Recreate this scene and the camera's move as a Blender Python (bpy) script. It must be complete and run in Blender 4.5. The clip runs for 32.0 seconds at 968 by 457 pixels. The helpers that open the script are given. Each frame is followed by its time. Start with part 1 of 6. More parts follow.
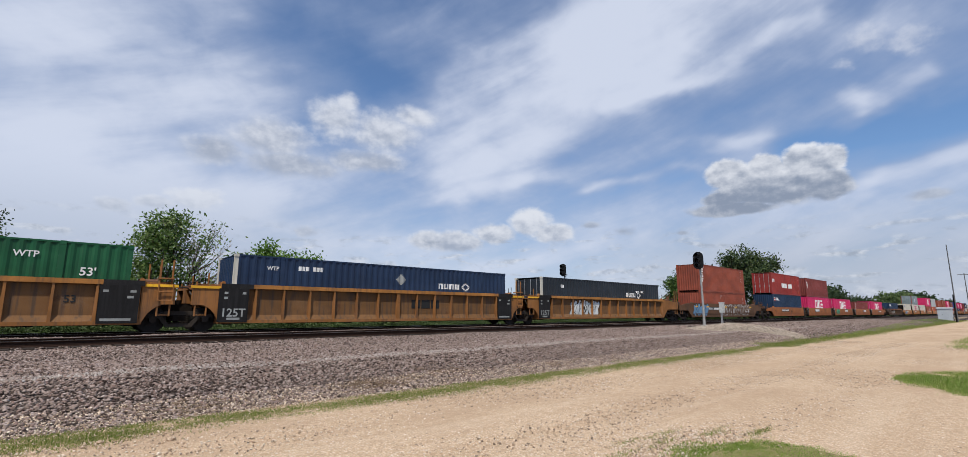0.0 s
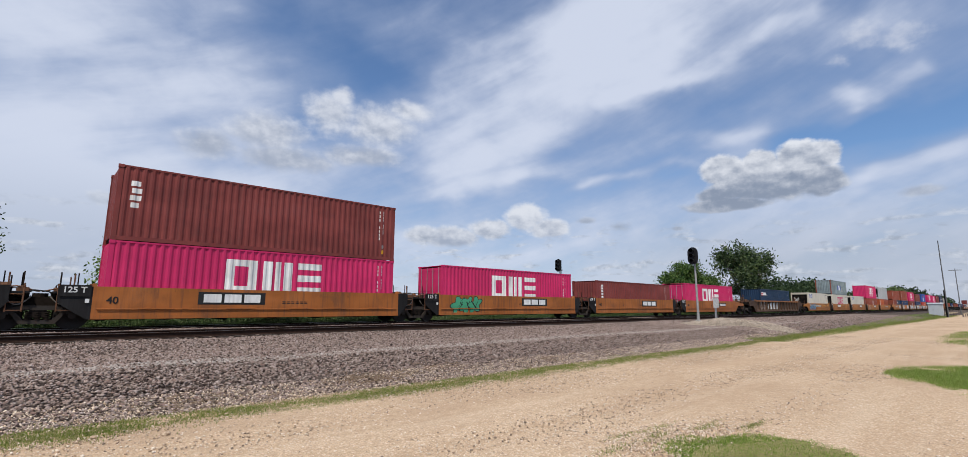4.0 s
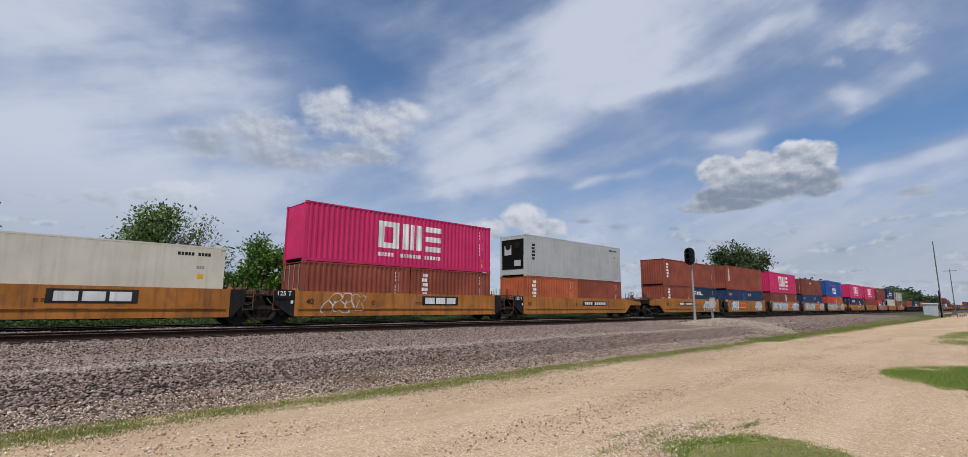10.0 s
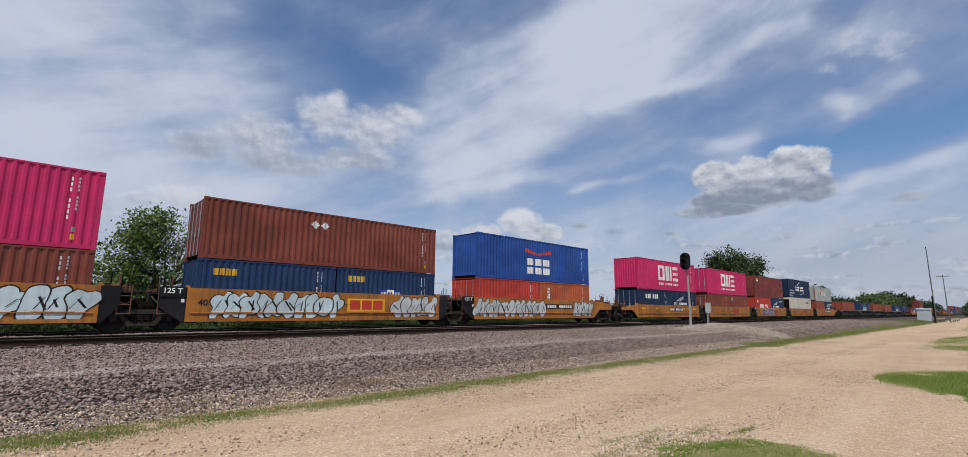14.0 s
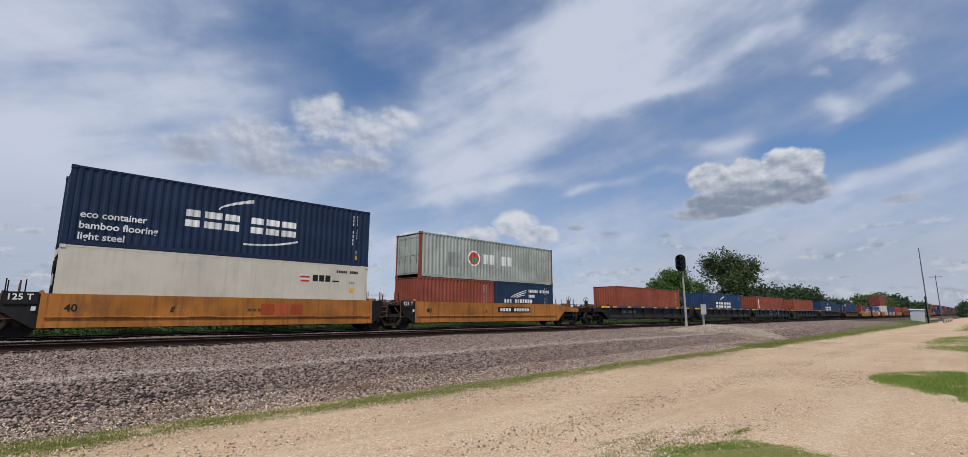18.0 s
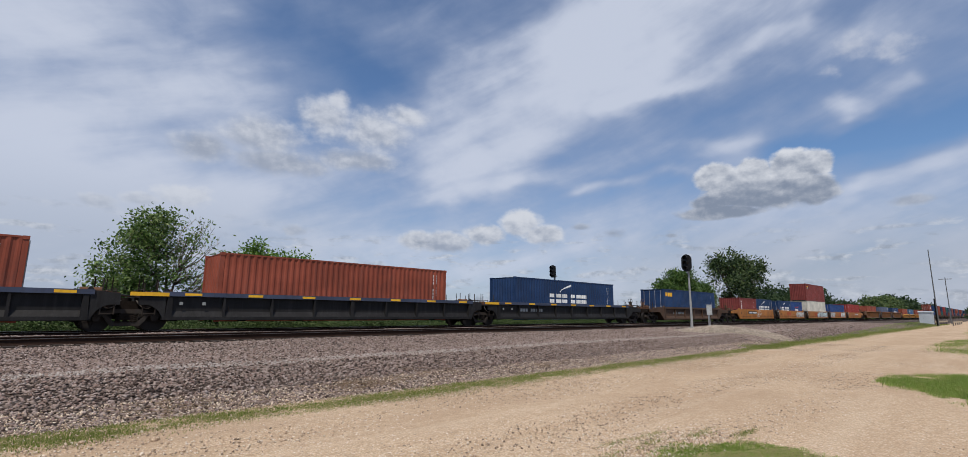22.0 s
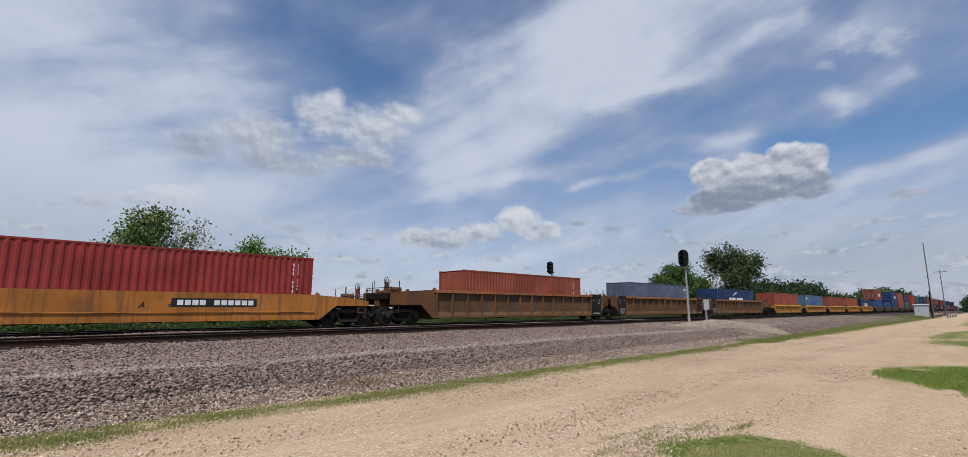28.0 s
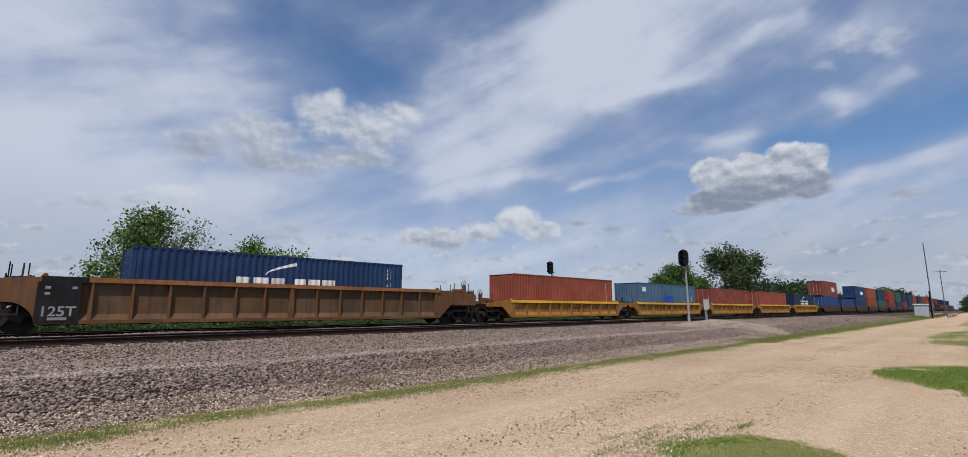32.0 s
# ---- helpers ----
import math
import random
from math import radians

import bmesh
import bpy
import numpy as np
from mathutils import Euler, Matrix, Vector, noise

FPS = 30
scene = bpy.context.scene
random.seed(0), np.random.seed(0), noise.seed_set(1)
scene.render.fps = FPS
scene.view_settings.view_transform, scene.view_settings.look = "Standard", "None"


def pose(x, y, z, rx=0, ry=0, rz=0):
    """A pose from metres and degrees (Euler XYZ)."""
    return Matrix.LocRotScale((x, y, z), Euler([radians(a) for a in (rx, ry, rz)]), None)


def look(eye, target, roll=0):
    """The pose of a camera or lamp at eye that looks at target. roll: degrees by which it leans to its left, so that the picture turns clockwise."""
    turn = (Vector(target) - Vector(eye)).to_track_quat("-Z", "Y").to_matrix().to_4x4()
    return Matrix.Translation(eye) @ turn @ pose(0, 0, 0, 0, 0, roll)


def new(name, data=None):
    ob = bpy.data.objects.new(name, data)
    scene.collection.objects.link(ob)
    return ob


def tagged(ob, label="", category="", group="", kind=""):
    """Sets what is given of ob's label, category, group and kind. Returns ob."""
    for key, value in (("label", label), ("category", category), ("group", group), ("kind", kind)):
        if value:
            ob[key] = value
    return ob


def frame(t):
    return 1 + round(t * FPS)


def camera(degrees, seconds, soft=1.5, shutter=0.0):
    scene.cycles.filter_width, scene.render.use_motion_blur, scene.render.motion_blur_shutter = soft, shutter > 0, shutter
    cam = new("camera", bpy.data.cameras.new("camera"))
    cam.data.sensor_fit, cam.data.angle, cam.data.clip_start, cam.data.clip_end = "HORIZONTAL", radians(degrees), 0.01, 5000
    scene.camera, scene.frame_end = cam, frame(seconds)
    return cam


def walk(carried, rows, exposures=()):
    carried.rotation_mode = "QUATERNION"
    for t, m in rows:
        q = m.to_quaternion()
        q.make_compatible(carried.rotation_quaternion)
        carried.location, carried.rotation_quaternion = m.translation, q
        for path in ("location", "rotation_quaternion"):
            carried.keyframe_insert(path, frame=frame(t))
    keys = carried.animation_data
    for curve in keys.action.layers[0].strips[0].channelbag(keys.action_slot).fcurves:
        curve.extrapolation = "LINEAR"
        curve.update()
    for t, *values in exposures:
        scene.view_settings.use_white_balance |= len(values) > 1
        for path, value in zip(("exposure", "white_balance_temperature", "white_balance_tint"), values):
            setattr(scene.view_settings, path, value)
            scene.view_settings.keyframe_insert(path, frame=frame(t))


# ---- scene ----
# ---- the camera: held by hand beside the gravel road ----
EYE = Vector((0.0, 0.0, 0.87))        # z = 0 is the top of the rails


def aim(turn, tilt, roll):
    """The camera's pose: turn from square-on to the track towards its far end, upward tilt, roll, in degrees."""
    a, p = radians(turn), radians(tilt)
    way = Vector((math.sin(a) * math.cos(p), math.cos(a) * math.cos(p), math.sin(p)))
    return look(EYE, EYE + way, roll)


VIEW = [
    (0, 42.27, 9.63, 0.22), (0.5, 42.46, 9.62, 0.18), (1, 43.01, 9.49, 0.12), (1.5, 43.16, 9.33, 0.05),
    (2, 43.08, 9.22, 0.01), (2.5, 42.86, 9.14, 0.19), (3, 42.65, 9.08, 0.26), (3.5, 42.82, 9.04, 0.23),
    (5.5, 42.33, 9.24, 0.26), (6, 41.98, 9.24, 0.20), (6.5, 41.80, 9.27, 0.08), (7, 41.82, 9.22, 0.08),
    (7.5, 42.13, 9.08, -0.07), (8, 42.53, 8.94, -0.08), (8.5, 42.83, 8.78, 0.09), (9, 42.93, 8.75, 0.24),
    (9.5, 42.98, 8.88, 0.31), (10, 43.12, 9.05, 0.32), (10.5, 43.24, 9.26, 0.38), (11, 43.41, 9.43, 0.35),
    (11.5, 43.45, 9.53, 0.45), (12, 43.54, 9.62, 0.38), (12.5, 43.52, 9.65, 0.43), (13, 43.55, 9.67, 0.54),
    (13.5, 43.61, 9.64, 0.47), (14, 43.57, 9.59, 0.39), (14.5, 43.61, 9.60, 0.29), (16.5, 44.32, 9.50, -0.04),
    (17, 44.42, 9.55, -0.09), (17.5, 44.44, 9.72, -0.07), (18, 44.06, 9.89, 0.12), (18.5, 43.86, 10.00, 0.20),
    (19, 43.78, 10.05, 0.26), (19.5, 43.66, 10.11, 0.38), (20, 43.64, 10.10, 0.45), (20.5, 43.55, 10.08, 0.58),
    (21, 43.53, 10.05, 0.58), (21.5, 43.48, 9.90, 0.55), (22, 43.42, 9.72, 0.61), (22.5, 43.40, 9.48, 0.54),
    (23, 43.41, 9.35, 0.46), (23.5, 43.44, 9.37, 0.53), (24, 43.43, 9.38, 0.52), (24.5, 43.35, 9.42, 0.59),
    (25, 43.27, 9.40, 0.56), (25.5, 43.22, 9.39, 0.46), (27.5, 43.68, 9.34, 0.21), (28, 43.76, 9.36, 0.07),
    (32, 43.76, 9.35, 0.06),
]
cam = camera(89.9, 32.0, soft=0.75)
walk(cam, [(t, aim(a, p, r)) for t, a, p, r in VIEW], [(0, 0.2), (6.0, 0.2), (7.0, 0.03), (8.6, 0.0), (32, 0.0)])

# ---- sky and sun ----
SUN_EL, SUN_TURN = radians(60), radians(232)   # turn: clockwise from +y


def sun_way():
    return Vector((math.sin(SUN_TURN) * math.cos(SUN_EL), math.cos(SUN_TURN) * math.cos(SUN_EL), math.sin(SUN_EL)))


class Sock:
    """A node socket with arithmetic."""
    def __init__(self, tree, out):
        self.tree, self.out = tree, out

    def op(self, kind, *others):
        n = self.tree.nodes.new("ShaderNodeMath")
        n.operation = kind
        for i, o in enumerate((self, *others)):
            if isinstance(o, Sock):
                self.tree.links.new(o.out, n.inputs[i])
            else:
                n.inputs[i].default_value = o
        return Sock(self.tree, n.outputs[0])

    def __add__(self, o): return self.op("ADD", o)
    def __sub__(self, o): return self.op("SUBTRACT", o)
    def __mul__(self, o): return self.op("MULTIPLY", o)
    def __truediv__(self, o): return self.op("DIVIDE", o)
    def max(self, o): return self.op("MAXIMUM", o)
    def min(self, o): return self.op("MINIMUM", o)
    def root(self): return self.op("SQRT")

    def ramp(self, a, b, lo=0.0, hi=1.0):
        """Smooth step of this value from a..b to lo..hi."""
        n = self.tree.nodes.new("ShaderNodeMapRange")
        n.interpolation_type = "SMOOTHSTEP"
        self.tree.links.new(self.out, n.inputs[0])
        for i, v in enumerate((a, b, lo, hi)):
            n.inputs[i + 1].default_value = v
        return Sock(self.tree, n.outputs[0])


def combine(tree, x, y, z):
    n = tree.nodes.new("ShaderNodeCombineXYZ")
    for i, o in enumerate((x, y, z)):
        if isinstance(o, Sock):
            tree.links.new(o.out, n.inputs[i])
        else:
            n.inputs[i].default_value = o
    return n.outputs[0]


def noise_of(tree, vector, scale, detail=5.0, rough=0.55, warp=0.0):
    n = tree.nodes.new("ShaderNodeTexNoise")
    if vector is not None:
        tree.links.new(vector, n.inputs["Vector"])
    for k, v in (("Scale", scale), ("Detail", detail), ("Roughness", rough), ("Distortion", warp)):
        n.inputs[k].default_value = v
    return Sock(tree, n.outputs[0])


def mixed(tree, fac, a, b):
    n = tree.nodes.new("ShaderNodeMix")
    n.data_type = "RGBA"
    for i, v in ((0, fac), (6, a), (7, b)):
        if isinstance(v, Sock):
            tree.links.new(v.out, n.inputs[i])
        elif isinstance(v, bpy.types.NodeSocket):
            tree.links.new(v, n.inputs[i])
        else:
            n.inputs[i].default_value = v if i == 0 else (*v, 1)
    return n.outputs[2]


# the high veil as strokes from one point of the sky to another: bearing and height of both ends, half width, in degrees, and density
VEILS = [
    (-7.2, 21.5, 2.3, 13.7, 8.6, 0.34), (1.9, 24.7, 14.9, 20.9, 3.4, 0.20), (-1.1, 9.2, 16.9, 11.4, 2.4, 0.12), (-8.0, 34.0, 8.0, 33.0, 7.0, 0.26),
    (25.0, 30.0, 40.3, 39.4, 6.4, -0.27), (18.7, 30.2, 31.1, 26.8, 3.4, -0.18), (34.2, 25.1, 28.2, 25.9, 2.0, -0.20),
    (40.4, 21.1, 56.0, 31.7, 6.0, 0.34), (55.9, 29.2, 75.8, 33.4, 5.1, 0.28), (36.0, 16.1, 46.5, 19.0, 2.9, 0.20),
    (58.5, 23.4, 77.9, 27.0, 1.0, 0.22), (51.1, 23.0, 63.0, 27.0, 3.3, 0.20), (79.8, 25.1, 87.8, 23.0, 2.8, 0.10),
    (45.7, 14.7, 65.1, 18.0, 1.4, 0.16), (68.2, 17.2, 79.1, 19.4, 1.1, 0.28), (79.1, 19.4, 86.6, 20.2, 0.8, 0.22), (36.0, 13.2, 45.7, 14.8, 1.0, 0.18),
    (53.9, 16.6, 68.3, 18.8, 1.8, -0.06), (68.6, 21.9, 88.0, 21.0, 2.2, -0.16), (75.0, 17.4, 92.0, 16.6, 2.1, -0.66),
    (63.5, 13.8, 66.7, 13.8, 1.2, -0.18), (80.5, 14.0, 83.3, 14.0, 1.2, -0.26), (45.7, 12.5, 64.8, 13.3, 1.6, -0.03),
    (82.2, 12.3, 89.6, 13.4, 1.0, 0.16), (55.2, 12.9, 65.5, 14.6, 0.8, 0.24), (83.0, 26.8, 91.3, 25.5, 1.9, -0.12),
]
# the heaped clouds, as (bearing, height, half width, half height) in degrees
MASS = [(12.3, 16.3, 4.0, 2.0), (17.6, 18.4, 5.7, 2.9), (24.5, 21.2, 4.2, 3.0), (25.6, 23.1, 1.8, 1.5), (29.9, 20.4, 5.8, 3.1), (33.6, 22.3, 3.8, 1.6), (19.8, 15.9, 7.1, 1.9), (27.9, 16.9, 6.4, 1.7)]
LOW = [(11.1, 11.3, 3.3, 1.4), (7.4, 10.4, 2.0, 0.8), (21.8, 8.6, 1.9, 0.9), (4.1, 9.8, 1.8, 0.8)]
ROW = [(35.4, 8.3, 2.4, 1.3), (39.0, 8.0, 4.4, 1.5), (43.5, 9.0, 3.4, 1.5), (47.7, 10.3, 3.0, 2.0), (50.3, 9.0, 3.2, 1.3)]
HEAD = [(69.8, 14.4, 2.8, 1.9), (73.3, 14.7, 2.2, 1.6), (76.6, 14.8, 2.6, 1.9), (78.6, 14.7, 2.0, 1.5), (73.7, 12.5, 6.2, 2.2), (78.4, 12.2, 2.5, 1.8), (70.1, 10.7, 4.7, 0.9), (69.0, 11.8, 2.4, 1.0)]
GREYS = [(58.5, 9.0, 2.0, 0.8), (54.8, 9.8, 1.3, 0.5), (64.8, 8.5, 0.8, 0.3), (85.8, 10.2, 2.6, 0.6), (92.0, 9.6, 3.0, 0.7)]
WISPS = [(82.7, 24.7, 2.8, 1.8), (85.8, 23.9, 2.5, 1.8), (81.1, 23.0, 1.7, 0.9)]


def make_sky():
    world = bpy.data.worlds.new("sky")
    scene.world = world
    world.use_nodes = True
    tree = world.node_tree
    tree.nodes.clear()
    out = tree.nodes.new("ShaderNodeOutputWorld")
    back = tree.nodes.new("ShaderNodeBackground")
    back.inputs["Strength"].default_value = 0.1
    tree.links.new(back.outputs[0], out.inputs[0])
    sky = tree.nodes.new("ShaderNodeTexSky")
    sky.sky_type, sky.sun_disc = "NISHITA", False
    sky.sun_elevation, sky.sun_rotation = SUN_EL, SUN_TURN
    sky.air_density, sky.dust_density, sky.ozone_density = 1.0, 0.6, 2.5
    co = tree.nodes.new("ShaderNodeTexCoord").outputs["Generated"]
    sep = tree.nodes.new("ShaderNodeSeparateXYZ")
    tree.links.new(co, sep.inputs[0])
    x, y, z = (Sock(tree, o) for o in sep.outputs)
    az = x.op("ARCTAN2", y) * 57.2958
    el = z.op("ARCSINE") * 57.2958

    def field(sx, sy, seed, detail=6.0, rough=0.6, warp=0.0, a=None, e=None):
        return noise_of(tree, combine(tree, (a or az) * sx, (e or el) * sy, seed), 1.0, detail, rough, warp)

    # the sky's plane is bent by slow noise, so that no stroke stays straight or smooth
    wa = az + (field(0.055, 0.09, 2.0, 4.0, 0.50) - 0.5) * 15.0
    we = el + (field(0.06, 0.10, 12.0, 4.0, 0.50) - 0.5) * 8.0
    along, across = az * 0.8 + el * 0.65, el * 0.8 - az * 0.30
    fibre = field(0.030, 0.16, 3.1, 6.0, 0.54, 0.4, along, across)
    thread = field(0.08, 0.45, 1.3, 5.0, 0.56, 0.3, along, across)
    broad = field(0.05, 0.09, 7.7, 4.0, 0.55, 0.4)
    mottle = field(0.16, 0.24, 5.9, 5.0, 0.55, 0.3)

    def stroke(a0, e0, a1, e1, half, density):
        da, de = a1 - a0, e1 - e0
        n = da * da + de * de
        u = (((wa - a0) * (da / n)) + ((we - e0) * (de / n))).max(0.0).min(1.0)
        p, q = wa - a0 - u * da, we - e0 - u * de
        return ((p * p * 0.45 + q * q).root() / half).ramp(0.0, 1.7, density, 0.0)

    veil = (fibre - 0.5) * 0.75 + (broad - 0.5) * 0.45 + (thread - 0.5) * 0.22 + (mottle - 0.5) * 0.36 + 0.55
    for row in VEILS:
        veil = veil + stroke(*row)
    veil = veil + el.ramp(5.0, 17.0, 0.27, 0.0)
    cover = veil.ramp(0.04, 1.0, 0.0, 0.96)
    veil_colour = mixed(tree, veil.ramp(0.45, 1.0), (3.1, 3.75, 5.3), (5.55, 6.05, 7.25))
    tinted = tree.nodes.new("ShaderNodeMix")
    tinted.data_type, tinted.blend_type = "RGBA", "MULTIPLY"
    tinted.inputs[0].default_value = 1.0
    tree.links.new(sky.outputs[0], tinted.inputs[6])
    tinted.inputs[7].default_value = (0.83, 0.97, 1.12, 1)
    colour = mixed(tree, cover, tinted.outputs[2], veil_colour)

    # heaped clouds: ragged heads in the sun, grey and level underneath
    lumps = field(0.30, 0.42, 0.0, 7.0, 0.54)
    lumps_up = field(0.30, 0.42, 0.0, 7.0, 0.54, 0.0, az + 0.35, el + 0.55)
    curl = field(0.9, 1.2, 4.0, 6.0, 0.56)
    relief = (lumps - lumps_up) * 2.3 + (curl - 0.5) * 0.45

    def cloud(colour, blobs, base, top, soft, strength, bright, dark, torn, grey=0.0):
        body = None
        for a, e, w, h in blobs:
            da, de = (az - a) / w, (el - e) / h
            m = (da * da + de * de).root() * -1.0 + 1.0
            body = m if body is None else body.max(m)
        m = (body + ((lumps - 0.5) * 1.9 + (curl - 0.5) * 0.8) * torn).ramp(0.0, soft, 0.0, strength)
        rim = body.ramp(0.0, 0.55, 0.28, 0.0)
        lit = (((el - base) / (top - base)) * 0.9 + relief + rim - grey).ramp(-0.32, 1.05)
        return mixed(tree, m, colour, mixed(tree, lit, dark, bright))

    colour = cloud(colour, MASS, 14.8, 24.0, 0.75, 0.92, (6.2, 6.5, 7.2), (3.2, 3.65, 4.6), 0.5, 0.08)
    colour = cloud(colour, LOW, 7.8, 12.4, 0.6, 0.85, (6.5, 6.8, 7.5), (3.6, 4.05, 5.0), 0.8)
    colour = cloud(colour, ROW, 6.9, 11.4, 0.45, 0.92, (6.5, 6.75, 7.3), (3.1, 3.55, 4.5), 0.48)
    colour = cloud(colour, HEAD, 10.2, 16.4, 0.30, 0.97, (6.7, 6.95, 7.5), (2.2, 2.65, 3.55), 0.42, 0.28)
    colour = cloud(colour, WISPS, 20.0, 26.0, 1.2, 0.6, (6.0, 6.3, 7.1), (3.9, 4.4, 5.6), 1.1)
    # grey haze low in the sky towards the train's far end, and small broken clouds all round
    colour = mixed(tree, az.ramp(34.0, 10.0) * el.ramp(15.0, 5.0, 0.0, 0.55), colour, (3.2, 3.8, 4.9))
    colour = mixed(tree, az.ramp(48.0, 72.0) * el.ramp(12.0, 4.0, 0.0, 0.55), colour, (3.5, 3.9, 4.7))
    colour = cloud(colour, GREYS, 6.0, 13.0, 0.8, 0.75, (5.0, 5.4, 6.2), (2.7, 3.1, 3.9), 0.9, 0.25)
    low = field(0.22, 0.80, 9.0, 7.0, 0.62, 0.3)
    lowm = low.ramp(0.50, 0.68) * el.ramp(6.0, 11.0, 0.75, 0.0)
    colour = mixed(tree, lowm, colour, mixed(tree, curl.ramp(0.35, 0.65), (2.9, 3.3, 4.0), (5.9, 6.2, 6.8)))
    tree.links.new(colour, back.inputs["Color"])


make_sky()
sun_data = bpy.data.lights.new("sun", "SUN")
sun_data.energy, sun_data.angle, sun_data.color = 3.5, radians(2.0), (1.0, 0.935, 0.84)
sun = new("sun", sun_data)
sun.matrix_world = look(sun_way() * 100, (0, 0, 0))
scene.view_settings.exposure = 0.0

# ---- materials ----
def material(name):
    m = bpy.data.materials.new(name)
    m.use_nodes = True
    t = m.node_tree
    b = t.nodes["Principled BSDF"]
    return m, t, b


def coords(t, kind="Object"):
    return t.nodes.new("ShaderNodeTexCoord").outputs[kind]


def scaled(t, vector, s):
    n = t.nodes.new("ShaderNodeMapping")
    n.inputs["Scale"].default_value = s
    t.links.new(vector, n.inputs[0])
    return n.outputs[0]


def bump(t, b, height, strength, distance):
    n = t.nodes.new("ShaderNodeBump")
    n.inputs["Strength"].default_value, n.inputs["Distance"].default_value = strength, distance
    t.links.new(height.out if isinstance(height, Sock) else height, n.inputs["Height"])
    t.links.new(n.outputs[0], b.inputs["Normal"])


def lighter(c, k):
    return tuple(min(1.0, v * k) for v in c)


PAINTS = {}


def paint(name, colour, rough=0.5, dirt=0.35, rust=0.12, metal=0.0, fade=0.18):
    """Weathered paint on steel: faded patches, rain streaks, grime and rust specks."""
    if name in PAINTS:
        return PAINTS[name]
    m, t, b = material(name)
    co = coords(t)
    info = t.nodes.new("ShaderNodeObjectInfo")
    shift = t.nodes.new("ShaderNodeVectorMath")
    shift.operation = "ADD"
    t.links.new(co, shift.inputs[0])
    off = Sock(t, info.outputs["Random"]) * 40.0
    t.links.new(combine(t, off, off, 0.0), shift.inputs[1])
    co = shift.outputs[0]
    big = noise_of(t, scaled(t, co, (0.5, 0.5, 0.8)), 1.0, 3.0)
    streaks = noise_of(t, scaled(t, co, (7.0, 7.0, 0.35)), 1.0, 4.0, 0.6)
    grain = noise_of(t, co, 30.0, 4.0, 0.6)
    c = mixed(t, big.ramp(0.3, 0.7), lighter(colour, 1.10 - fade), lighter(colour, 1.14 + fade))
    grime = tuple(0.35 * v + 0.03 for v in colour)
    c = mixed(t, streaks.ramp(0.46, 0.70, 0.0, dirt), c, grime)
    stain = noise_of(t, scaled(t, co, (1.1, 1.1, 0.55)), 1.0, 7.0, 0.66, 0.6)
    c = mixed(t, stain.ramp(0.50, 0.68, 0.0, dirt * 0.9), c, grime)
    chalk = tuple(0.75 * v + 0.08 for v in colour)
    c = mixed(t, (big * 0.5 + grain * 0.5).ramp(0.52, 0.75, 0.0, dirt * 0.8), c, chalk)
    spots = noise_of(t, scaled(t, co, (2.2, 2.2, 1.2)), 1.0, 8.0, 0.7)
    c = mixed(t, spots.ramp(0.66 - rust * 0.2, 0.80, 0.0, min(1.0, rust * 6)), c, (0.10, 0.04, 0.02))
    t.links.new(c, b.inputs["Base Color"])
    b.inputs["Metallic"].default_value = metal
    b.inputs["Specular IOR Level"].default_value = 0.22
    r = grain.ramp(0.2, 0.8, rough - 0.1, rough + 0.15)
    t.links.new(r.out, b.inputs["Roughness"])
    bump(t, b, big * 0.6 + grain * 0.1, 0.25, 0.006)
    PAINTS[name] = m
    return m


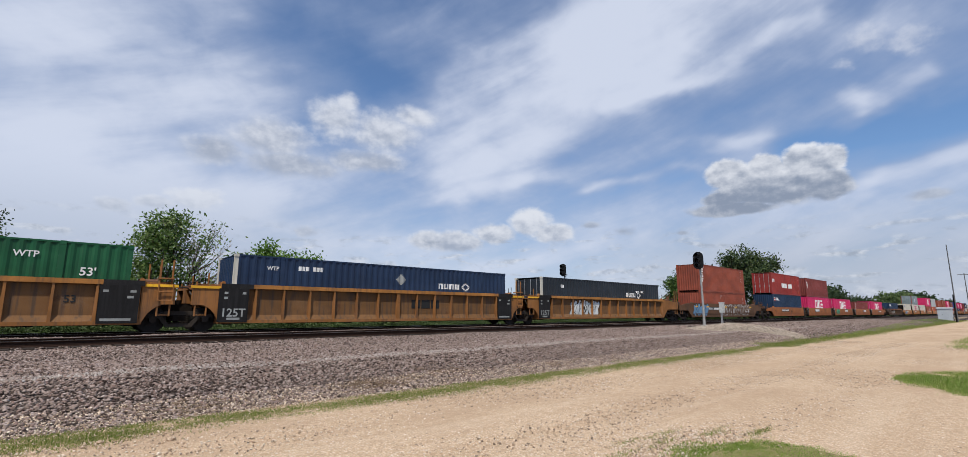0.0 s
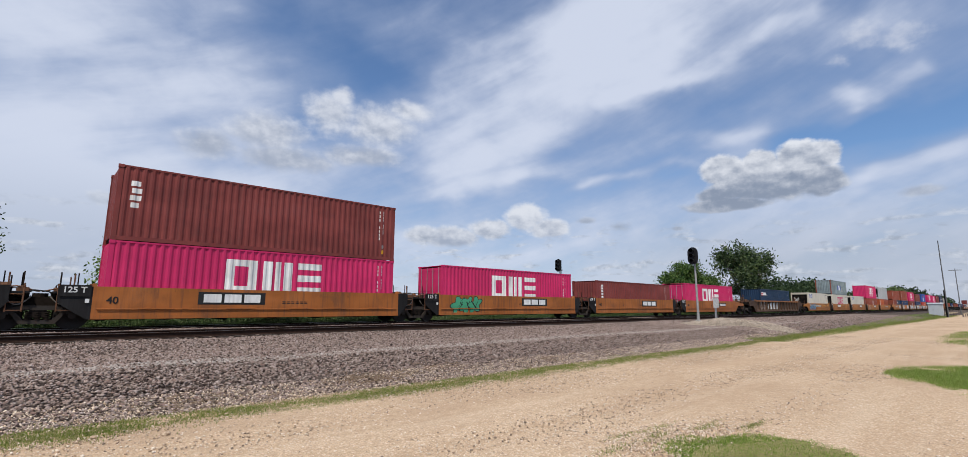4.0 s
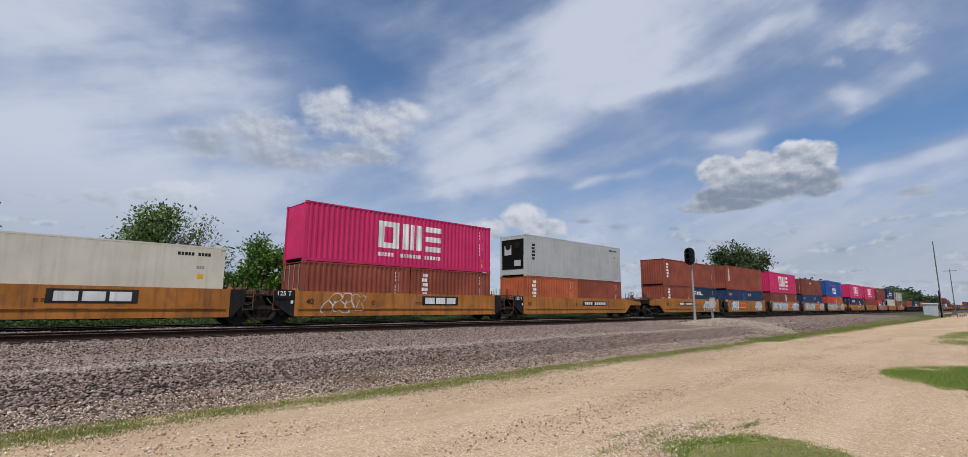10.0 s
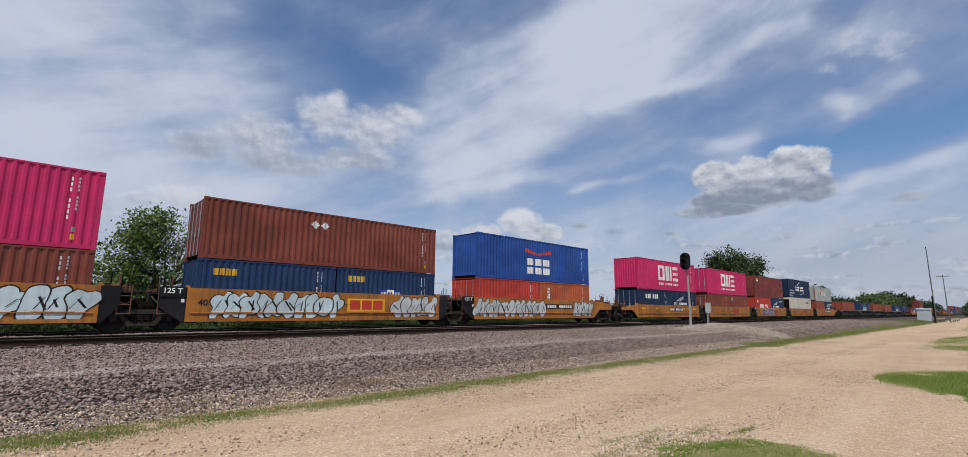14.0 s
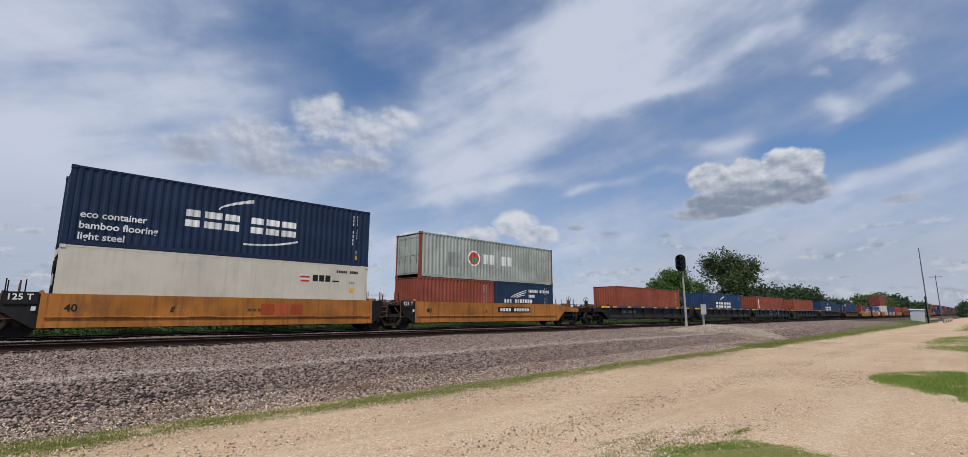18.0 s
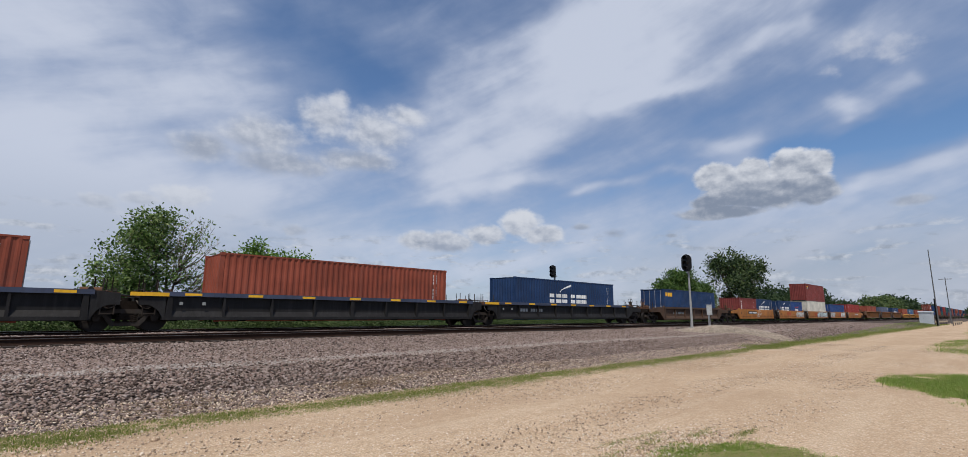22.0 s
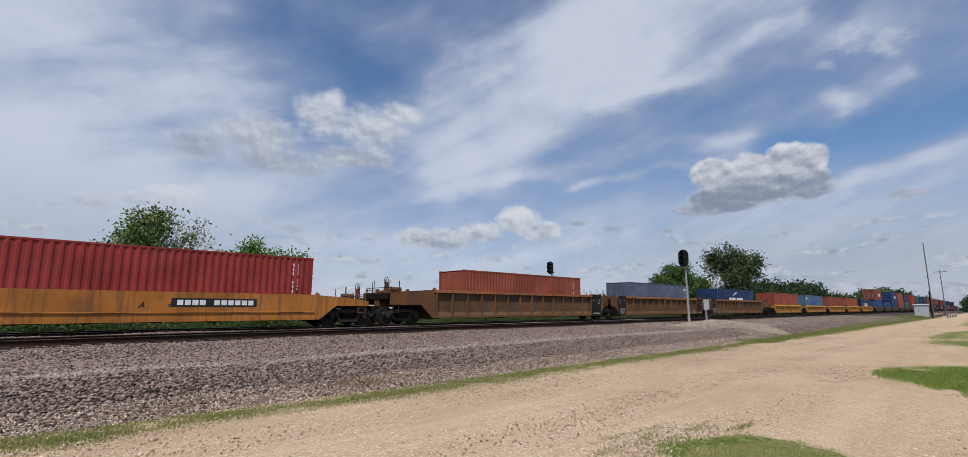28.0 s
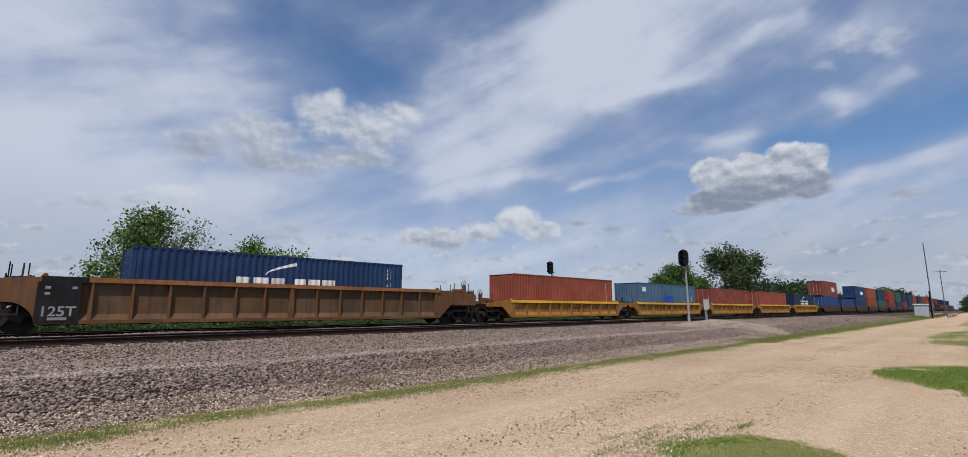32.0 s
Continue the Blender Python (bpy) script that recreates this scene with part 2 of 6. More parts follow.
def granular(name, a, b_, c, scale, rough=0.9, height=0.02, patch=0.25, patch_colours=None, dust=None, joints=0.6):
    """Loose stones or grit: cells of several tints, with broad patches."""
    m, t, b = material(name)
    co = coords(t)
    v = t.nodes.new("ShaderNodeTexVoronoi")
    v.inputs["Scale"].default_value = scale
    t.links.new(co, v.inputs["Vector"])
    sep = t.nodes.new("ShaderNodeSeparateColor")
    t.links.new(v.outputs["Color"], sep.inputs[0])
    tint = Sock(t, sep.outputs[0])
    broad = noise_of(t, scaled(t, co, (patch, patch * 1.6, patch)), 1.0, 5.0, 0.6)
    fine = noise_of(t, co, scale * 2.3, 3.0)
    col = mixed(t, tint.ramp(0.1, 0.6), a, b_)
    col = mixed(t, tint.ramp(0.75, 1.0), col, c)
    if patch_colours:
        ruts = noise_of(t, scaled(t, co, (0.07, 0.9, 1.0)), 1.0, 6.0, 0.65, 0.9)
        col = mixed(t, broad.ramp(0.42, 0.62, 0.0, 0.75), col, patch_colours)
        mott = noise_of(t, co, 5.5, 8.0, 0.78)
        col = mixed(t, mott.ramp(0.48, 0.66, 0.0, 0.34), col, tuple(0.72 * q for q in patch_colours))
        col = mixed(t, mott.ramp(0.48, 0.34, 0.0, 0.30), col, tuple(1.08 * q for q in c))
        col = mixed(t, ruts.ramp(0.47, 0.66, 0.0, 0.22), col, tuple(0.84 * q for q in patch_colours))
        col = mixed(t, ruts.ramp(0.48, 0.34, 0.0, 0.18), col, tuple(1.05 * q for q in c))
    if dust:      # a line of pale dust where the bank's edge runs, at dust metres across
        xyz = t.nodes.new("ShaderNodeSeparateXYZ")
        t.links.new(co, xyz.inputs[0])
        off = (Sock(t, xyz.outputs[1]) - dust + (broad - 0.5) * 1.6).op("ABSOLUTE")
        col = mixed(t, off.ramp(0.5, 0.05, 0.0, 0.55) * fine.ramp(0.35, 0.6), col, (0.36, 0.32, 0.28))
    gap = Sock(t, v.outputs["Distance"]).ramp(0.25, 0.75)
    col = mixed(t, gap * joints, col, lighter(a, 0.35))
    t.links.new(col, b.inputs["Base Color"])
    b.inputs["Roughness"].default_value = rough
    b.inputs["Specular IOR Level"].default_value = 0.06
    bump(t, b, (gap * -1.0) + fine * 0.3 + broad * 2.0, 0.8, height)
    return m


def island_tints(name, colours, rough=0.85, spec=0.2, translucent=False):
    """Many small pieces in one mesh, each of its own tint."""
    m, t, b = material(name)
    geo = t.nodes.new("ShaderNodeNewGeometry")
    ramp = t.nodes.new("ShaderNodeValToRGB")
    els = ramp.color_ramp.elements
    while len(els) < len(colours):
        els.new(0.5)
    for i, c in enumerate(colours):
        els[i].position = i / (len(colours) - 1)
        els[i].color = (*c, 1)
    t.links.new(geo.outputs["Random Per Island"], ramp.inputs[0])
    t.links.new(ramp.outputs[0], b.inputs["Base Color"])
    b.inputs["Roughness"].default_value = rough
    b.inputs["Specular IOR Level"].default_value = spec
    if translucent:
        tr = t.nodes.new("ShaderNodeBsdfTranslucent")
        t.links.new(ramp.outputs[0], tr.inputs[0])
        mx = t.nodes.new("ShaderNodeMixShader")
        mx.inputs[0].default_value = 0.35
        t.links.new(b.outputs[0], mx.inputs[1])
        t.links.new(tr.outputs[0], mx.inputs[2])
        t.links.new(mx.outputs[0], t.nodes["Material Output"].inputs[0])
    return m


def plain(name, colour, rough=0.6, metal=0.0):
    m, t, b = material(name)
    n = noise_of(t, coords(t), 12.0, 4.0)
    t.links.new(mixed(t, n.ramp(0.3, 0.7), lighter(colour, 0.82), lighter(colour, 1.12)), b.inputs["Base Color"])
    b.inputs["Roughness"].default_value, b.inputs["Metallic"].default_value = rough, metal
    if not metal:
        b.inputs["Specular IOR Level"].default_value = 0.08 if rough > 0.7 else 0.3
    return m


def grassy(name, a, b_, dry):
    m, t, b = material(name)
    co = coords(t)
    n1, n2 = noise_of(t, co, 0.35, 5.0, 0.6), noise_of(t, co, 14.0, 4.0, 0.7)
    c = mixed(t, n2.ramp(0.3, 0.7), a, b_)
    c = mixed(t, n1.ramp(0.5, 0.72, 0.0, 0.7), c, dry)
    t.links.new(c, b.inputs["Base Color"])
    b.inputs["Roughness"].default_value = 0.9
    b.inputs["Specular IOR Level"].default_value = 0.15
    bump(t, b, n2, 0.7, 0.05)
    return m


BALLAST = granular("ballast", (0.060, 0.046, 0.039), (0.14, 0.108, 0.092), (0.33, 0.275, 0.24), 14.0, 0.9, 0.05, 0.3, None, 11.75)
PALE_HEAP = granular("pale_ballast", (0.15, 0.123, 0.098), (0.24, 0.20, 0.16), (0.36, 0.315, 0.26), 14.0, 0.9, 0.05, 0.3)
ROAD_GRAVEL = granular("road_gravel", (0.53, 0.377, 0.246), (0.645, 0.473, 0.318), (0.77, 0.63, 0.475), 46.0, 0.95, 0.012, 0.22, (0.53, 0.378, 0.25), None, 0.3)
FIELD = grassy("field_grass", (0.025, 0.042, 0.012), (0.06, 0.085, 0.026), (0.11, 0.105, 0.05))
LAWN = grassy("lawn_soil", (0.15, 0.14, 0.05), (0.30, 0.25, 0.12), (0.46, 0.35, 0.22))
STONES = island_tints("crushed_stone", [(0.035, 0.025, 0.022), (0.13, 0.094, 0.078), (0.255, 0.197, 0.167), (0.335, 0.268, 0.235), (0.21, 0.14, 0.118), (0.43, 0.36, 0.325)], 0.85, 0.06)
PALE_STONES = island_tints("pale_stone", [(0.15, 0.12, 0.095), (0.34, 0.28, 0.22), (0.50, 0.435, 0.355), (0.25, 0.20, 0.155), (0.42, 0.35, 0.275)])
DUST_STONES = island_tints("dusty_stone", [(0.30, 0.26, 0.23), (0.42, 0.375, 0.34), (0.22, 0.185, 0.16), (0.48, 0.435, 0.40)], 0.9, 0.05)
PEBBLES = island_tints("road_pebble", [(0.34, 0.245, 0.165), (0.56, 0.43, 0.31), (0.76, 0.66, 0.54), (0.48, 0.36, 0.26), (0.17, 0.13, 0.10)])
BLADES = island_tints("grass_blade", [(0.07, 0.14, 0.018), (0.15, 0.26, 0.033), (0.24, 0.36, 0.06), (0.31, 0.39, 0.09), (0.40, 0.35, 0.16)], 0.6, 0.3, True)
DRY_BLADES = island_tints("verge_blade", [(0.06, 0.115, 0.02), (0.14, 0.215, 0.036), (0.24, 0.285, 0.07), (0.38, 0.33, 0.15), (0.18, 0.25, 0.046)], 0.7, 0.2, True)
LEAVES = island_tints("leaf", [(0.04, 0.085, 0.018), (0.09, 0.16, 0.036), (0.16, 0.245, 0.068), (0.26, 0.33, 0.12)], 0.5, 0.4, True)
TREE_LEAVES = island_tints("tree_leaf", [(0.022, 0.055, 0.013), (0.055, 0.11, 0.024), (0.10, 0.175, 0.04), (0.15, 0.22, 0.06)], 0.5, 0.3, True)
DARK_LEAVES = island_tints("dark_leaf", [(0.018, 0.036, 0.014), (0.04, 0.072, 0.024), (0.075, 0.115, 0.038), (0.14, 0.19, 0.07)], 0.5, 0.4, True)
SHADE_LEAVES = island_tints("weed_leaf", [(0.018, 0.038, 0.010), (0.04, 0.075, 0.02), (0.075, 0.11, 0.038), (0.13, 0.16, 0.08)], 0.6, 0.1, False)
FRESH_LEAVES = island_tints("fresh_leaf", [(0.04, 0.10, 0.015), (0.11, 0.21, 0.03), (0.20, 0.33, 0.06)], 0.5, 0.4, True)
FAR_LEAVES = island_tints("far_leaf", [(0.03, 0.055, 0.025), (0.05, 0.08, 0.035), (0.07, 0.105, 0.045)], 0.7, 0.2, True)
FAR_PALE = island_tints("far_pale_leaf", [(0.07, 0.11, 0.04), (0.10, 0.15, 0.055), (0.14, 0.18, 0.07)], 0.7, 0.2, True)
BARK = plain("bark", (0.13, 0.105, 0.085), 0.9)
TWIG = plain("bare_twig", (0.42, 0.37, 0.31), 0.9)
DEAD_TWIG = plain("dead_twig", (0.22, 0.155, 0.10), 0.9)
RUSTY = paint("deck_rust", (0.13, 0.062, 0.034), 0.8, 0.6, 0.4)
GRIMY = paint("gear_grime", (0.036, 0.028, 0.022), 0.85, 0.5, 0.2)
PALE_HOSE = plain("worn_hose", (0.20, 0.18, 0.155), 0.7)
RAIL_SIDE = plain("rail_rust", (0.034, 0.020, 0.015), 0.85, 0.0)
RAIL_TOP = plain("rail_polished", (0.32, 0.31, 0.30), 0.3, 0.9)
TIE = plain("tie_timber", (0.050, 0.040, 0.034), 0.9)
GALV = plain("galvanised_steel", (0.42, 0.43, 0.44), 0.45, 0.5)
MAST_GREY = plain("mast_grey", (0.33, 0.33, 0.32), 0.6)
ROCK_TAN = granular("rock_tan", (0.40, 0.29, 0.20), (0.48, 0.36, 0.25), (0.58, 0.46, 0.34), 60.0, 0.9, 0.004, 6.0, None, None, 0.15)
SIGNAL_BLACK = plain("signal_black", (0.012, 0.012, 0.013), 0.5)
GREY_BOX = plain("grey_cabinet", (0.50, 0.51, 0.50), 0.5)
WHITE_HUT = plain("hut_panel", (0.46, 0.50, 0.53), 0.5)
CONCRETE = plain("concrete", (0.42, 0.39, 0.35), 0.9)
WOOD_POLE = plain("weathered_pole", (0.17, 0.16, 0.15), 0.9)
BEAM = plain("tan_beam", (0.40, 0.33, 0.24), 0.85)
LENS = plain("signal_lens", (0.02, 0.02, 0.025), 0.1)
BLACK = plain("black_steel", (0.009, 0.008, 0.008), 0.8)
TRUCK = plain("truck_iron", (0.020, 0.015, 0.012), 0.85)
WHEEL = plain("wheel_steel", (0.018, 0.014, 0.012), 0.7, 0.3)
HOSE = plain("rubber_hose", (0.02, 0.02, 0.02), 0.6)
MARK_WHITE = paint("marking_white", (0.72, 0.72, 0.70), 0.6, 0.25, 0.03)
MARK_BLACK = paint("marking_black", (0.02, 0.02, 0.02), 0.6, 0.2, 0.0)
MARK_YELLOW = paint("marking_yellow", (0.80, 0.42, 0.03), 0.5, 0.2, 0.02)
MARK_RED = paint("marking_red", (0.52, 0.05, 0.035), 0.5, 0.2, 0.02)
FADED_RED = paint("marking_faded_red", (0.40, 0.075, 0.025), 0.6, 0.5, 0.1)
MARK_BLUE = paint("marking_blue", (0.02, 0.06, 0.30), 0.5, 0.2, 0.02)
MARK_PINK = paint("marking_pink", (0.55, 0.03, 0.13), 0.5, 0.15, 0.02)
MARK_GREY = paint("marking_grey", (0.28, 0.29, 0.28), 0.6, 0.2, 0.03)
TAG_BLUE = paint("spray_blue", (0.12, 0.24, 0.38), 0.5, 0.2, 0.02)
TAG_SILVER = paint("spray_silver", (0.55, 0.57, 0.56), 0.4, 0.25, 0.02)
TAG_PALE = paint("spray_pale", (0.56, 0.66, 0.67), 0.5, 0.2, 0.02)
TAG_PURPLE = paint("spray_purple", (0.075, 0.028, 0.085), 0.5, 0.2, 0.02)
POLE_GREY = plain("silvered_pole", (0.13, 0.135, 0.14), 0.85)
TAG_GREEN = paint("spray_green", (0.06, 0.30, 0.16), 0.5, 0.2, 0.02)

# ---- mesh helpers ----
MESHES = {}


def mesh_of(key, build, mat):
    """One mesh for all parts that look alike."""
    full = (key, mat.name)
    if full not in MESHES:
        bm = bmesh.new()
        build(bm)
        bmesh.ops.recalc_face_normals(bm, faces=bm.faces)
        me = bpy.data.meshes.new(str(key[0] if isinstance(key, tuple) else key))
        bm.to_mesh(me)
        bm.free()
        me.materials.append(mat)
        MESHES[full] = me
    return MESHES[full]


def part(name, key, build, mat, parent, at=(0, 0, 0), label="", turn=0.0):
    ob = new(name, mesh_of(key, build, mat))
    ob.parent = parent
    ob.location = at
    if turn:
        ob.rotation_euler = (0, 0, turn)
    if label:
        ob["label"] = label
    return ob


def box(bm, x0, x1, y0, y1, z0, z1):
    v = [bm.verts.new((x, y, z)) for x in (x0, x1) for y in (y0, y1) for z in (z0, z1)]
    for f in ((0, 1, 3, 2), (4, 6, 7, 5), (0, 4, 5, 1), (2, 3, 7, 6), (0, 2, 6, 4), (1, 5, 7, 3)):
        bm.faces.new([v[i] for i in f])


def prism(bm, poly, y0, y1, plane="xz"):
    """A closed outline pushed from y0 to y1 (plane xz), or from z0 to z1 (plane xy)."""
    place = (lambda a, b, d: (a, d, b)) if plane == "xz" else (lambda a, b, d: (a, b, d))
    if plane == "yz":
        place = lambda a, b, d: (d, a, b)
    lo = [bm.verts.new(place(a, b, y0)) for a, b in poly]
    hi = [bm.verts.new(place(a, b, y1)) for a, b in poly]
    n = len(poly)
    bm.faces.new(lo)
    bm.faces.new(hi[::-1])
    for i in range(n):
        bm.faces.new((lo[i], hi[i], hi[(i + 1) % n], lo[(i + 1) % n]))


def tube(bm, a, b, r, n=8, r2=None):
    a, b = Vector(a), Vector(b)
    r2 = r if r2 is None else r2
    q = (b - a).to_track_quat("Z", "Y")
    rings = []
    for p, rad in ((a, r), (b, r2)):
        rings.append([bm.verts.new(p + q @ Vector((rad * math.cos(i * math.tau / n), rad * math.sin(i * math.tau / n), 0))) for i in range(n)])
    for i in range(n):
        j = (i + 1) % n
        bm.faces.new((rings[0][i], rings[0][j], rings[1][j], rings[1][i]))
    bm.faces.new(rings[0][::-1])
    bm.faces.new(rings[1])


def pipe(bm, points, r, n=6):
    for a, b in zip(points, points[1:]):
        tube(bm, a, b, r, n)


def raw_mesh(name, verts, faces, mat, smooth=False):
    """A large mesh straight from arrays; faces all of one size."""
    me = bpy.data.meshes.new(name)
    verts, faces = np.asarray(verts, np.float32), np.asarray(faces, np.int32)
    k = faces.shape[1]
    me.vertices.add(len(verts))
    me.vertices.foreach_set("co", verts.ravel())
    me.loops.add(faces.size)
    me.loops.foreach_set("vertex_index", faces.ravel())
    me.polygons.add(len(faces))
    me.polygons.foreach_set("loop_start", np.arange(0, faces.size, k, dtype=np.int32))
    me.polygons.foreach_set("loop_total", np.full(len(faces), k, dtype=np.int32))
    if smooth:
        me.polygons.foreach_set("use_smooth", np.ones(len(faces), dtype=bool))
    me.materials.append(mat)
    me.update(calc_edges=True)
    me.validate()
    return me


TEXTS = {}


def lettering(name, words, size, mat, parent, at, slant=0.0):
    """Painted words that face the road (towards -y), standing on their base line at their left end."""
    key = (words, size, mat.name, slant)
    if key not in TEXTS:
        cu = bpy.data.curves.new("lettering", "FONT")
        cu.body, cu.size, cu.extrude, cu.shear = words, size, 0.001, slant
        cu.offset = size * 0.018
        cu.resolution_u = 3
        tmp = new("lettering_tmp", cu)
        me = bpy.data.meshes.new_from_object(tmp)
        bpy.data.objects.remove(tmp)
        me.transform(pose(0, 0, 0, 90, 0, 0))
        me.materials.clear()
        me.materials.append(mat)
        TEXTS[key] = me
    ob = new(name, TEXTS[key])
    ob.parent = parent
    ob.location = at
    return ob


rng = np.random.default_rng(11)

# ---- ground, road and embankment ----
ROAD_Z = -0.73
TRAIN_Y, NEAR_Y = 23.55, 19.28        # centre lines of the two tracks


def strip(name, profile, xs, mat, wobble=0.0):
    """A sheet along the track: profile of (y, z) at every x, a little uneven."""
    verts, faces = [], []
    n = len(profile)
    for i, x in enumerate(xs):
        for y, z in profile:
            dz = wobble * noise.noise(Vector((x * 0.35, y * 0.6, 1.7)))
            dy = wobble * 3 * noise.noise(Vector((x * 0.22, y * 0.3, 8.7)))
            verts.append((x, y + dy, z + dz))
    for i in range(len(xs) - 1):
        for j in range(n - 1):
            a = i * n + j
            faces.append((a, a + n, a + n + 1, a + 1))
    return new(name, raw_mesh(name, verts, faces, mat, True))


def steps(a, b, first, grow):
    out, d = [a], first
    while out[-1] < b:
        out.append(out[-1] + d)
        d *= grow
    return out


def ground_height(y):
    """Height of the embankment's surface across the track."""
    prof = BANK
    for (y0, z0), (y1, z1) in zip(prof, prof[1:]):
        if y0 <= y <= y1:
            return z0 + (z1 - z0) * (y - y0) / (y1 - y0)
    return ROAD_Z


BANK = [(8.7, -0.76), (9.1, -0.72), (10.2, -0.50), (11.3, -0.35), (11.9, -0.31), (13.5, -0.33), (15.2, -0.33), (16.2, -0.27), (17.2, -0.20), (17.7, -0.20),
        (17.95, -0.235), (20.2, -0.235), (20.65, -0.165), (21.1, -0.085), (21.6, -0.07), (22.1, -0.125), (22.5, -0.19), (22.8, -0.22), (24.5, -0.20), (25.3, -0.22), (26.6, -0.55), (27.6, -0.80)]
far = steps(0, 2600, 6, 1.16)
xs_far = sorted([-x for x in far[1:]] + far)
ground = new("ground", raw_mesh("ground", [(x, y, -0.80) for x in (-3000, 3000) for y in (-3000, 3000)], [(0, 2, 3, 1)], FIELD))
tagged(ground, "green field grass reaching to the horizon", "ground", kind="structure")
xs = steps(-40, 900, 0.5, 1.0)[:260] + steps(90, 900, 1.0, 1.06)
road = strip("road", [(-14, ROAD_Z - 0.03), (-6, ROAD_Z), (-2, ROAD_Z + 0.01), (0, ROAD_Z), (1.5, ROAD_Z + 0.02), (2.6, ROAD_Z), (3.6, ROAD_Z + 0.02), (4.6, ROAD_Z - 0.01),
                      (5.5, ROAD_Z + 0.02), (6.6, ROAD_Z - 0.01), (7.3, ROAD_Z), (7.9, ROAD_Z - 0.01), (8.8, ROAD_Z - 0.03), (9.6, ROAD_Z - 0.06)], xs, ROAD_GRAVEL, 0.03)
tagged(road, "dusty tan gravel road along the railway", "road", kind="structure")
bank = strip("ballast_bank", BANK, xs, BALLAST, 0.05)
tagged(bank, "bank of grey-brown crushed stone under the tracks", "embankment", kind="structure")


def stones(count, where, size, flat=0.75):
    """Arrays of rough eight-sided stones. where(n) gives places x, y, z."""
    base = np.array([(1, 0, 0), (-1, 0, 0), (0, 1, 0), (0, -1, 0), (0, 0, 1), (0, 0, -1)], float)
    tri = np.array([(0, 2, 4), (2, 1, 4), (1, 3, 4), (3, 0, 4), (2, 0, 5), (1, 2, 5), (3, 1, 5), (0, 3, 5)])
    p = where(count)
    v = base[None] * rng.uniform(0.6, 1.25, (count, 6, 1)) + rng.normal(0, 0.22, (count, 6, 3))
    a = rng.uniform(0, math.tau, count)
    c, s = np.cos(a)[:, None], np.sin(a)[:, None]
    tilt = rng.normal(0, 0.5, count)
    ct, stn = np.cos(tilt)[:, None], np.sin(tilt)[:, None]
    x, y, z = v[..., 0], v[..., 1], v[..., 2] * flat
    y, z = y * ct - z * stn, y * stn + z * ct
    x, y = x * c - y * s, x * s + y * c
    r = rng.uniform(size[0], size[1], count)[:, None]
    v = np.stack([x * r + p[:, :1], y * r + p[:, 1:2], z * r + p[:, 2:3]], 2)
    f = tri[None] + (np.arange(count) * 6)[:, None, None]
    return v.reshape(-1, 3), f.reshape(-1, 3)


BANK_Y = np.array([b[0] for b in BANK])
BANK_Z = np.array([b[1] for b in BANK])


def on_bank(x_lo, x_hi, power, y_lo=8.75, y_hi=17.95):
    def where(n):
        x = x_lo + (x_hi - x_lo) * rng.random(n) ** power
        y = rng.uniform(y_lo, y_hi, n)
        dz = np.array([0.05 * noise.noise(Vector((a * 0.35, b * 0.6, 1.7))) for a, b in zip(x, y)])
        return np.stack([x, y, np.interp(y, BANK_Y, BANK_Z) + dz + rng.uniform(-0.005, 0.018, n)], 1)
    return where


def scatter(name, count, where, size, mat, label, category, flat=0.75):
    v, f = stones(count, where, size, flat)
    return tagged(new(name, raw_mesh(name, v, f, mat)), label, category, kind="stuff")


scatter("ballast_stones", 150000, on_bank(-3.5, 34, 1.25), (0.019, 0.048), STONES, "loose crushed ballast stones in greys and browns", "ballast", 0.55)
scatter("bench_dust_stones", 11000, on_bank(-3.5, 46, 1.2, 11.5, 12.0), (0.018, 0.042), DUST_STONES, "line of pale dusty chippings along the bank", "ballast")
scatter("foot_stones", 32000, on_bank(-3.5, 34, 1.2, 8.6, 9.7), (0.009, 0.024), PEBBLES, "pale chippings that rolled to the foot of the bank", "ballast")
scatter("far_ballast_stones", 30000, on_bank(30, 100, 1.3), (0.04, 0.075), STONES, "crushed ballast stones further along the bank", "ballast")
scatter("track_stones", 34000, on_bank(-4, 40, 1.2, 18.4, 22.8), (0.022, 0.045), STONES, "ballast stones between and beside the rails", "ballast")


def on_road(x_lo, x_hi, y_lo, y_hi, power=1.0):
    def where(n):
        x = x_lo + (x_hi - x_lo) * rng.random(n) ** power
        return np.stack([x, rng.uniform(y_lo, y_hi, n), np.full(n, ROAD_Z + 0.004) + rng.uniform(-0.012, 0.008, n)], 1)
    return where


scatter("road_pebbles", 46000, on_road(-2, 34, 0.3, 7.9, 1.4), (0.006, 0.021), PEBBLES, "small tan and grey pebbles lying on the road", "gravel")
scatter("verge_pebbles", 9000, on_road(-2, 30, 7.6, 9.3, 1.3), (0.006, 0.016), PEBBLES, "pebbles and grit at the foot of the bank", "gravel")


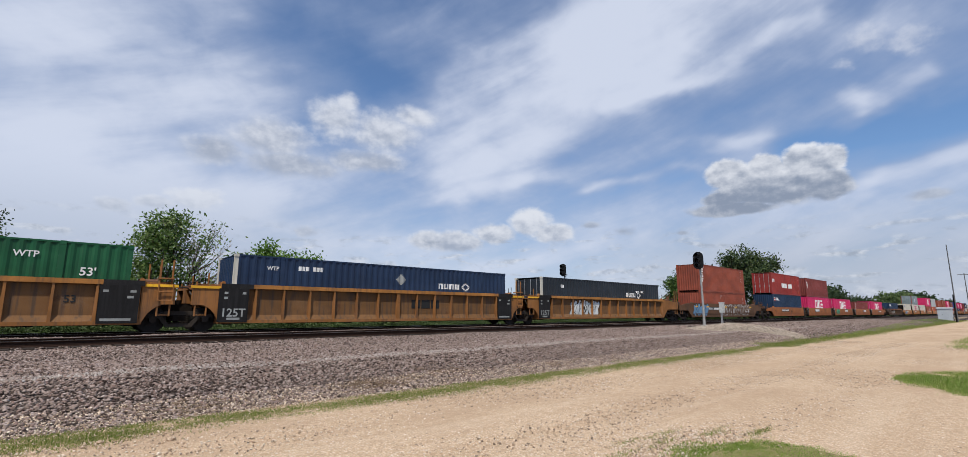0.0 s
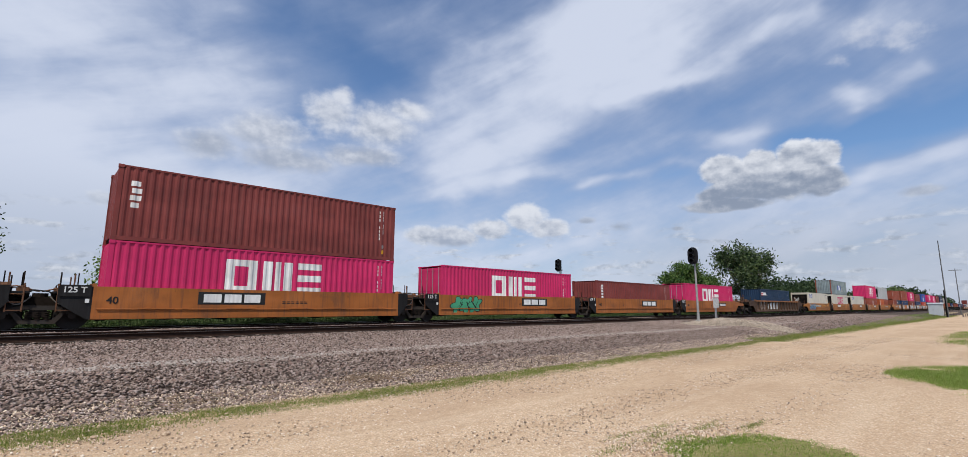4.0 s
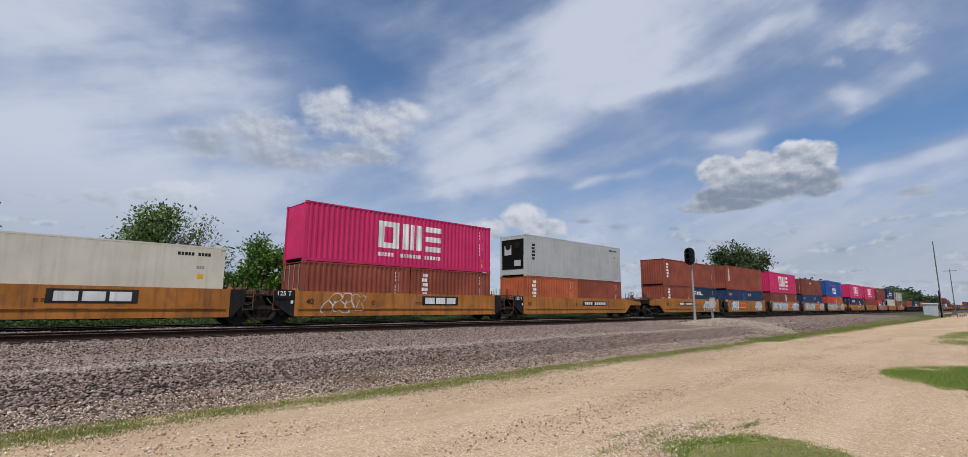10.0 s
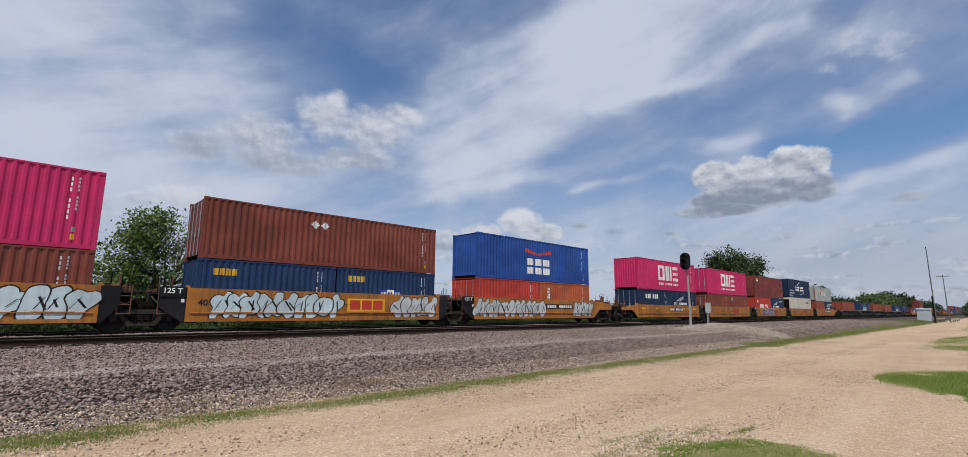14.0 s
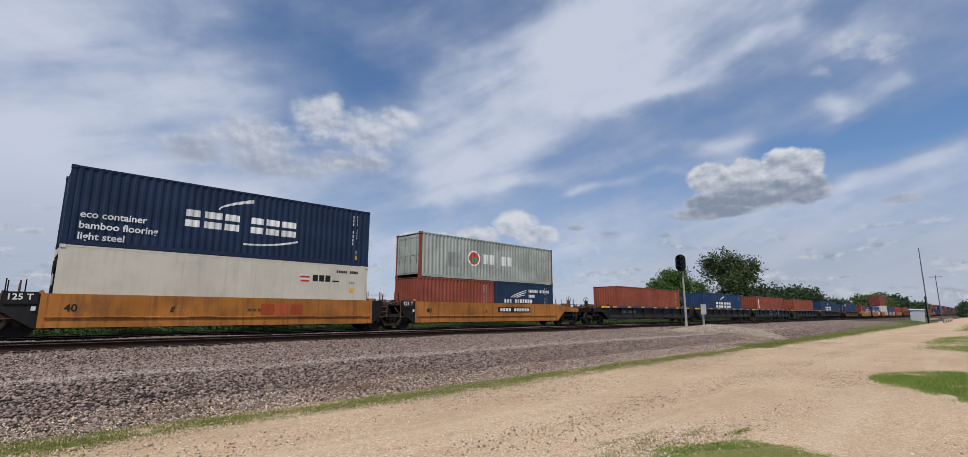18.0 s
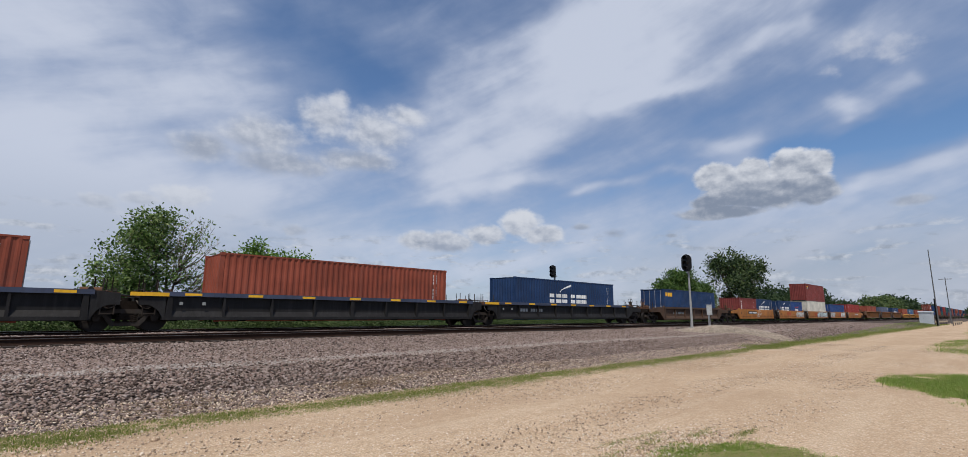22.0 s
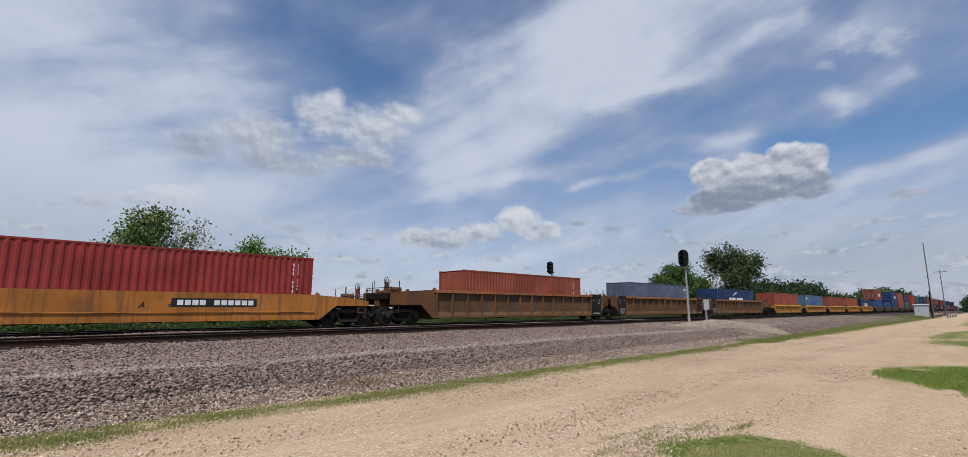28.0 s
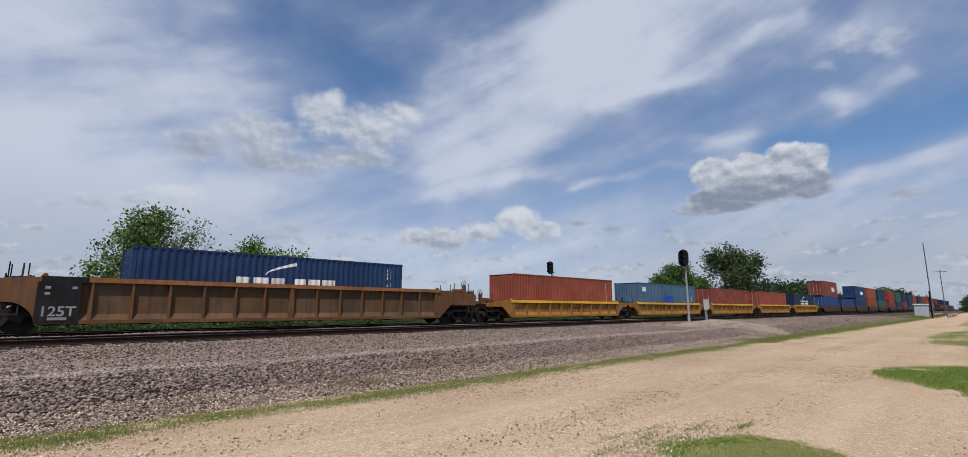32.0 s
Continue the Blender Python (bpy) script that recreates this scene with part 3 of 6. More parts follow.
def rock(at, r, label):
    bm = bmesh.new()
    bmesh.ops.create_icosphere(bm, subdivisions=2, radius=r)
    for v in bm.verts:
        v.co *= 1 + 0.28 * noise.noise(v.co * (2.2 / r) + Vector(at))
        v.co.z *= 0.6
    me = bpy.data.meshes.new("rock")
    bm.to_mesh(me)
    bm.free()
    me.materials.append(ROCK_TAN)
    ob = new("rock", me)
    ob.location = (at[0], at[1], at[2] + r * 0.3)
    return tagged(ob, label, "rock", group="stray rocks on the road")


rock((1.42, 7.33, ROAD_Z), 0.055, "fist-sized pale rock lying on the gravel road")
rock((4.4, 6.9, ROAD_Z), 0.04, "small brown stone lying on the gravel road")
rock((0.75, 7.75, ROAD_Z), 0.035, "flat pale stone at the edge of the verge")


# the pale heap of stone on which the signal stands
def heap_height(x, y):
    dx, dy = (x - 34.7) / 3.1, (y - 13.6) / (2.4 if y > 13.6 else 4.4)
    return 0.40 * max(0.0, 1.0 - math.hypot(dx, dy) + 0.10 * noise.noise(Vector((x * 0.9, y * 0.9, 3)))) ** 0.9


def make_heap():
    nx, ny = 40, 24
    verts = []
    for i in range(nx):
        for j in range(ny):
            x, y = 31.0 + 7.6 * i / (nx - 1), 8.9 + 7.6 * j / (ny - 1)
            h = heap_height(x, y)
            verts.append((x, y, float(np.interp(y, BANK_Y, BANK_Z)) - (0.09 if h < 0.01 else 0.0) + h * 1.1 + 0.03 * noise.noise(Vector((x, y, 0)))))
    faces = [(i * ny + j, (i + 1) * ny + j, (i + 1) * ny + j + 1, i * ny + j + 1) for i in range(nx - 1) for j in range(ny - 1)]
    ob = new("stone_heap", raw_mesh("stone_heap", verts, faces, PALE_HEAP, True))
    tagged(ob, "low heap of pale crushed stone round the signal's foot", "embankment", kind="structure")

    def where(n):
        a, k = rng.uniform(0, math.tau, n), rng.random(n) ** 0.5 * 1.04
        x, y = 34.7 + 3.1 * k * np.cos(a), 13.6 + np.where(np.sin(a) > 0, 2.4, 4.4) * k * np.sin(a)
        z = np.array([np.interp(b, BANK_Y, BANK_Z) + 0.01 + 1.1 * heap_height(a, b) for a, b in zip(x, y)])
        return np.stack([x, y, z], 1)
    scatter("heap_stones", 9000, where, (0.03, 0.07), PALE_STONES, "pale broken stones heaped round the signal", "ballast")


make_heap()


# ---- grass ----
def blades(count, where, height, mat, name, label, lean=0.45):
    p = where(count)
    h = rng.uniform(height[0], height[1], count) * (0.7 + 0.3 * rng.random(count))
    a, d = rng.uniform(0, math.tau, count), rng.uniform(0, math.tau, count)
    w = h * 0.06 + 0.003
    k = rng.random(count) * lean * h
    v = np.zeros((count, 3, 3))
    v[:, 0] = p + np.stack([np.cos(a) * w, np.sin(a) * w, 0 * a], 1)
    v[:, 1] = p - np.stack([np.cos(a) * w, np.sin(a) * w, 0 * a], 1)
    v[:, 2] = p + np.stack([np.cos(d) * k, np.sin(d) * k, h], 1)
    f = np.arange(count * 3).reshape(-1, 3)
    return tagged(new(name, raw_mesh(name, v.reshape(-1, 3), f, mat)), label, "grass", kind="stuff")


def verge_where(x_lo, x_hi, power):
    """Places in an uneven strip that thins out into bare ground here and there."""
    def where(n):
        kept = np.zeros((0, 3))
        while len(kept) < n:
            x = x_lo + (x_hi - x_lo) * rng.random(n) ** power
            edge = np.array([0.30 * noise.noise(Vector((a * 0.45, 3.3, 0))) + 0.16 * noise.noise(Vector((a * 1.7, 1.3, 0))) for a in x])
            y = 8.20 + edge + rng.normal(0, 0.26, n) * (1 + np.clip(x, 0, 40) * 0.02) + np.clip(x - 12, 0, 60) * 0.006
            cover = np.array([0.9 * noise.noise(Vector((a * 0.9, b * 2.2, 6.1))) + 0.8 * noise.noise(Vector((a * 4.0, b * 7.0, 2.4))) for a, b in zip(x, y)])
            ok = cover > rng.uniform(-0.95, 0.15, n)
            kept = np.concatenate([kept, np.stack([x, y, np.interp(y, BANK_Y, BANK_Z, left=ROAD_Z) - 0.004], 1)[ok]])
        return kept[:n]
    return where


blades(120000, verge_where(-3, 32, 1.2), (0.012, 0.046), DRY_BLADES, "verge_grass", "short uneven grass between road and ballast", 0.9)
blades(60000, verge_where(26, 140, 1.5), (0.04, 0.13), DRY_BLADES, "far_verge_grass", "greener grass strip further along the road", 0.8)


def shoulder(n):
    x = 42 + 95 * rng.random(n) ** 1.2
    top = np.interp(x, [42, 70, 100, 137], [0.5, 1.6, 3.2, 3.6])
    y = 8.5 + top * rng.random(n) ** 1.3
    return np.stack([x, y, np.interp(y, BANK_Y, BANK_Z) - 0.02], 1)


blades(26000, shoulder, (0.06, 0.18), BLADES, "shoulder_grass", "grass spreading up the bank further along")


def lawn(name, outline, count, label, height=(0.03, 0.09), thin=-0.5):
    """A grass patch: soil just above the gravel, and blades on it."""
    bm = bmesh.new()
    cx, cy = sum(p[0] for p in outline) / len(outline), sum(p[1] for p in outline) / len(outline)
    fine = []
    for i in range(len(outline)):
        p, q = Vector(outline[i]), Vector(outline[(i + 1) % len(outline)])
        n = max(2, int((q - p).length / 0.12))
        for k in range(n):
            e = p.lerp(q, k / n)
            w = 0.86 + 0.09 * noise.noise(Vector((e.x * 2.1, e.y * 2.1, 5))) + 0.03 * noise.noise(Vector((e.x * 7, e.y * 7, 2)))
            fine.append((cx + (e.x - cx) * w, cy + (e.y - cy) * w))
    prism(bm, fine, ROAD_Z - 0.05, ROAD_Z + 0.018, "xy")
    me = bpy.data.meshes.new(name)
    bmesh.ops.recalc_face_normals(bm, faces=bm.faces)
    bm.to_mesh(me)
    bm.free()
    me.materials.append(LAWN)
    tagged(new(name, me), label, "lawn", kind="structure")
    o = np.array(outline)

    def where(n):
        pts = []
        lo, hi = o.min(0) - 0.25, o.max(0) + 0.25
        lo[1] = max(lo[1], -0.2)
        while len(pts) < n:
            q = rng.uniform(lo, hi, (n, 2))
            e = q + rng.normal(0, 0.20, (n, 2)) + 0.22 * np.array([(noise.noise(Vector((a * 1.6, c * 1.6, 7.1))), noise.noise(Vector((a * 1.6, c * 1.6, 3.1)))) for a, c in q])
            inside = np.zeros(n, bool)
            for i in range(len(o)):
                (x0, y0), (x1, y1) = o[i], o[(i + 1) % len(o)]
                with np.errstate(divide="ignore", invalid="ignore"):
                    cross = (x1 - x0) * (e[:, 1] - y0) / (y1 - y0) + x0
                inside ^= ((y0 > e[:, 1]) != (y1 > e[:, 1])) & (e[:, 0] < cross)
            bare = np.array([noise.noise(Vector((a * 1.1, c * 1.1, 4.4))) + 0.6 * noise.noise(Vector((a * 3.3, c * 3.3, 1.4))) for a, c in q])
            pts.extend(q[inside & (bare < rng.uniform(0.0, 0.45, n) - thin)])
        pts = np.array(pts[:n])
        return np.stack([pts[:, 0], pts[:, 1], np.full(n, ROAD_Z + 0.0)], 1)
    blades(count, where, height, BLADES, name + "_grass", "mown green grass blades with bare spots", 1.0)


lawn("lawn_corner", [(4.75, 2.40), (5.4, 2.80), (6.1, 2.80), (6.8, 2.45), (7.1, 2.0), (7.05, 1.5), (6.5, 0.6), (5.6, -1.5), (4.2, -2.5), (3.6, -0.5), (4.1, 1.5)], 52000, "rounded corner of rough lawn beside the gravel", (0.012, 0.045), 0.22)
lawn("lawn_middle", [(15.5, 2.05), (16.3, 2.15), (17.7, 1.75), (19.1, 0.8), (20.2, -1.5), (21, -5), (10, -5), (11.6, -1.5), (12.9, 0.6), (14.2, 1.35)], 75000, "green lawn between two gravel drives", (0.025, 0.085), -0.2)
lawn("lawn_far", [(31.0, 2.3), (36, 2.75), (45, 2.6), (50, 1.6), (54, -2), (56, -8), (24, -8), (27, -1), (29.4, 1.3)], 26000, "green lawn further along the gravel road")
lawn("lawn_farthest", [(63, 2.7), (90, 2.9), (130, 3.0), (140, -10), (56, -10), (60, 1.5)], 14000, "distant strip of lawn beside the road")


def tufts(n):
    c = np.array([(5.0, 3.25), (5.6, 3.5), (6.3, 3.4), (6.9, 3.0), (5.9, 3.2), (7.4, 2.6)])[rng.integers(0, 6, n)]
    q = c + rng.normal(0, 1, (n, 2)) * np.array([0.22, 0.05])
    return np.stack([q[:, 0], q[:, 1], np.full(n, ROAD_Z)], 1)


def by_corner(n):
    q = np.array([5.9, 3.2]) + rng.normal(0, 1, (n, 2)) * np.array([1.2, 0.4])
    return np.stack([q[:, 0], q[:, 1], np.full(n, ROAD_Z + 0.006)], 1)


blades(2200, tufts, (0.01, 0.04), DRY_BLADES, "stray_tufts", "thin trampled tufts of grass in the gravel", 1.2)
scatter("corner_gravel", 3500, by_corner, (0.007, 0.02), PEBBLES, "coarser pebbles washed together beside the lawn", "gravel")

# ---- the two tracks ----
def track(name, y, label):
    ob = tagged(new(name), label, "railway track", kind="structure")
    ob.location = (0, y, 0)
    prof = [(-0.07, -0.17), (0.07, -0.17), (0.07, -0.155), (0.012, -0.14), (0.012, -0.045), (0.036, -0.03), (0.036, -0.006), (-0.036, -0.006), (-0.036, -0.03), (-0.012, -0.045), (-0.012, -0.14), (-0.07, -0.155)]
    for side in (-0.7175 - 0.036, 0.7175 + 0.036):
        rail = part("rail", "rail", lambda bm: prism(bm, prof, -80, 1100, "yz"), RAIL_SIDE, ob, (0, side, 0), "rusty rail with a worn bright top")
        part("rail_head", "rail_head", lambda bm: box(bm, -80, 1100, -0.027, 0.027, -0.0055, 0.0), RAIL_TOP, rail)
    return ob


tracks = [track("track_1", NEAR_Y, "empty railway track with dark rusty rails"), track("track_2", TRAIN_Y, "railway track under the freight train")]


# ---- signals, cabinets and poles ----
def thing(name, label, category, at=(0, 0, 0), group=""):
    ob = tagged(new(name), label, category, group)
    ob.location = at
    return ob


def signal(at, height, label, ladder_side, back=False):
    s = thing("railway_signal", label, "signal", at)
    h = height
    part("base_plate", ("sig_base",), lambda bm: (box(bm, -0.3, 0.3, -0.3, 0.3, -0.2, 0.05), box(bm, -0.16, 0.16, -0.16, 0.16, 0.05, 0.22)), CONCRETE, s, label="pale concrete footing")
    part("mast", ("sig_mast", h), lambda bm: (tube(bm, (0, 0, 0.2), (0, 0, h - 0.5), 0.062, 12), tube(bm, (0, 0, 0.2), (0, 0, 0.6), 0.085, 12)), MAST_GREY, s)

    def ladder(bm):
        for dx in (0.26, 0.54):
            tube(bm, (dx * ladder_side, 0.15, 0.1), (dx * ladder_side * 0.62, 0.12, h - 0.8), 0.024, 6)
        n = int((h - 1) / 0.3)
        for i in range(n):
            z = 0.4 + i * 0.3
            k = 1 - 0.38 * z / h
            tube(bm, (0.26 * ladder_side * k, 0.15, z), (0.54 * ladder_side * k, 0.15, z), 0.017, 5)
    part("ladder", ("sig_ladder", h, ladder_side), ladder, MAST_GREY, s)
    part("bracket", ("sig_bracket", h), lambda bm: (box(bm, -0.14, 0.32, -0.09, 0.09, h - 1.1, h - 1.0), box(bm, -0.1, 0.1, -0.05, 0.05, h - 0.8, h - 0.3)), GALV, s)
    head = part("signal_head", ("sig_head",), lambda bm: prism(bm, [(0.36 * math.cos(a), (0.24 if math.sin(a) > 0 else -0.24) + 0.36 * math.sin(a)) for a in [i * math.tau / 28 for i in range(28)]], -0.02, 0.02, "yz"),
                SIGNAL_BLACK, s, (-0.25, 0, h - 0.62), "black oval backing plate")
    part("housing", ("sig_house",), lambda bm: box(bm, 0.02, 0.30, -0.15, 0.15, -0.5, 0.5), SIGNAL_BLACK, head)

    def hood(bm):
        n = 14
        for z in (-0.36, 0.0, 0.36):
            ring = []
            for i in range(n + 1):
                a = math.radians(-40) + i * math.radians(260) / n
                ring.append((0.14 * math.cos(a), z + 0.14 * math.sin(a)))
            vs = [[bm.verts.new((x, y, zz)) for y, zz in ring] for x in (-0.02, -0.32)]
            for i in range(n):
                bm.faces.new((vs[0][i], vs[0][i + 1], vs[1][i + 1], vs[1][i]))
    part("hood", ("sig_hood",), hood, SIGNAL_BLACK, head)
    for z in (-0.36, 0.0, 0.36):
        part("lens", ("sig_lens",), lambda bm: tube(bm, (-0.03, 0, 0), (-0.02, 0, 0), 0.11, 14), LENS, head, (0, 0, z))
    if back:
        head.rotation_euler = (0, 0, math.pi)
        head.location = (0.25, 0, h - 0.62)
    return s


front = signal((33.55, 14.7, -0.24), 5.2, "slim grey signal mast with a black head and ladder", 1)
rear = signal((37.0, 29.2, -0.75), 6.1, "signal mast behind the train with a black head", 1)


def equipment_box(at):
    c = thing("signal_cabinet", "small grey equipment box on two posts beside the signal", "cabinet", at)
    part("case", ("cab_case",), lambda bm: box(bm, -0.16, 0.16, -0.13, 0.13, 0.92, 1.62), GREY_BOX, c)
    part("lid", ("cab_lid",), lambda bm: box(bm, -0.18, 0.18, -0.15, 0.15, 1.62, 1.655), GREY_BOX, c)
    part("cabinet_door", ("cab_door",), lambda bm: box(bm, -0.13, 0.13, -0.146, -0.132, 0.97, 1.58), GREY_BOX, c)
    for x in (-0.1, 0.1):
        part("post", ("cab_post",), lambda bm: tube(bm, (0, 0, -0.25), (0, 0, 0.95), 0.035, 8), GALV, c, (x, 0.05, 0))


equipment_box((36.4, 14.6, -0.12))


def pole(at, height, lean, label, arms=0, r=0.14, mat=WOOD_POLE):
    p = thing("utility_pole", label, "pole", at, "poles beside the road")
    part("shaft", ("pole", height, lean, r), lambda bm: tube(bm, (0, 0, -0.3), (lean, 0, height), r, 10, r * 0.65), mat, p)
    for i in range(arms):
        z = height - 0.35 - 0.9 * i
        arm = part("crossarm", ("arm", height), lambda bm: box(bm, -0.05, 0.05, -1.1, 1.1, -0.06, 0.06), mat, p, (lean, 0, z))
        for y in (-1.0, -0.45, 0.45, 1.0):
            part("insulator", ("insul",), lambda bm: tube(bm, (0, 0, 0.06), (0, 0, 0.2), 0.045, 8, 0.03), GREY_BOX, arm, (0, y, 0))


pole((118.5, 7.95, ROAD_Z), 13.5, -0.2, "tall bare weathered pole beside the gravel road", 0, 0.105, POLE_GREY)
pole((150, 7.95, ROAD_Z), 10.2, 0.0, "utility pole with a small crossarm further away", 1, 0.11, POLE_GREY)
pole((114, 7.8, ROAD_Z), 4.6, 0.0, "short dark post in front of the tall pole", 0, 0.13, BLACK)


def hut(at):
    h = thing("equipment_hut", "small pale grey metal trackside equipment hut", "hut", at)
    part("hut_wall", ("hut_wall",), lambda bm: box(bm, -1.1, 1.1, -1.0, 1.0, 0.12, 2.3), WHITE_HUT, h)
    part("hut_roof", ("hut_roof",), lambda bm: prism(bm, [(-1.25, 2.3), (1.25, 2.3), (1.2, 2.42), (0, 2.5), (-1.2, 2.42)], -1.15, 1.15), WHITE_HUT, h)
    part("hut_base", ("hut_base",), lambda bm: box(bm, -1.3, 1.3, -1.2, 1.2, -0.1, 0.12), CONCRETE, h)
    d = part("hut_door", ("hut_door",), lambda bm: box(bm, -1.13, -1.102, -0.45, 0.45, 0.2, 2.15), WHITE_HUT, h)
    part("door_handle", ("hut_handle",), lambda bm: box(bm, -1.17, -1.13, 0.3, 0.36, 1.1, 1.25), BLACK, d)


hut((128, 10.2, ROAD_Z + 0.05))


def barrier(x0, x1, y, label):
    b = thing("road_barrier", label, "barrier", (x0, y, ROAD_Z), "low barriers at the crossing")
    L = x1 - x0
    part("beam", ("bar", L), lambda bm: box(bm, 0, L, -0.06, 0.06, 0.45, 0.72), BEAM, b)
    for i in range(5):
        part("post", ("barpost",), lambda bm: box(bm, -0.08, 0.08, -0.08, 0.08, -0.1, 0.8), WOOD_POLE, b, (L * (0.04 + i * 0.23), 0.14, 0))


barrier(120, 148, 6.1, "low tan timber barrier beside the crossing")
barrier(122, 150, 8.6, "low timber barrier on the track side")


def dry_twigs(at, count, spread, seed):
    """A litter of dead twigs and stalks on the bank's foot."""
    r = random.Random(seed)
    bm = bmesh.new()
    for _ in range(count):
        x, y = at[0] + r.gauss(0, spread), at[1] + r.gauss(0, 0.22)
        z = ground_height(max(8.75, y)) + 0.03
        a, L = r.uniform(0, math.tau), r.uniform(0.1, 0.4)
        tube(bm, (x, y, z), (x + L * math.cos(a), y + L * math.sin(a), z + r.uniform(0.0, 0.12)), 0.004, 4, 0.002)
    me = bpy.data.meshes.new("dry_twigs")
    bm.to_mesh(me)
    bm.free()
    me.materials.append(DEAD_TWIG)
    tagged(new("dry_twigs", me), "dead brown twigs and stalks littering the bank's foot", "twigs", kind="stuff")


for i, (x, y, n, sp) in enumerate(((5.4, 9.3, 170, 0.55), (7.4, 9.6, 60, 0.5), (2.2, 9.1, 60, 0.7), (11.5, 9.3, 80, 1.2))):
    dry_twigs((x, y), n, sp, 90 + i)

# ---- the train ----
SPEED, STOP = 21.51, 30.603           # metres a second; the time at which it stands still
RUN = [0, 8, 16, 24, 28, 29.5, 30.2, 30.4] + [k / 30 for k in range(915, 922)] + [31, 32]   # close together where it stops
MOVING = []                           # (thing, place along the train, height)


def on_train(name, label, category, s, z=0.0, group=""):
    ob = thing(name, label, category, (s, TRAIN_Y, z), group)
    MOVING.append((ob, s, z))
    return ob


def rib_line(x, pitch=0.278, depth=0.036):
    """Depth of a corrugated wall at x."""
    u = (x / pitch) % 1.0
    if u < 0.26:
        return 0.0
    if u < 0.5:
        return depth * (u - 0.26) / 0.24
    if u < 0.76:
        return depth
    return depth * (1.0 - u) / 0.24


def rib_points(x0, x1, pitch=0.278):
    pts = {x0, x1}
    k = math.floor(x0 / pitch)
    while k * pitch < x1:
        for u in (0.0, 0.26, 0.5, 0.76):
            x = (k + u) * pitch
            if x0 < x < x1:
                pts.add(x)
        k += 1
    return sorted(pts)


def ribbed(bm, x0, x1, z0, z1, y, pitch=0.278, depth=0.036, thick=0.05):
    """A corrugated wall that faces -y, its outer ridges at y."""
    front = [(x, y + rib_line(x, pitch, depth)) for x in rib_points(x0, x1, pitch)]
    prism(bm, front + [(x1, y + depth + thick), (x0, y + depth + thick)], z0, z1, "xy")


WHITE_BOX = paint("reefer_white", (0.60, 0.555, 0.455), 0.45, 0.16, 0.05, fade=0.06)
COLOURS = {
    "green": paint("container_green", (0.013, 0.085, 0.036), 0.45, 0.2, 0.04),
    "navy": paint("container_navy", (0.017, 0.033, 0.072), 0.4, 0.15, 0.03),
    "slate": paint("container_slate", (0.022, 0.028, 0.036), 0.4, 0.15, 0.03),
    "rust": paint("container_rust_red", (0.25, 0.062, 0.036), 0.55, 0.3, 0.08),
    "brown": paint("container_brown", (0.19, 0.050, 0.033), 0.55, 0.3, 0.10),
    "maroon": paint("container_maroon", (0.185, 0.042, 0.037), 0.55, 0.3, 0.10),
    "crimson": paint("container_crimson", (0.27, 0.034, 0.028), 0.55, 0.35, 0.14),
    "red": paint("container_red", (0.45, 0.05, 0.035), 0.5, 0.2, 0.05),
    "pink": paint("container_pink", (0.53, 0.026, 0.115), 0.5, 0.15, 0.03, fade=0.08),
    "blue": paint("container_blue", (0.016, 0.040, 0.105), 0.5, 0.25, 0.06),
    "deep": paint("container_deep_blue", (0.014, 0.034, 0.072), 0.5, 0.25, 0.06),
    "royal": paint("container_royal_blue", (0.022, 0.075, 0.29), 0.5, 0.25, 0.08),
    "mid": paint("container_mid_blue", (0.020, 0.052, 0.17), 0.5, 0.3, 0.08),
    "dusk": paint("container_dusty_blue", (0.095, 0.118, 0.18), 0.6, 0.35, 0.05),
    "sky": paint("container_grey_blue", (0.065, 0.125, 0.20), 0.6, 0.35, 0.08),
    "grey": paint("container_grey", (0.20, 0.245, 0.255), 0.55, 0.4, 0.14),
    "pale": paint("container_pale_grey", (0.34, 0.37, 0.33), 0.55, 0.4, 0.10),
    "cream": paint("container_cream", (0.56, 0.54, 0.47), 0.5, 0.3, 0.10),
    "white": WHITE_BOX,
    "silver": paint("reefer_silver", (0.44, 0.45, 0.44), 0.45, 0.2, 0.06, fade=0.06),
    "teal": paint("container_teal", (0.022, 0.09, 0.085), 0.5, 0.25, 0.06),
    "orange": paint("container_orange", (0.42, 0.10, 0.04), 0.55, 0.25, 0.06),
    "ink": paint("container_ink_blue", (0.012, 0.026, 0.062), 0.5, 0.2, 0.04),
}
WORDS = {"mid": "medium blue", "navy": "dark navy", "slate": "dark slate", "rust": "rust-red", "deep": "deep blue", "royal": "royal blue", "dusk": "dusty faded blue", "sky": "grey-blue", "pale": "pale grey-green", "ink": "ink-blue", "cream": "cream white"}
HIGH, LOW = 2.896, 2.591
FT = {20: 6.058, 40: 12.192, 53: 16.154}


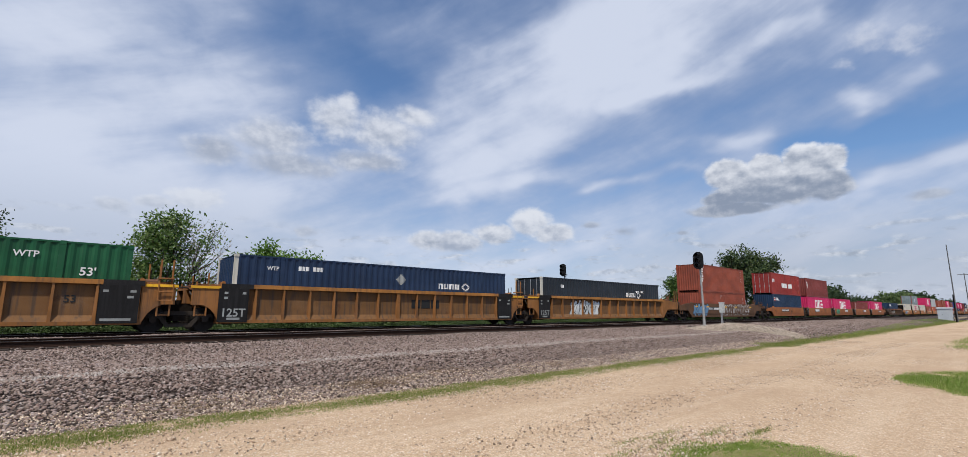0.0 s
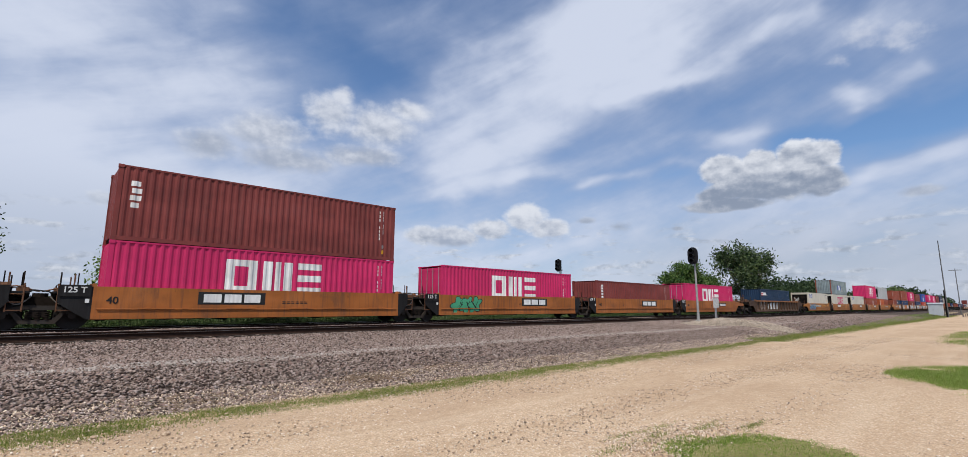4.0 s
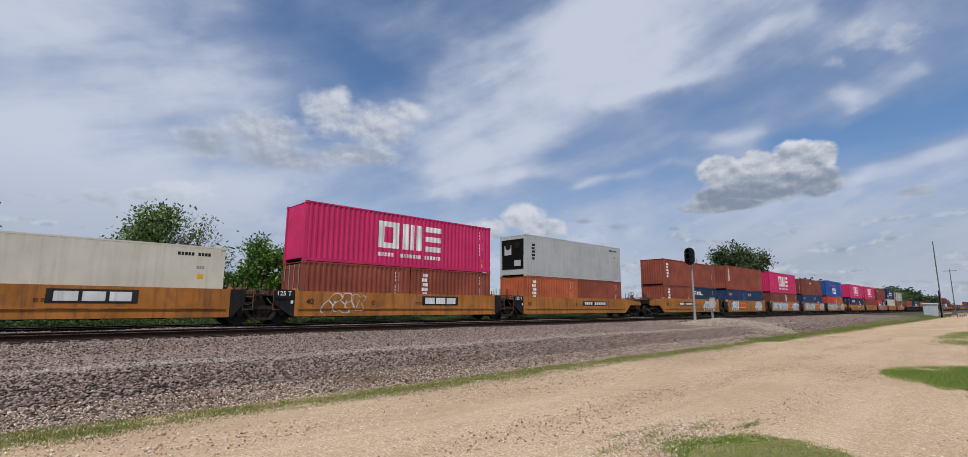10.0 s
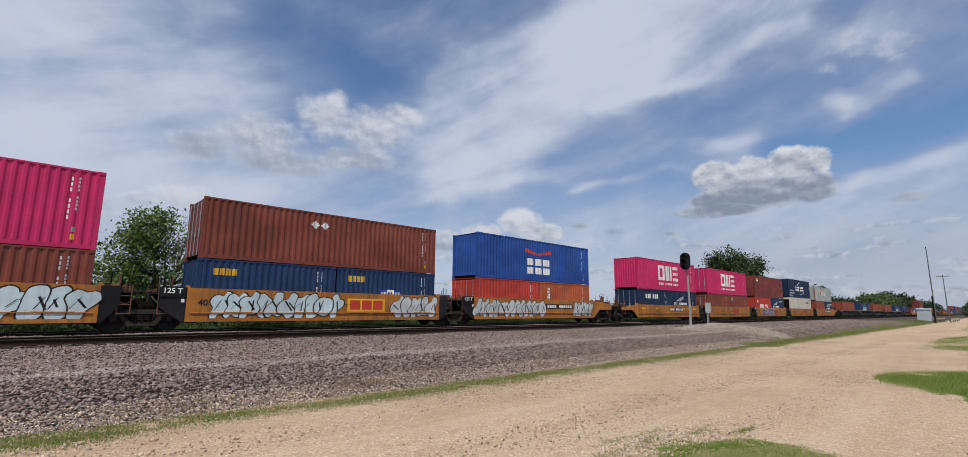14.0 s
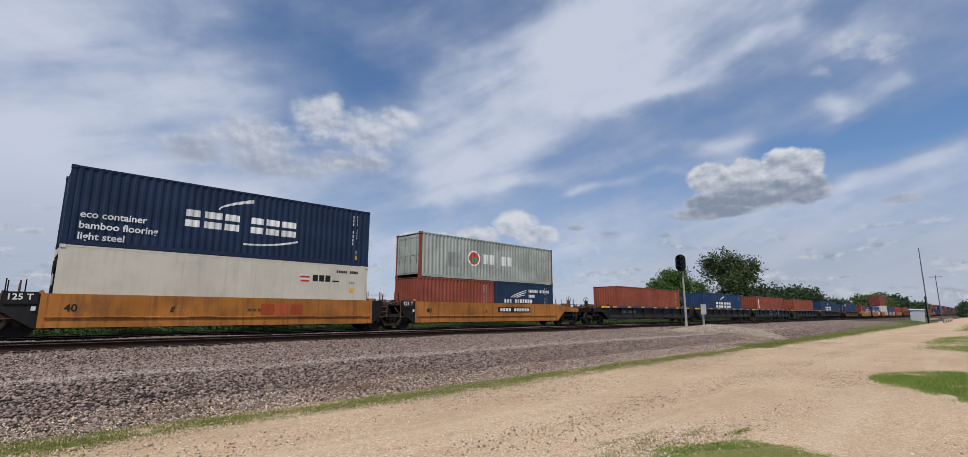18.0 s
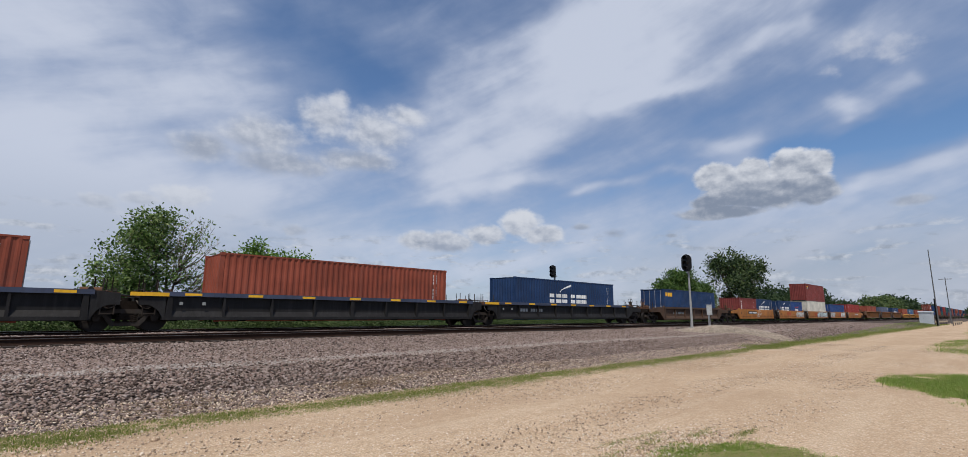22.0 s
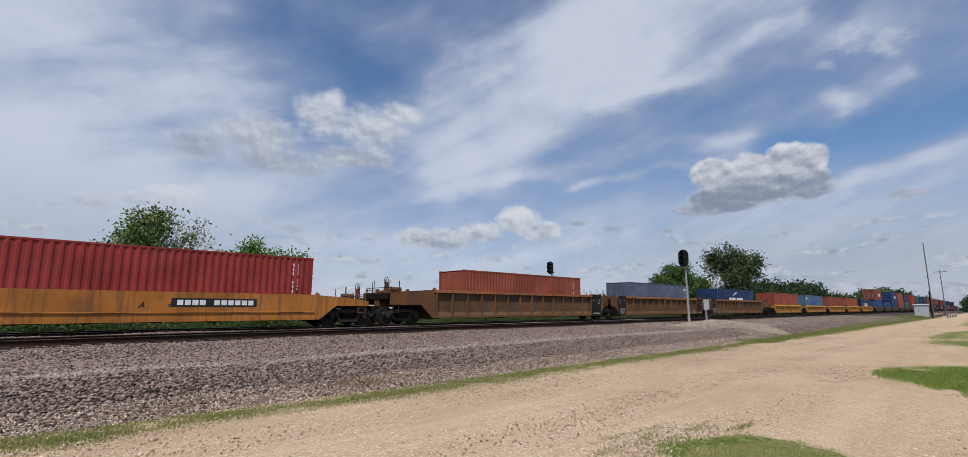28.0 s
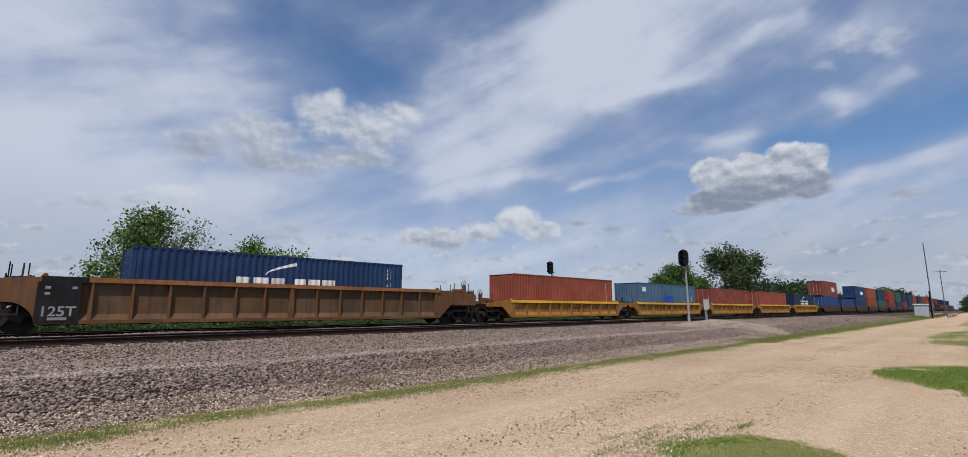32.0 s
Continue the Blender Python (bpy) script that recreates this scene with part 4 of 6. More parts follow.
def container(s, feet, colour, z, high=True, doors=False, reefer=False, marks=(), words=()):
    """A shipping container whose leading lower edge is at s along the train and z above the rails."""
    L, H, W = FT[feet], (HIGH if high else LOW), 2.438
    hx, hy = L / 2, W / 2
    if feet == 53:
        W, hy = 2.59, 1.29
    m = COLOURS[colour]
    word = WORDS.get(colour, colour)
    kind = "refrigerated" if reefer else "corrugated steel"
    lab = "%s %s %d-foot container %s" % (word, kind, feet, "stacked on another" if z > 1 else "riding in a well car")
    c = on_train("shipping_container", lab, "container", s + hx, z, "containers on the train")
    k = (feet, high, reefer)
    post = lambda bm: (box(bm, -0.08, 0.08, -0.06, 0.06, 0.118, H - 0.118), box(bm, -0.089, 0.089, -0.081, 0.081, 0, 0.118), box(bm, -0.089, 0.089, -0.081, 0.081, H - 0.118, H))
    pm = COLOURS["rust"] if colour in ("grey", "pale") else m
    spots = [(-hx + 0.089, -1), (hx - 0.089, -1), (-hx + 0.089, 1), (hx - 0.089, 1)]
    for x, sy in spots:
        part("corner_post", ("post", H), post, COLOURS["cream"] if feet == 53 and x < 0 and colour != "green" else pm, c, (x, sy * (hy - 0.083), 0))
    if feet == 53:      # lifting posts at the forty-foot marks
        for x in (-6.05, 6.05):
            for sy in (-1, 1):
                part("lifting_post", ("lift", H), lambda bm: (box(bm, -0.09, 0.09, -0.012, 0.012, 0.1, H - 0.1), box(bm, -0.089, 0.089, -0.02, 0.02, H - 0.13, H + 0.004)), m, c, (x, sy * (hy - 0.012), 0))
    for sy in (-1, 1):
        part("top_rail", ("trail", k), lambda bm: box(bm, -hx + 0.178, hx - 0.178, -0.035, 0.035, H - 0.075, H - 0.01), m, c, (0, sy * (hy - 0.045), 0))
        part("bottom_rail", ("brail", k), lambda bm: box(bm, -hx + 0.178, hx - 0.178, -0.03, 0.03, 0.02, 0.17), m, c, (0, sy * (hy - 0.045), 0))
        if reefer:
            part("side_panel", ("rside", k), lambda bm: box(bm, -hx + 0.17, hx - 0.17, -0.02, 0.04, 0.17, H - 0.075), m, c, (0, sy * (hy - 0.035), 0))
        else:
            p = 0.33 if feet == 53 else 0.278
            part("side_panel", ("side", k), lambda bm: ribbed(bm, -hx + 0.17, hx - 0.17, 0.17, H - 0.075, 0, p), m, c, (0, sy * (hy - 0.012), 0), turn=(0.0 if sy < 0 else math.pi))
    part("roof", ("roof", k), lambda bm: box(bm, -hx + 0.1, hx - 0.1, -hy + 0.08, hy - 0.08, H - 0.05, H - 0.018), m, c)
    part("floor", ("cfloor", k), lambda bm: box(bm, -hx + 0.1, hx - 0.1, -hy + 0.08, hy - 0.08, 0.06, 0.16), BLACK, c)

    def leaf(bm):
        box(bm, -0.025, 0.025, -0.56, 0.56, 0.16, H - 0.14)
        for z0, z1 in ((0.25, 0.30), (H * 0.5 - 0.05, H * 0.5 + 0.05), (H - 0.32, H - 0.26)):
            box(bm, -0.04, -0.025, -0.52, 0.52, z0, z1)
    door_x = -1 if doors else 1
    for sy in (-1, 1):
        d = part("door", ("door", H), leaf, m, c, (door_x * (hx - 0.06), sy * 0.57, 0), turn=(0.0 if doors else math.pi))
        for yy in (-0.3, 0.28) if s < 770 else ():
            part("locking_bar", ("bar", H), lambda bm: (tube(bm, (-0.07, 0, 0.14), (-0.07, 0, H - 0.12), 0.02, 6), box(bm, -0.09, -0.05, -0.05, 0.05, 0.95, 1.25)), GALV, d, (0, yy, 0))
    if reefer:
        front = part("machinery_frame", ("rframe", H), lambda bm: (box(bm, -0.05, 0.02, -1.12, 1.12, 0.1, 0.45), box(bm, -0.05, 0.02, -1.12, 1.12, H - 0.3, H - 0.08), box(bm, 0.0, 0.3, -1.12, 1.12, 0.4, H - 0.25)), m, c, (-hx + 0.06, 0, 0))
        part("cooling_unit", ("runit", H), lambda bm: (box(bm, -0.06, 0.05, -1.0, 1.0, 0.5, H * 0.52), box(bm, -0.045, 0.05, -1.05, 1.05, H * 0.52, H - 0.32)), BLACK, front, label="dark recess with a cooling unit")
        part("control_box", ("rctl", H), lambda bm: (box(bm, -0.075, 0.0, 0.1, 0.75, 1.5, 2.2), box(bm, -0.075, 0, -0.8, -0.2, 0.7, 1.1)), GREY_BOX, front)
        part("fan", ("rfan", H), lambda bm: [tube(bm, (-0.09, y, H - 0.75), (-0.04, y, H - 0.75), 0.27, 16) for y in (-0.45, 0.4)], TRUCK, front)
    else:
        part("end_panel", ("end", H), lambda bm: prism(bm, [(y - 1.12, 0.03 - rib_line(y, 0.25, 0.04)) for y in rib_points(0.0, 2.24, 0.25)] + [(1.12, -0.07), (-1.12, -0.07)], 0.16, H - 0.1, "xy"),
             m, c, (-door_x * (hx - 0.07), 0, 0), turn=(-math.pi / 2 if doors else math.pi / 2))
    for mk in marks:
        mark(c, L, H, hy, reefer, feet, *mk)
    for text, x, z_, size in words:
        lettering("lettering", text, size, MARK_WHITE, c, (x - hx, -hy - 0.004, z_))
    # data panels near the trailing end: codes too small to read, as fine bars
    if reefer:
        mark(c, L, H, hy, reefer, feet, "row", L - 1.75, H - 0.42, 1.2, 0.13, MARK_BLACK)
        mark(c, L, H, hy, reefer, feet, "block", L - 1.0, 1.55, 0.22, 0.2, MARK_YELLOW)
        mark(c, L, H, hy, reefer, feet, "row", L - 1.05, 1.95, 0.3, 0.13, MARK_GREY)
    if feet != 53 and not reefer and s < 770:
        mark(c, L, H, hy, reefer, feet, "codes", L - 0.95, H * 0.28, 0.34, H * 0.62)
    return c


def mark(c, L, H, hy, reefer, feet, kind, x, z, w, h, mat=None):
    """Signs on the near wall as plain shapes that follow its ribs: x, z the lower leading corner, w, h the size."""
    pitch = 0.33 if feet == 53 else 0.278
    mat = mat or MARK_WHITE
    shapes = {}

    def d(x0, x1, z0, z1, m, out=0.003):
        shapes.setdefault(m.name, (m, []))[1].append((x + x0 * w - L / 2, x + x1 * w - L / 2, z + z0 * h, z + z1 * h, out))
    draw_sign(d, kind, w, h, mat)
    for name, (m, rects) in shapes.items():
        tiny = kind == "codes" or h < 0.25
        groups = [rects] if tiny else touching([q for q in rects if q[4] < 0.5])
        fine_print = [q for q in rects if q[4] >= 0.5]
        if fine_print:
            groups.append(fine_print)
        for n, g in enumerate(groups):
            def build(bm):
                for x0, x1, z0, z1, out in g:
                    out = out % 0.5
                    if reefer:
                        box(bm, x0, x1, -hy + 0.015 - out, -hy + 0.016, z0, z1)
                        continue
                    pts = [(xx, -hy + 0.012 + rib_line(xx, pitch) - out) for xx in rib_points(x0, x1, pitch)]
                    lo = [bm.verts.new((xx, yy, z0)) for xx, yy in pts]
                    hi = [bm.verts.new((xx, yy, z1)) for xx, yy in pts]
                    for i in range(len(pts) - 1):
                        bm.faces.new((lo[i], lo[i + 1], hi[i + 1], hi[i]))
            small = tiny or g is fine_print
            ob = part("data_panel" if small else "emblem", (kind, n, round(x, 3), round(z, 3), w, h, L, H, reefer), build, m, c)
            if small:
                ob["kind"] = "stuff"


def touching(rects):
    """Rectangles sorted into groups that touch one another."""
    groups = []
    for q in rects:
        near = [g for g in groups if any(q[0] <= p[1] + 1e-4 and q[1] >= p[0] - 1e-4 and q[2] <= p[3] + 1e-4 and q[3] >= p[2] - 1e-4 for p in g)]
        merged = [q]
        for g in near:
            merged += g
            groups.remove(g)
        groups.append(merged)
    return groups


def draw_sign(d, kind, w, h, mat):
    if kind in ("block", "plate"):
        d(0, 1, 0, 1, mat)
        if kind == "plate":
            d(0.12, 0.88, 0.55, 0.85, MARK_YELLOW, 0.006)
            d(0.15, 0.85, 0.14, 0.42, MARK_WHITE, 0.006)
    elif kind == "stack":                 # signs one under the other
        n = max(3, int(h / w * 1.6))
        for i in range(n):
            z0, z1 = (i + 0.10) / n, (i + 0.80) / n
            d(0.0 if i % 2 else 0.12, 1.0 if i % 3 else 0.85, z0, z1, mat)
    elif kind == "row":                   # signs side by side
        n = max(2, round(w / h * 1.1))
        for i in range(n):
            if i == n // 2 and n > 4:
                continue
            d((i + 0.06) / n, (i + 0.86) / n, 0, 1, mat)
    elif kind in ("ring", "ringline"):    # square ring and two barred blocks
        lift = 0.24 if kind == "ringline" else 0.0
        for p, q, r0, r1 in ((0, 0.30, 0, 0.2), (0, 0.30, 0.8, 1), (0, 0.085, 0.2, 0.8), (0.215, 0.30, 0.2, 0.8),
                             (0.36, 0.455, 0, 1), (0.485, 0.545, 0, 1), (0.575, 0.67, 0, 1),
                             (0.73, 1.0, 0.79, 1), (0.73, 1.0, 0.395, 0.605), (0.73, 1.0, 0, 0.21)):
            d(p, q, lift + r0 * (1 - lift), lift + r1 * (1 - lift), mat)
        if lift:
            for i in range(21):
                if i not in (5, 6, 14):
                    d(i / 21, (i + 0.72) / 21, 0.0, 0.11, mat, 0.503)
    elif kind == "codes":
        for i, (p, q) in enumerate(((0.0, 0.16), (0.6, 0.76))):
            for j in range(9):
                if (j * 7 + i * 3) % 5 != 1:
                    k = 1.0 if i == 0 else 0.7
                    d(p, q, 1 - (j + 0.85) / 9 * k, 1 - (j + 0.15) / 9 * k, mat)
        d(0.5, 0.85, -0.28, -0.16, MARK_YELLOW)
        d(0.5, 0.85, -0.12, -0.02, MARK_GREY)
    elif kind == "sweep":                 # six blocks under a curved stroke
        for p, q in ((0, 0.13), (0.15, 0.31), (0.32, 0.46), (0.55, 0.68), (0.69, 0.83), (0.84, 1.0)):
            d(p, q - 0.015, 0, 0.2, mat)
            d(p, q - 0.015, 0.3, 0.5, mat)
        for i in range(40):
            u = i / 40
            d(0.26 + 0.3 * u, 0.26 + 0.3 * (u + 1 / 40), 0.62 + 0.36 * u ** 0.6 - 0.02, 0.62 + 0.36 * u ** 0.6 + 0.03 + 0.07 * u, mat)
    elif kind == "squares":               # three squares, blue, white, blue
        for i in range(3):
            d(i / 3, (i + 1) / 3, 0, 1, MARK_WHITE if i == 1 else MARK_BLUE)
            for p, q in ((0.2, 0.42), (0.58, 0.8)):
                d((i + p) / 3, (i + q) / 3, 0.25, 0.75, MARK_BLUE if i == 1 else MARK_WHITE, 0.006)
    elif kind == "flag":                  # striped flag and blocks
        for i in range(4):
            d(0.0 + 0.01 * (3 - i), 0.24, i / 4, (i + 0.8) / 4, MARK_WHITE if i % 2 else MARK_RED)
        for i in range(3):
            d(0.32 + i * 0.16, 0.45 + i * 0.16, 0.1, 0.9, mat)
        d(0.82, 1.0, 0.1, 0.3, mat)
    elif kind == "diamond":
        for i in range(4):
            d(i * 0.17, i * 0.17 + 0.05, 0.15, 0.75, mat)
            d(i * 0.17 + 0.09, i * 0.17 + 0.14, 0.15, 0.75, mat)
            d(i * 0.17 + 0.05, i * 0.17 + 0.09, 0.15 if i % 2 else 0.6, 0.3 if i % 2 else 0.75, mat)
        for i in range(8):
            u = abs(i - 3.5) / 4
            d(0.72 + i * 0.035, 0.72 + (i + 1) * 0.035, 0.45 - 0.5 * (1 - u) - 0.02, 0.45 - 0.5 * (1 - u) + 0.16, mat)
            d(0.72 + i * 0.035, 0.72 + (i + 1) * 0.035, 0.45 + 0.5 * (1 - u) - 0.16, 0.45 + 0.5 * (1 - u) + 0.02, mat)
    elif kind == "eagle":                 # red wings over three blocks
        for i in range(10):
            u = abs(i - 4.5) / 5
            d(i / 10, (i + 1) / 10, 0.72 + 0.12 * u, 0.80 + 0.2 * u, MARK_RED)
        for i in range(3):
            d(0.05 + i * 0.31, 0.30 + i * 0.31, 0, 0.26, mat)
            d(0.05 + i * 0.31, 0.30 + i * 0.31, 0.34, 0.6, mat)
    elif kind == "bird":
        for k in range(3):
            for i in range(30):
                u = i / 30
                d(0.22 + 0.1 * k + (0.55 - 0.12 * k) * u, 0.22 + 0.1 * k + (0.55 - 0.12 * k) * (u + 1 / 30), 0.5 + (0.46 - 0.14 * k) * u ** 0.8 + 0.01, 0.5 + (0.46 - 0.14 * k) * u ** 0.8 + 0.05 + 0.07 * u * (1 - u), mat)
        for i in range(11):
            if i != 3:
                d(i / 11, (i + 0.75) / 11, 0.2, 0.42, mat)
        d(0.1, 0.9, 0, 0.1, mat)
    elif kind == "under":                 # a stroke that curves up to its end
        for i in range(32):
            u = i / 32
            d(u, u + 1 / 32, 0.0 + 0.75 * u ** 2.2, 0.16 + 0.75 * u ** 2.0, mat)
    elif kind == "disc":                  # round badge with a pale rim
        for i in range(12):
            u = (i + 0.5) / 6 - 1
            q = math.sqrt(1 - u * u) * 0.5
            d(i / 12, (i + 1) / 12, 0.5 - q, 0.5 + q, MARK_WHITE)
            d(i / 12 * 0.8 + 0.1, (i + 1) / 12 * 0.8 + 0.1, 0.5 - q * 0.8, 0.5 + q * 0.8, mat, 0.006)
            if 3 < i < 9:
                d(i / 12, (i + 1) / 12, 0.5 - q * 0.5, 0.5 + q * 0.2, TAG_GREEN, 0.009)
    elif kind == "rhomb":
        for j in range(10):
            u = 1 - abs(j - 4.5) / 5
            d(j / 10, (j + 1) / 10, 0.5 - 0.5 * u, 0.5 + 0.5 * u, mat)
    elif kind == "hazard":
        for i in range(2):
            for j in range(6):
                u = 1 - abs(j - 2.5) / 3
                d(i * 0.55 + j * 0.075, i * 0.55 + (j + 1) * 0.075, 0.5 - 0.5 * u, 0.5 + 0.5 * u, MARK_WHITE)


# ---- well cars ----
ORANGE = paint("car_orange", (0.41, 0.155, 0.030), 0.6, 0.70, 0.28)
RUDDY = paint("car_ruddy_orange", (0.34, 0.112, 0.028), 0.6, 0.6, 0.28)
DUSKY = paint("car_dusky_brown", (0.078, 0.044, 0.027), 0.75, 0.5, 0.25)
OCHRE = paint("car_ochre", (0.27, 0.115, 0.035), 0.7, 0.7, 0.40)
# sheet paints: dirtier than the ribs, and darkened to deepen the chord's shade
OCHRE_SHADED_SHEET = paint("car_ochre_shaded_sheet", (0.165, 0.082, 0.032), 0.75, 0.85, 0.45)
WORN_SHADED_SHEET = paint("car_worn_shaded_sheet", (0.12, 0.066, 0.032), 0.8, 0.8, 0.5)
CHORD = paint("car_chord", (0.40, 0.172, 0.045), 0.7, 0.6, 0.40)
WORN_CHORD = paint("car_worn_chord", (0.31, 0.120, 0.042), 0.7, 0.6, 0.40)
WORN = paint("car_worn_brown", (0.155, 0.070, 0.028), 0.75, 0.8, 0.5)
TIRED = paint("car_brown", (0.115, 0.058, 0.030), 0.75, 0.45, 0.22)
YELLOW = paint("car_yellow", (0.32, 0.145, 0.028), 0.65, 0.75, 0.48)
DARK = paint("car_black", (0.014, 0.013, 0.013), 0.6, 0.4, 0.10)
CARBLUE = paint("car_edge_blue", (0.055, 0.068, 0.11), 0.6, 0.4, 0.10)
END_BLACK = paint("car_end_black", (0.012, 0.011, 0.011), 0.6, 0.35, 0.08)
STYLES = {   # body colour, half length of side, top, bottom, rib spacing (0: smooth), end colour, half length to joint, to coupler
    "smooth": (ORANGE, 6.38, 1.50, 0.34, 0, END_BLACK, 7.75, 9.85),
    "tall": (ORANGE, 6.38, 1.68, 0.34, 0, END_BLACK, 7.75, 9.85),
    "ruddy": (RUDDY, 6.38, 1.50, 0.34, 0, END_BLACK, 7.75, 9.85),
    "sooty": (DUSKY, 6.38, 1.50, 0.34, 0, END_BLACK, 7.75, 9.85),
    "fifty": (OCHRE, 8.45, 1.93, 0.32, 1.22, OCHRE, 9.83, 12.15),
    "worn": (WORN, 8.45, 1.93, 0.32, 1.22, WORN, 9.83, 12.15),
    "old": (DUSKY, 8.8, 1.72, 0.28, 1.22, DUSKY, 9.83, 11.75),
    "solo": (TIRED, 8.2, 1.72, 0.32, 0, TIRED, 9.83, 11.6),
    "short": (DUSKY, 6.45, 1.50, 0.30, 2.1, DUSKY, 7.75, 10.0),
    "black": (DARK, 7.9, 1.50, 0.42, 2.05, DARK, 9.05, 10.9),
    "yellow": (YELLOW, 6.5, 1.42, 0.28, 1.3, YELLOW, 8.25, 9.65),
}
WHEELSETS = []


def truck(parent, x):
    """A four-wheeled truck under a car."""
    t = part("truck", ("bolster",), lambda bm: (box(bm, -0.22, 0.22, -1.05, 1.05, 0.42, 0.68), box(bm, -0.3, 0.3, -0.3, 0.3, 0.68, 0.78)), TRUCK, parent, (x, 0, 0), "dark cast-iron four-wheel truck")

    def frame_side(bm):
        prism(bm, [(-1.2, 0.56), (-1.15, 0.68), (-0.75, 0.72), (-0.45, 0.82), (0.45, 0.82), (0.75, 0.72), (1.15, 0.68), (1.2, 0.56), (0.62, 0.58), (0.4, 0.66), (-0.4, 0.66), (-0.62, 0.58)], -0.07, 0.07)
        prism(bm, [(-0.72, 0.58), (-0.58, 0.60), (-0.36, 0.33), (0.36, 0.33), (0.58, 0.60), (0.72, 0.58), (0.45, 0.20), (-0.45, 0.20)], -0.06, 0.06)
        for xx in (-0.89, 0.89):
            tube(bm, (xx, -0.13, 0.485), (xx, 0.1, 0.485), 0.12, 10)
            box(bm, xx - 0.16, xx + 0.16, -0.08, 0.08, 0.52, 0.66)

    def springs(bm):
        for xx in (-0.24, 0.0, 0.24):
            for k in range(4):
                tube(bm, (xx, 0, 0.345 + 0.075 * k), (xx, 0, 0.385 + 0.075 * k), 0.095, 8)
    for sy in (-1, 1):
        side = part("side_frame", ("sframe",), frame_side, GRIMY, t, (0, sy * 1.0, 0))
        if parent.location.x < 770:
            part("spring_nest", ("springs",), springs, TRUCK, side)
    for xx in (-0.89, 0.89):
        w = part("wheelset", ("wheelset",), wheel_pair, WHEEL, t, (xx, 0, 0.4826), "steel wheels with bright worn rims")
        WHEELSETS.append((w, xx))
    return t


def wheel_pair(bm):
    tube(bm, (0, -0.9, 0), (0, 0.9, 0), 0.08, 10)
    for sy in (-1, 1):
        tube(bm, (0, sy * 0.70, 0), (0, sy * 0.82, 0), 0.4826, 28)
        tube(bm, (0, sy * 0.675, 0), (0, sy * 0.70, 0), 0.505, 28)
        for i in range(6):
            a = i * math.tau / 6
            tube(bm, (0.30 * math.cos(a), sy * 0.82, 0.30 * math.sin(a)), (0.30 * math.cos(a), sy * 0.835, 0.30 * math.sin(a)), 0.04, 6)


